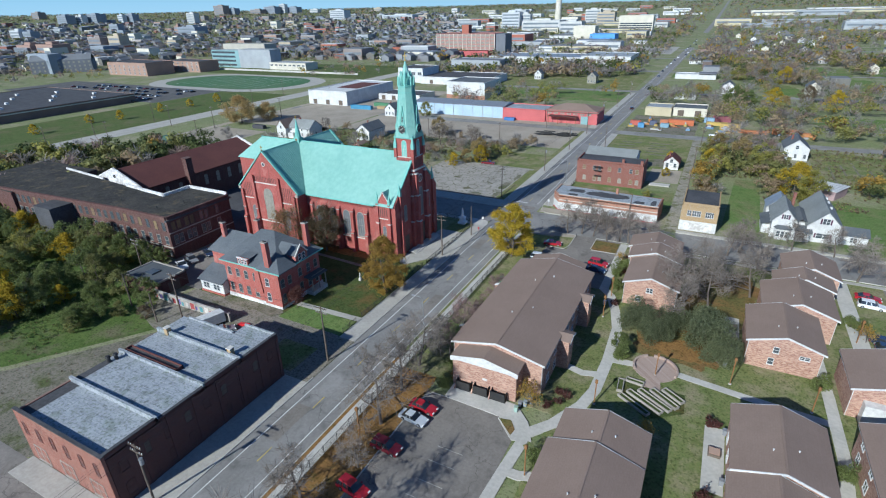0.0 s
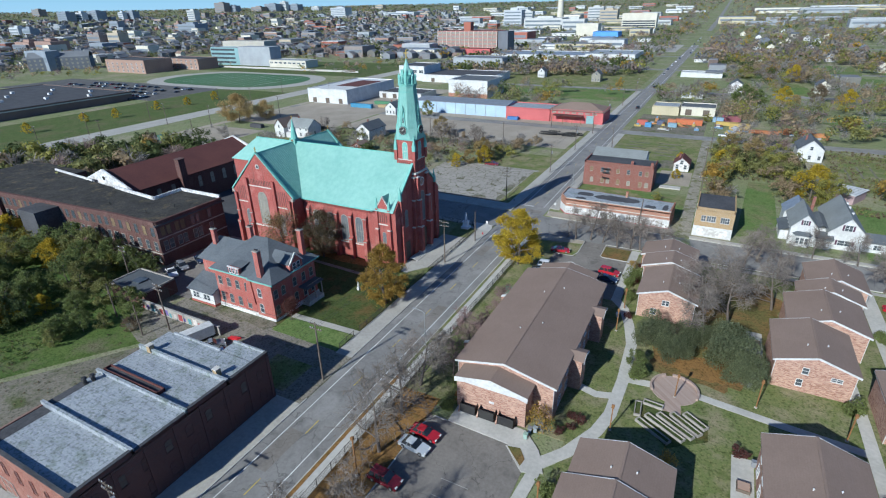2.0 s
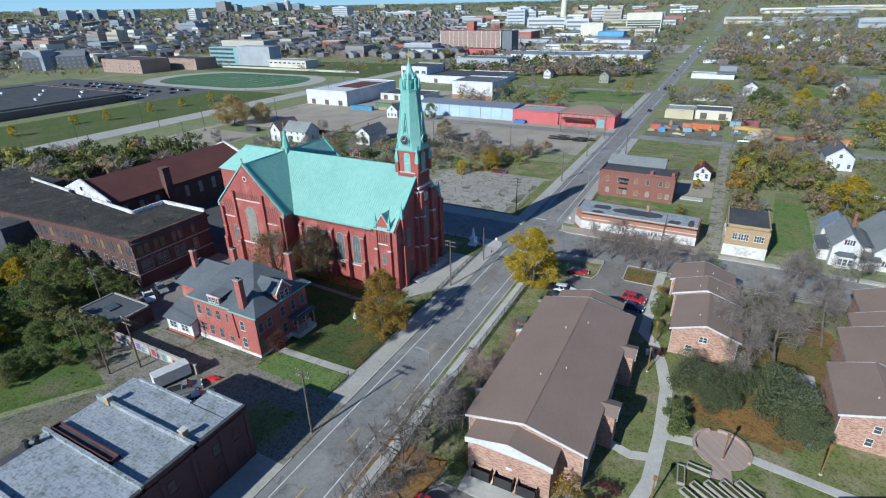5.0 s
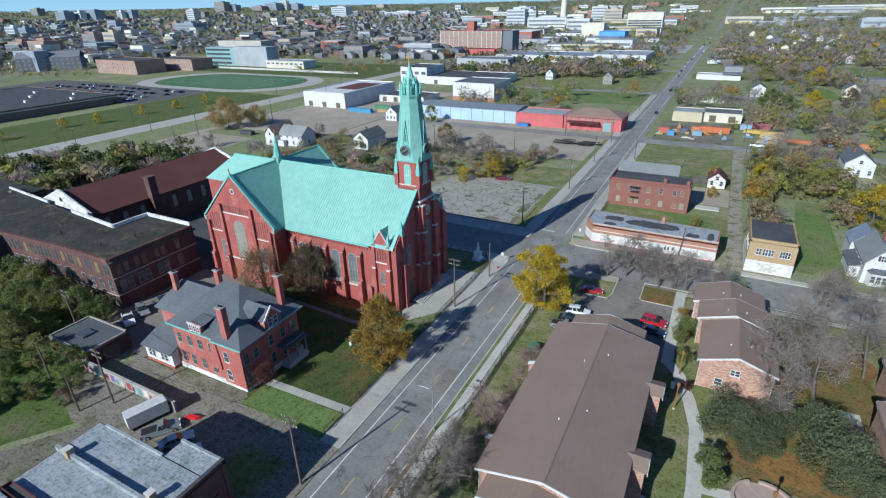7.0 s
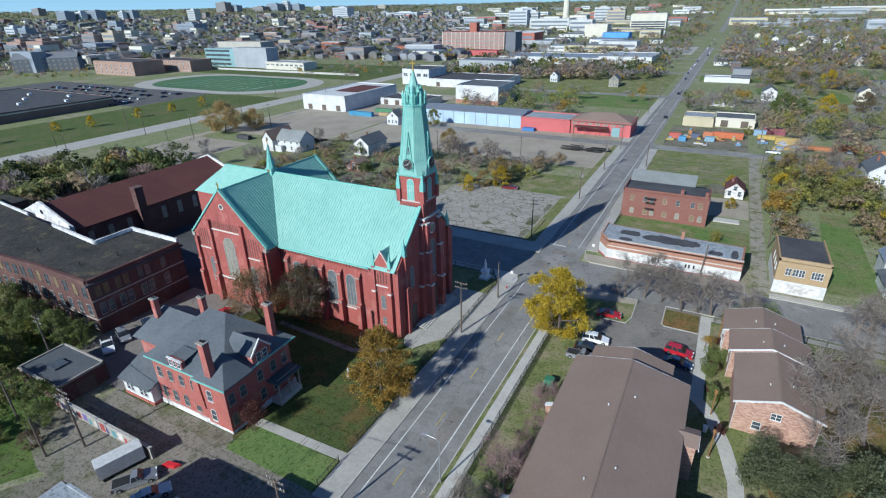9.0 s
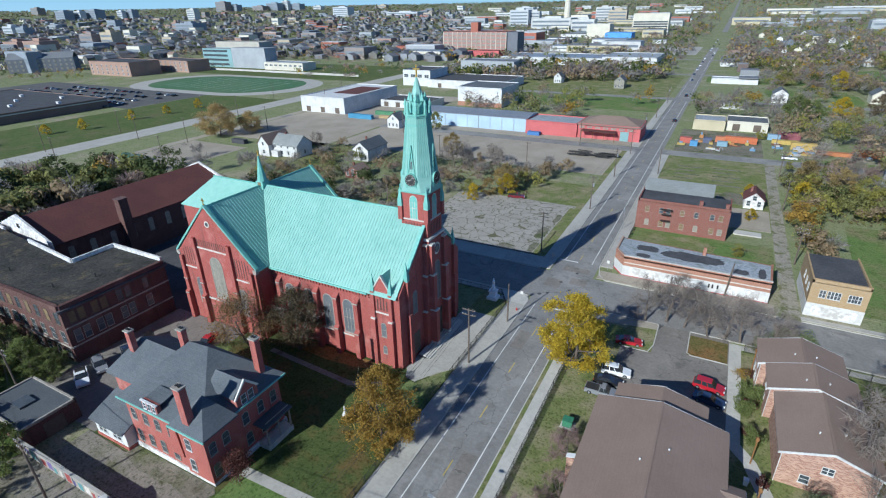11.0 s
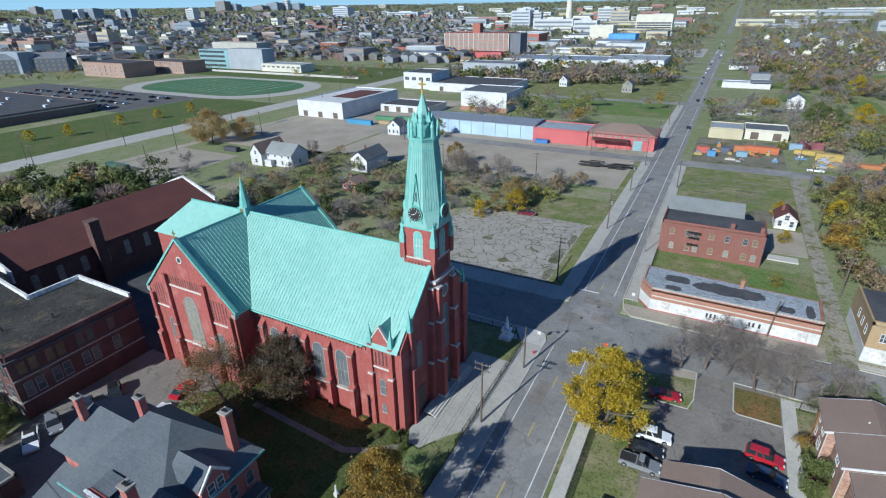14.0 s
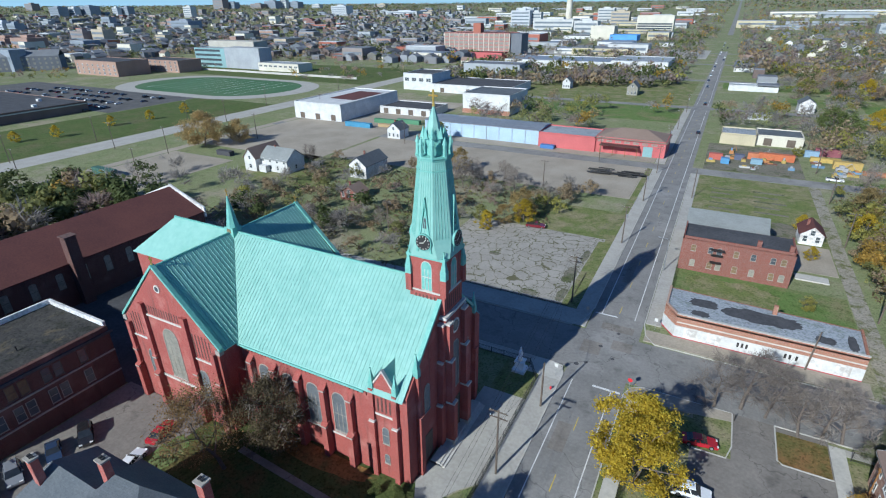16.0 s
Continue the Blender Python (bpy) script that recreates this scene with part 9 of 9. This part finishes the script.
# weeds and bushes on the rough lot beside the track
rnd = random.Random(21)
for x, y, k, q in ((-46, -63, 0, 0.55), (-43.5, -60.5, 0, 0.5), (-40.5, -58, 1, 0.4), (-58, -64, 0, 0.6), (-62, -70, 1, 0.6), (-52, -57, 0, 0.45), (-66, -74, 4, 0.75), (-70, -78, 4, 0.7), (-64, -80, 0, 0.5), (-37.5, -53.5, 0, 0.5), (-35, -56, 3, 0.35)):
    put(oakish[k], x, y, q)


# ---- poles, lamps, fences ----
def rail_fence(pts, h, label, step=2.4, picket=0.16, material=None, mesh=0.011):
    material = material or M["iron"]
    t = thing("fence", *pts[0], 0, label, "fence")
    for a, b in zip(pts, pts[1:]):
        a, b = Vector(a), Vector(b)
        L, d = (b - a).length, (b - a).normalized()
        n = max(1, round(L / step))
        for i in range(n + 1):
            p = a + d * L * i / n
            part("post", G().box(p.x - 0.04, p.x + 0.04, p.y - 0.04, p.y + 0.04, 0.05, h + 0.1), material, t)
        q = Vector((-d.y, d.x)) * 0.02
        for z in (0.25, h - 0.08):
            part("rail", G().prism([(a - q)[:], (b - q)[:], (b + q)[:], (a + q)[:]], z, z + 0.05), material, t)
        g, w = G(), d * mesh
        q = q * 0.4
        for i in range(int(L / picket)):
            p = a + d * picket * (i + 0.5)
            g.prism([(p - w - q)[:], (p + w - q)[:], (p + w + q)[:], (p - w + q)[:]], 0.12, h)
        tagged(part("picket", g, material, t), kind="stuff")
    return t


rail_fence([(6.65, -42.6), (6.65, -38.2)], 1.25, "black iron picket fence along the pavement")
rail_fence([(6.65, -36.2), (6.65, -10.5)], 1.25, "black iron picket fence along the church yard")
rail_fence([(6.65, -8.5), (6.65, 18.5), (4.4, 22.1), (-30, 22.1)], 1.25, "black iron picket fence round the forecourt")
rail_fence([(23.25, -120), (23.25, 18.6)], 1.7, "dark chain-link fence along the apartment lawn", 3.0, 0.14, mesh=0.012)
rail_fence([(36.4, 23.0), (36.4, 23.2)], 1.0, "short dark fence end by the car park")
rail_fence([(50.6, 21.6), (96, 21.6)], 1.7, "dark chain-link fence along the cross street", 3.0, 0.15)
rail_fence([(23.6, 55), (23.6, 72.5)], 1.2, "wire fence round the grass lot", 3.0, 0.3)
rail_fence([(-34, 43.85), (5.0, 43.85), (5.0, 60)], 0.5, "low timber barrier at the cracked lot", 3.0, 0.5, M["timber"], 0.05)


def utility_pole(x, y, h, arms=2, label="weathered timber utility pole with crossarms", lean=0.0, lamp=False, kit=False):
    t = thing("utility_pole", x, y, 0, label, "utility pole", "utility poles")
    part("pole", G().tube([(x, y, -0.2), (x + lean * 0.5, y, h * 0.5), (x + lean, y, h)], [0.17, 0.15, 0.11], 8), M["timber"], t)
    for i in range(arms):
        z = h - 0.35 - i * 0.95
        a = part("crossarm", G().box(x + lean - 1.25, x + lean + 1.25, y - 0.07, y + 0.07, z - 0.07, z + 0.07), M["timber"], t)
        for u in (-1.1, -0.65, 0.65, 1.1):
            part("insulator", G().cone(x + lean + u, y, z + 0.07, z + 0.28, 0.05, 0.035, 6), M["white"], a)
    if kit:
        part("transformer", G().cone(x + lean + 0.35, y, h - 3.2, h - 2.2, 0.26, 0.26, 10), M["steel"], t, "grey transformer can")
    if lamp:
        part("lamp_arm", G().tube([(x, y, h * 0.78), (x + 1.2, y, h * 0.84), (x + 2.4, y, h * 0.83)], 0.04, 6), M["steel"], t)
        part("lamp_head", G().box(x + 2.2, x + 2.9, y - 0.13, y + 0.13, h * 0.81, h * 0.83), M["steel"], t)
    return t


STREET_POLES = [(8.2, -85.0, 10.2, 2, True), (9.6, -51.0, 11.6, 2, False), (8.1, -2.6, 11.2, 2, False), (9.4, 12.6, 8.6, 0, False), (5.4, 46.0, 11.0, 2, False), (9.2, 81.6, 10.5, 1, True), (9.2, 118, 10.5, 2, True), (9.0, 152, 10.5, 2, False), (8.6, 190, 10.5, 2, True), (8.4, 235, 10.5, 2, False), (8.4, 285, 10.5, 2, True)]
LOT_POLES = [(-28.0, -52.6, 10.5, 2, False), (-42.5, -54.2, 8.0, 0, False), (-31.2, -56.2, 7.0, 0, False), (-54.2, -43.2, 9.5, 2, False), (61.0, 65, 9.5, 2, False), (60.6, 104, 9.5, 1, False), (61.2, 140, 9.5, 2, False), (61.2, 176, 10, 2, False), (62, 215, 10, 2, False), (62, 256, 10, 2, False), (22.8, 128, 9.5, 0, False), (-50, 60, 9.5, 1, False), (-33, 44.5, 9.5, 1, False), (-24, 118, 9.5, 1, False), (-61, 116, 9.5, 1, False), (-14, 160, 10, 1, False), (-100, 150, 10, 1, False)]
POLES = STREET_POLES + LOT_POLES
for x, y, h, arms, kit in POLES:
    utility_pole(x, y, h, arms, kit=kit)
utility_pole(46.9, 41.8, 8.0, 0, "dark leaning pole before the shop row", 0.5)
for x, y in ((-214, 85), (-170, 128), (-231, 51), (-236, 141), (-216, 20), (-216, 150), (-236, 200), (-200, 40), (-216, 250), (-236, 90), (-182, 190), (-160, 60), (-184, 90)):
    utility_pole(x, y, 12, 1, "tall timber pole along the boulevard")


def wire(a, b, sag=0.5):
    mid = [(a[0] + (b[0] - a[0]) * f, a[1] + (b[1] - a[1]) * f, a[2] + (b[2] - a[2]) * f - 4 * sag * f * (1 - f)) for f in (0, 0.2, 0.4, 0.6, 0.8, 1)]
    return G().tube(mid, 0.016, 4)


def span(p, q, offs=(-1.1, -0.65, 0.65, 1.1), drop=0.2):
    t = thing("power_lines", p[0], p[1], p[2] - drop, "thin overhead power lines between the poles", "cables")
    for o in offs:
        part("wire", wire((p[0] + o, p[1], p[2] - drop), (q[0] + o, q[1], q[2] - drop)), M["iron"], t)


for a, b in ((0, 1), (1, 2), (2, 4), (4, 5), (5, 6), (6, 7), (7, 8), (15, 16), (16, 17), (17, 18)):
    span(POLES[a], POLES[b])
span(POLES[0], (8.2, -150, 10.2)), span(POLES[11], POLES[1], (0, 0.3)), span(POLES[11], POLES[14], (0, 0.3))
span((9.4, 12.6, 8.6), (5.4, 46, 8.6), (0,)), span(POLES[2], (9.4, 12.6, 9.6), (0,), 2.0)


def street_lamp(x, y, h, arm, label):
    t = thing("street_lamp", x, y, 0, label, "street lamp")
    part("pole", G().tube([(x, y, -0.1), (x, y, h - 0.4), (x + arm * 0.3, y, h)], [0.11, 0.08, 0.06], 8), M["steel"], t)
    part("arm", G().tube([(x + arm * 0.3, y, h), (x + arm, y, h + 0.12)], 0.045, 6), M["steel"], t)
    part("lamp_head", G().box(*sorted((x + arm, x + arm * 1.35)), y - 0.14, y + 0.14, h + 0.02, h + 0.2), M["steel"], t)


street_lamp(20.75, -34.9, 7.6, -1.8, "grey steel street lamp leaning over the street")
street_lamp(20.9, 70, 8.2, -1.8, "grey steel street lamp beside the brick flats")


def yard_lamp(x, y, h, label="brown timber yard lamp with a box head"):
    t = thing("yard_lamp", x, y, 0, label, "yard lamp", "yard lamps")
    part("post", G().box(x - 0.08, x + 0.08, y - 0.08, y + 0.08, 0, h), M["rustwood"], t)
    part("head", G().box(x - 0.2, x + 0.2, y - 0.2, y + 0.2, h - 0.1, h + 0.35).cone(x, y, h + 0.35, h + 0.5, 0.3, 0.05, 4, 0.785), M["rustwood"], t)
    part("base", G().cone(x, y, 0, 0.22, 0.24, 0.22, 10), M["pale"], t)


for x, y, h in ((26.8, -64.8, 6.6), (50.3, -59.6, 5.2), (51.5, -14.6, 4.6), (74.8, -26.7, 5.0), (55.6, -41.3, 4.4), (86.1, -28.7, 4.6), (95.4, -4, 4.6), (51.6, 15.8, 4.6), (63.4, -29.6, 4.2), (51.4, -5.6, 4.4)):
    yard_lamp(x, y, h)


# ---- statue, utility box, signs ----
MARBLE = mat("white_marble", (0.84, 0.85, 0.86), (0.72, 0.73, 0.74), 0.5, 3.0, 0.4, 0.05)
t = thing("statue_pedestal", 3.4, 19.6, 0, "white stone pedestal of the church yard statue", "pedestal")
part("base", G().box(2.3, 4.5, 18.5, 20.7, 0.1, 0.7), MARBLE, t)
part("block", G().box(2.7, 4.1, 18.9, 20.3, 0.7, 2.0).box(2.55, 4.25, 18.75, 20.45, 2.0, 2.2), MARBLE, t)
g = G().cone(3.4, 19.6, 2.2, 3.7, 0.5, 0.3, 10).cone(3.4, 19.6, 3.7, 4.4, 0.34, 0.2, 10).cone(3.4, 19.6, 4.4, 4.55, 0.12, 0.16, 8).cone(3.4, 19.6, 4.55, 4.9, 0.17, 0.1, 8)
solo("statue", g, MARBLE, "white painted robed statue on a pedestal", "statue", smooth=True)
t = thing("small_statue", -3.2, -23.0, 0, "small white garden statue on a plinth", "statue")
part("plinth", G().box(-3.5, -2.9, -23.3, -22.7, 0.1, 0.7), M["stone"], t)
part("figure", G().cone(-3.2, -23.0, 0.7, 1.8, 0.26, 0.13, 8).cone(-3.2, -23.0, 1.8, 2.1, 0.13, 0.09, 8), M["white"], t)
t = thing("utility_box", 27.6, -9.6, 0, "green metal utility cabinet on the lawn", "utility box")
gp = mat("green_cabinet", (0.05, 0.19, 0.11), None, 0.5)
part("cabinet", G().box(26.9, 28.3, -10.2, -9.0, 0.15, 1.2), gp, t)
part("lid", G().box(26.85, 28.35, -10.25, -8.95, 1.2, 1.3), gp, t)
part("pad", G().box(26.6, 28.6, -10.5, -8.7, 0.05, 0.16), M["pale"], t)


def road_sign(x, y, h, material, label, octo=False):
    t = thing("road_sign", x, y, 0, label, "sign")
    part("post", G().box(x - 0.03, x + 0.03, y - 0.03, y + 0.03, 0, h), M["steel"], t)
    if octo:
        part("plate", G().tube([(x, y - 0.06, h - 0.3), (x, y - 0.03, h - 0.3)], 0.38, 8), material, t)
    else:
        part("plate", G().box(x - 0.3, x + 0.3, y - 0.06, y - 0.03, h - 0.7, h), material, t)


SIGNR = mat("sign_red", (0.6, 0.03, 0.04), None, 0.5)
road_sign(21.0, 22.6, 2.6, SIGNR, "red stop sign at the corner", True)
road_sign(9.3, 21.0, 2.6, M["white"], "white sign at the corner"), road_sign(9.7, 41.6, 2.6, M["steel"], "grey sign back at the corner"), road_sign(22.4, 43.2, 2.6, M["white"], "white sign before the shops")
hy = thing("hydrant", 9.6, 17.2, 0, "red fire hydrant on the pavement", "hydrant")
part("barrel", G().cone(9.6, 17.2, 0.1, 0.6, 0.14, 0.13, 10).cone(9.6, 17.2, 0.6, 0.78, 0.16, 0.05, 10), SIGNR, hy)
part("outlet", G().tube([(9.38, 17.2, 0.45), (9.82, 17.2, 0.45)], 0.06, 8), SIGNR, hy)


# ---- vehicles ----
PAINT = {}


def car_paint(c):
    if c not in PAINT:
        m = mat("car_paint", c, tuple(v * 0.92 for v in c), 0.25, 3.0, 0.5, 0.0, spec=0.6)
        m.node_tree.nodes["Principled BSDF"].inputs["Coat Weight"].default_value = 0.6
        PAINT[c] = m
    return PAINT[c]


CLEAR = mat("car_glass", (0.02, 0.024, 0.028), (0.03, 0.034, 0.04), 0.08, 2, 0.5, 0.0, spec=0.7)
LAMPR, LAMPW = mat("tail_lamp", (0.4, 0.01, 0.01), None, 0.3), mat("head_lamp", (0.8, 0.8, 0.78), None, 0.2)


def car(x, y, turn, c, kind="sedan", label="parked car", far=False):
    """Nose along local +x."""
    L, W = {"sedan": (4.7, 1.8), "suv": (4.75, 1.9), "pickup": (5.4, 1.95)}[kind]
    h1, h2 = {"sedan": (0.92, 1.42), "suv": (1.02, 1.72), "pickup": (1.05, 1.75)}[kind]
    t = thing(kind if kind != "suv" else "estate_car", 0, 0, 0, label, "car", "parked cars")
    p, hl = car_paint(c), L / 2
    low = [(-hl, 0.32), (hl - 0.1, 0.28), (hl, 0.5), (hl - 0.06, h1 - 0.28), (hl - 1.15, h1 - 0.06), (hl - 1.5, h1), (-hl + 0.5, h1), (-hl + 0.03, h1 - 0.08)]
    g = G()
    n = len(low)
    ring = []
    for s, in_ in ((-1, 0.10), (-1, 0.0), (1, 0.0), (1, 0.10)):
        ring.append([(u * (1 - in_ * 0.25), s * (W / 2 - in_), z if in_ == 0 else z * 0.985 + 0.01) for u, z in low])
    for a, b in zip(ring, ring[1:]):
        for i in range(n):
            j = (i + 1) % n
            g.face(a[i], b[i], b[j], a[j])
    g.face(*reversed(ring[0])), g.face(*ring[-1])
    body = part("body", g, p, t)
    front, back = {"sedan": (hl - 1.45, -hl + 0.55), "suv": (hl - 1.35, -hl + 0.12), "pickup": (hl - 1.5, -0.35)}[kind]
    fr, bk = {"sedan": (0.75, 0.75), "suv": (0.7, 0.35), "pickup": (0.65, 0.2)}[kind]
    w0, w1 = W / 2 - 0.06, W / 2 - 0.24
    cab = lambda f, s, z, w: (f, s * w, z)
    lo = [(back, -w0), (front, -w0), (front, w0), (back, w0)]
    hi = [(back + bk, -w1), (front - fr, -w1), (front - fr, w1), (back + bk, w1)]
    part("glasshouse", G().prism(lo, h1 - 0.02, h2 - 0.04, hi), CLEAR, t, "dark tinted windows")
    part("roof", G().prism([(a * 1.0, b * 1.02) for a, b in hi], h2 - 0.05, h2, [(a * 0.98, b * 0.94) for a, b in hi]), p, t)
    for f in () if far else ((0.34, 0.38), (0.64, 0.68)) if kind != "pickup" else ((0.5, 0.55),):
        for s in (-1, 1):
            u0, u1 = back + (front - back) * f[0], back + (front - back) * f[1]
            v0, v1 = back + bk + (front - fr - back - bk) * f[0], back + bk + (front - fr - back - bk) * f[1]
            part("pillar", G().slab([(u0, s * w0, h1), (u1, s * w0, h1), (v1, s * w1, h2 - 0.04), (v0, s * w1, h2 - 0.04)], (0, s * 0.015, 0.0)), p, t)
    if kind == "pickup":
        part("bed_liner", G().box(-hl + 0.15, -0.5, -W / 2 + 0.18, W / 2 - 0.18, h1 - 0.1, h1 + 0.02), M["iron"], t)
    for s in (-1, 1):
        for u in (-hl + 0.85, hl - 0.9):
            w = part("wheel", G().tube([(u, s * (W / 2 - 0.2), 0.33), (u, s * (W / 2 + 0.01), 0.33)], 0.33, 14), M["rubber"], t)
            if far:
                continue
            part("rim", G().tube([(u, s * (W / 2 - 0.02), 0.33), (u, s * (W / 2 + 0.02), 0.33)], 0.2, 10), M["steel"], w)
        if far:
            continue
        part("headlight", G().box(hl - 0.2, hl - 0.01, *sorted((s * (W / 2 - 0.5), s * (W / 2 - 0.08))), h1 - 0.36, h1 - 0.22), LAMPW, t)
        part("tail_light", G().box(-hl - 0.01, -hl + 0.08, *sorted((s * (W / 2 - 0.4), s * (W / 2 - 0.04))), h1 - 0.3, h1 - 0.12), LAMPR, t)
        part("mirror", G().box(front - 0.45, front - 0.3, *sorted((s * (W / 2 - 0.02), s * (W / 2 + 0.16))), h1 + 0.02, h1 + 0.16), p, t)
    t.matrix_basis = pose(x, y, 0.06, 0, 0, turn)
    return t


RED, SILVER, WHITE, NAVY, BLACK, WINE, GREYC = (0.40, 0.018, 0.03), (0.5, 0.53, 0.56), (0.78, 0.79, 0.8), (0.03, 0.05, 0.1), (0.02, 0.02, 0.022), (0.16, 0.015, 0.025), (0.22, 0.23, 0.25)
car(31.6, -54.4, -4, RED, "sedan", "bright red saloon in the car park")
car(31.4, -57.2, -5, SILVER, "sedan", "silver saloon beside the red one")
car(30.8, -63.9, -3, WINE, "suv", "dark wine-red estate car")
car(30.8, -72.0, -8, RED, "suv", "red estate car in the car park")
car(45.6, 8.4, -6, RED, "suv", "red estate car beside the walk")
car(45.8, 5.0, -8, NAVY, "sedan", "dark blue saloon in the shade of the block")
car(31.6, 5.8, 5, WHITE, "suv", "white estate car under the yellow tree")
car(31.0, 2.6, 3, BLACK, "sedan", "black saloon in the car park")
car(30.6, -0.4, 0, GREYC, "pickup", "grey pickup with a loaded bed")
car(32.0, 15.6, 10, RED, "sedan", "red saloon half hidden by bare branches")
car(-48.9, -36.3, -25, WHITE, "pickup", "white pickup in the school yard")
car(-49.4, -32.9, -20, GREYC, "suv", "grey estate car in the school yard")
car(-48.0, -24.2, -28, BLACK, "suv", "black estate car in the school yard")
car(-48.8, -28.2, -24, NAVY, "sedan", "dark blue saloon in the school yard")
car(-37.3, -24.2, 109, WHITE, "sedan", "white saloon by the church lawn")
car(-38.6, -18.6, 104, RED, "sedan", "red saloon by the transept")
car(100.2, 12.0, -4, WHITE, "suv", "white estate car in the east car park")
car(100.2, 15.6, -4, RED, "sedan", "red saloon in the east car park")
car(99.8, -2.2, -4, NAVY, "sedan", "dark saloon in the east car park")
car(100.2, -5.2, -4, NAVY, "suv", "dark estate car in the east car park")
car(18.2, 229.5, 90, BLACK, "sedan", "black car driving up the street")
car(16.6, 317, 90, BLACK, "suv", "dark estate car at the crossing")
car(13.8, 400, 270, NAVY, "sedan", "dark car far up the street")
car(-14.6, 82.0, 10, WINE, "pickup", "dark red pickup on the cracked lot")
car(66, 168.5, 0, WHITE, "pickup", "white pickup on the side street")
car(-15.4, -53.2, 55, GREYC, "pickup", "grey pickup in the back yard")
car(-11.4, -53.6, 60, SILVER, "sedan", "silver saloon in the back yard")
car(-8.2, -54.8, 62, WHITE, "sedan", "white saloon in the back yard")
tr = thing("box_truck", -19.4, -53.2, 0, "white box truck body in the back yard", "truck")
part("box", G().box(-3.2, 3.0, -1.15, 1.15, 0.7, 3.0), M["white"], tr, m=None)
part("frame", G().box(-3.2, 3.2, -0.8, 0.8, 0.4, 0.7), M["iron"], tr)
for u in (-2.4, 2.2):
    for s in (-1, 1):
        part("wheel", G().tube([(u, s * 0.8, 0.42), (u, s * 1.12, 0.42)], 0.42, 12), M["rubber"], tr)
for ch in tr.children:
    ch.matrix_parent_inverse = Matrix.Identity(4)
tr.matrix_basis = pose(-19.4, -52.4, 0.06, 0, 0, 72) @ Matrix.Diagonal((0.92, 0.92, 0.92, 1))
solo("tarpaulin", G().slab([(-14.6, -49.9, 0.05), (-12.8, -49.3, 0.05), (-12.4, -48.6, 0.05), (-14.4, -49.0, 0.05)], (0, 0, 0.5)), SIGNR, "red tarpaulin thrown over scrap", "tarpaulin")
small = [car(-330 - i * 6, 150, 90, c, k, "car in the large western car park", True) for i, (c, k) in enumerate(((WHITE, "sedan"), (BLACK, "suv"), (NAVY, "sedan"), (SILVER, "suv"), (WINE, "sedan")))]
rnd = random.Random(5)
for i in range(90):
    r, k = divmod(i, 18)
    if rnd.random() < 0.3:
        continue
    copy_thing(small[rnd.randrange(5)], pose(-470 + k * 8.6 + rnd.uniform(-0.5, 0.5), 136 + r * 13, 0.05, 0, 0, 90))
for i in range(40):
    x, y = rnd.uniform(-130, -20), rnd.choice((478, 474, 560))
    copy_thing(small[rnd.randrange(5)], pose(x, y, 0.05, 0, 0, rnd.choice((0, 90))))
for i in range(14):
    copy_thing(small[rnd.randrange(5)], pose(rnd.choice((12.6, 18.4)), 440 + i * 38, 0.05, 0, 0, 90))

# bins, patio furniture, court lamps
def bin_(x, y, c):
    t = thing("wheelie_bin", x, y, 0, "plastic bin beside the apartment wall", "bin", "bins")
    m_ = car_paint(c)
    part("bin", G().prism([(x - 0.25, y - 0.25), (x + 0.25, y - 0.25), (x + 0.25, y + 0.25), (x - 0.25, y + 0.25)], 0.1, 1.0, [(x - 0.3, y - 0.3), (x + 0.3, y - 0.3), (x + 0.3, y + 0.3), (x - 0.3, y + 0.3)]), m_, t)
    part("lid", G().box(x - 0.33, x + 0.33, y - 0.33, y + 0.33, 1.0, 1.08), m_, t)


for x, y, c in ((45.2, -47.0, GREYC), (45.9, -46.6, (0.3, 0.34, 0.36)), (46.4, -45.6, GREYC), (45.0, -48.4, (0.3, 0.42, 0.36)), (73.9, -21.8, GREYC), (74.2, -39.6, GREYC), (74.0, -49.6, GREYC), (50.8, -9.6, WHITE), (66.2, 5.6, WINE)):
    bin_(x, y, c)
for x, y in ((73.0, -44.2), (75.0, -8.2), (75.2, -13.0)):
    t = thing("planter_box", x, y, 0, "square brick planter on the patio", "planter")
    part("box", G().box(x - 0.8, x + 0.8, y - 0.8, y + 0.8, 0.1, 0.6), M["timber"], t)
    part("earth", G().box(x - 0.7, x + 0.7, y - 0.7, y + 0.7, 0.5, 0.64), M["orange"], t)
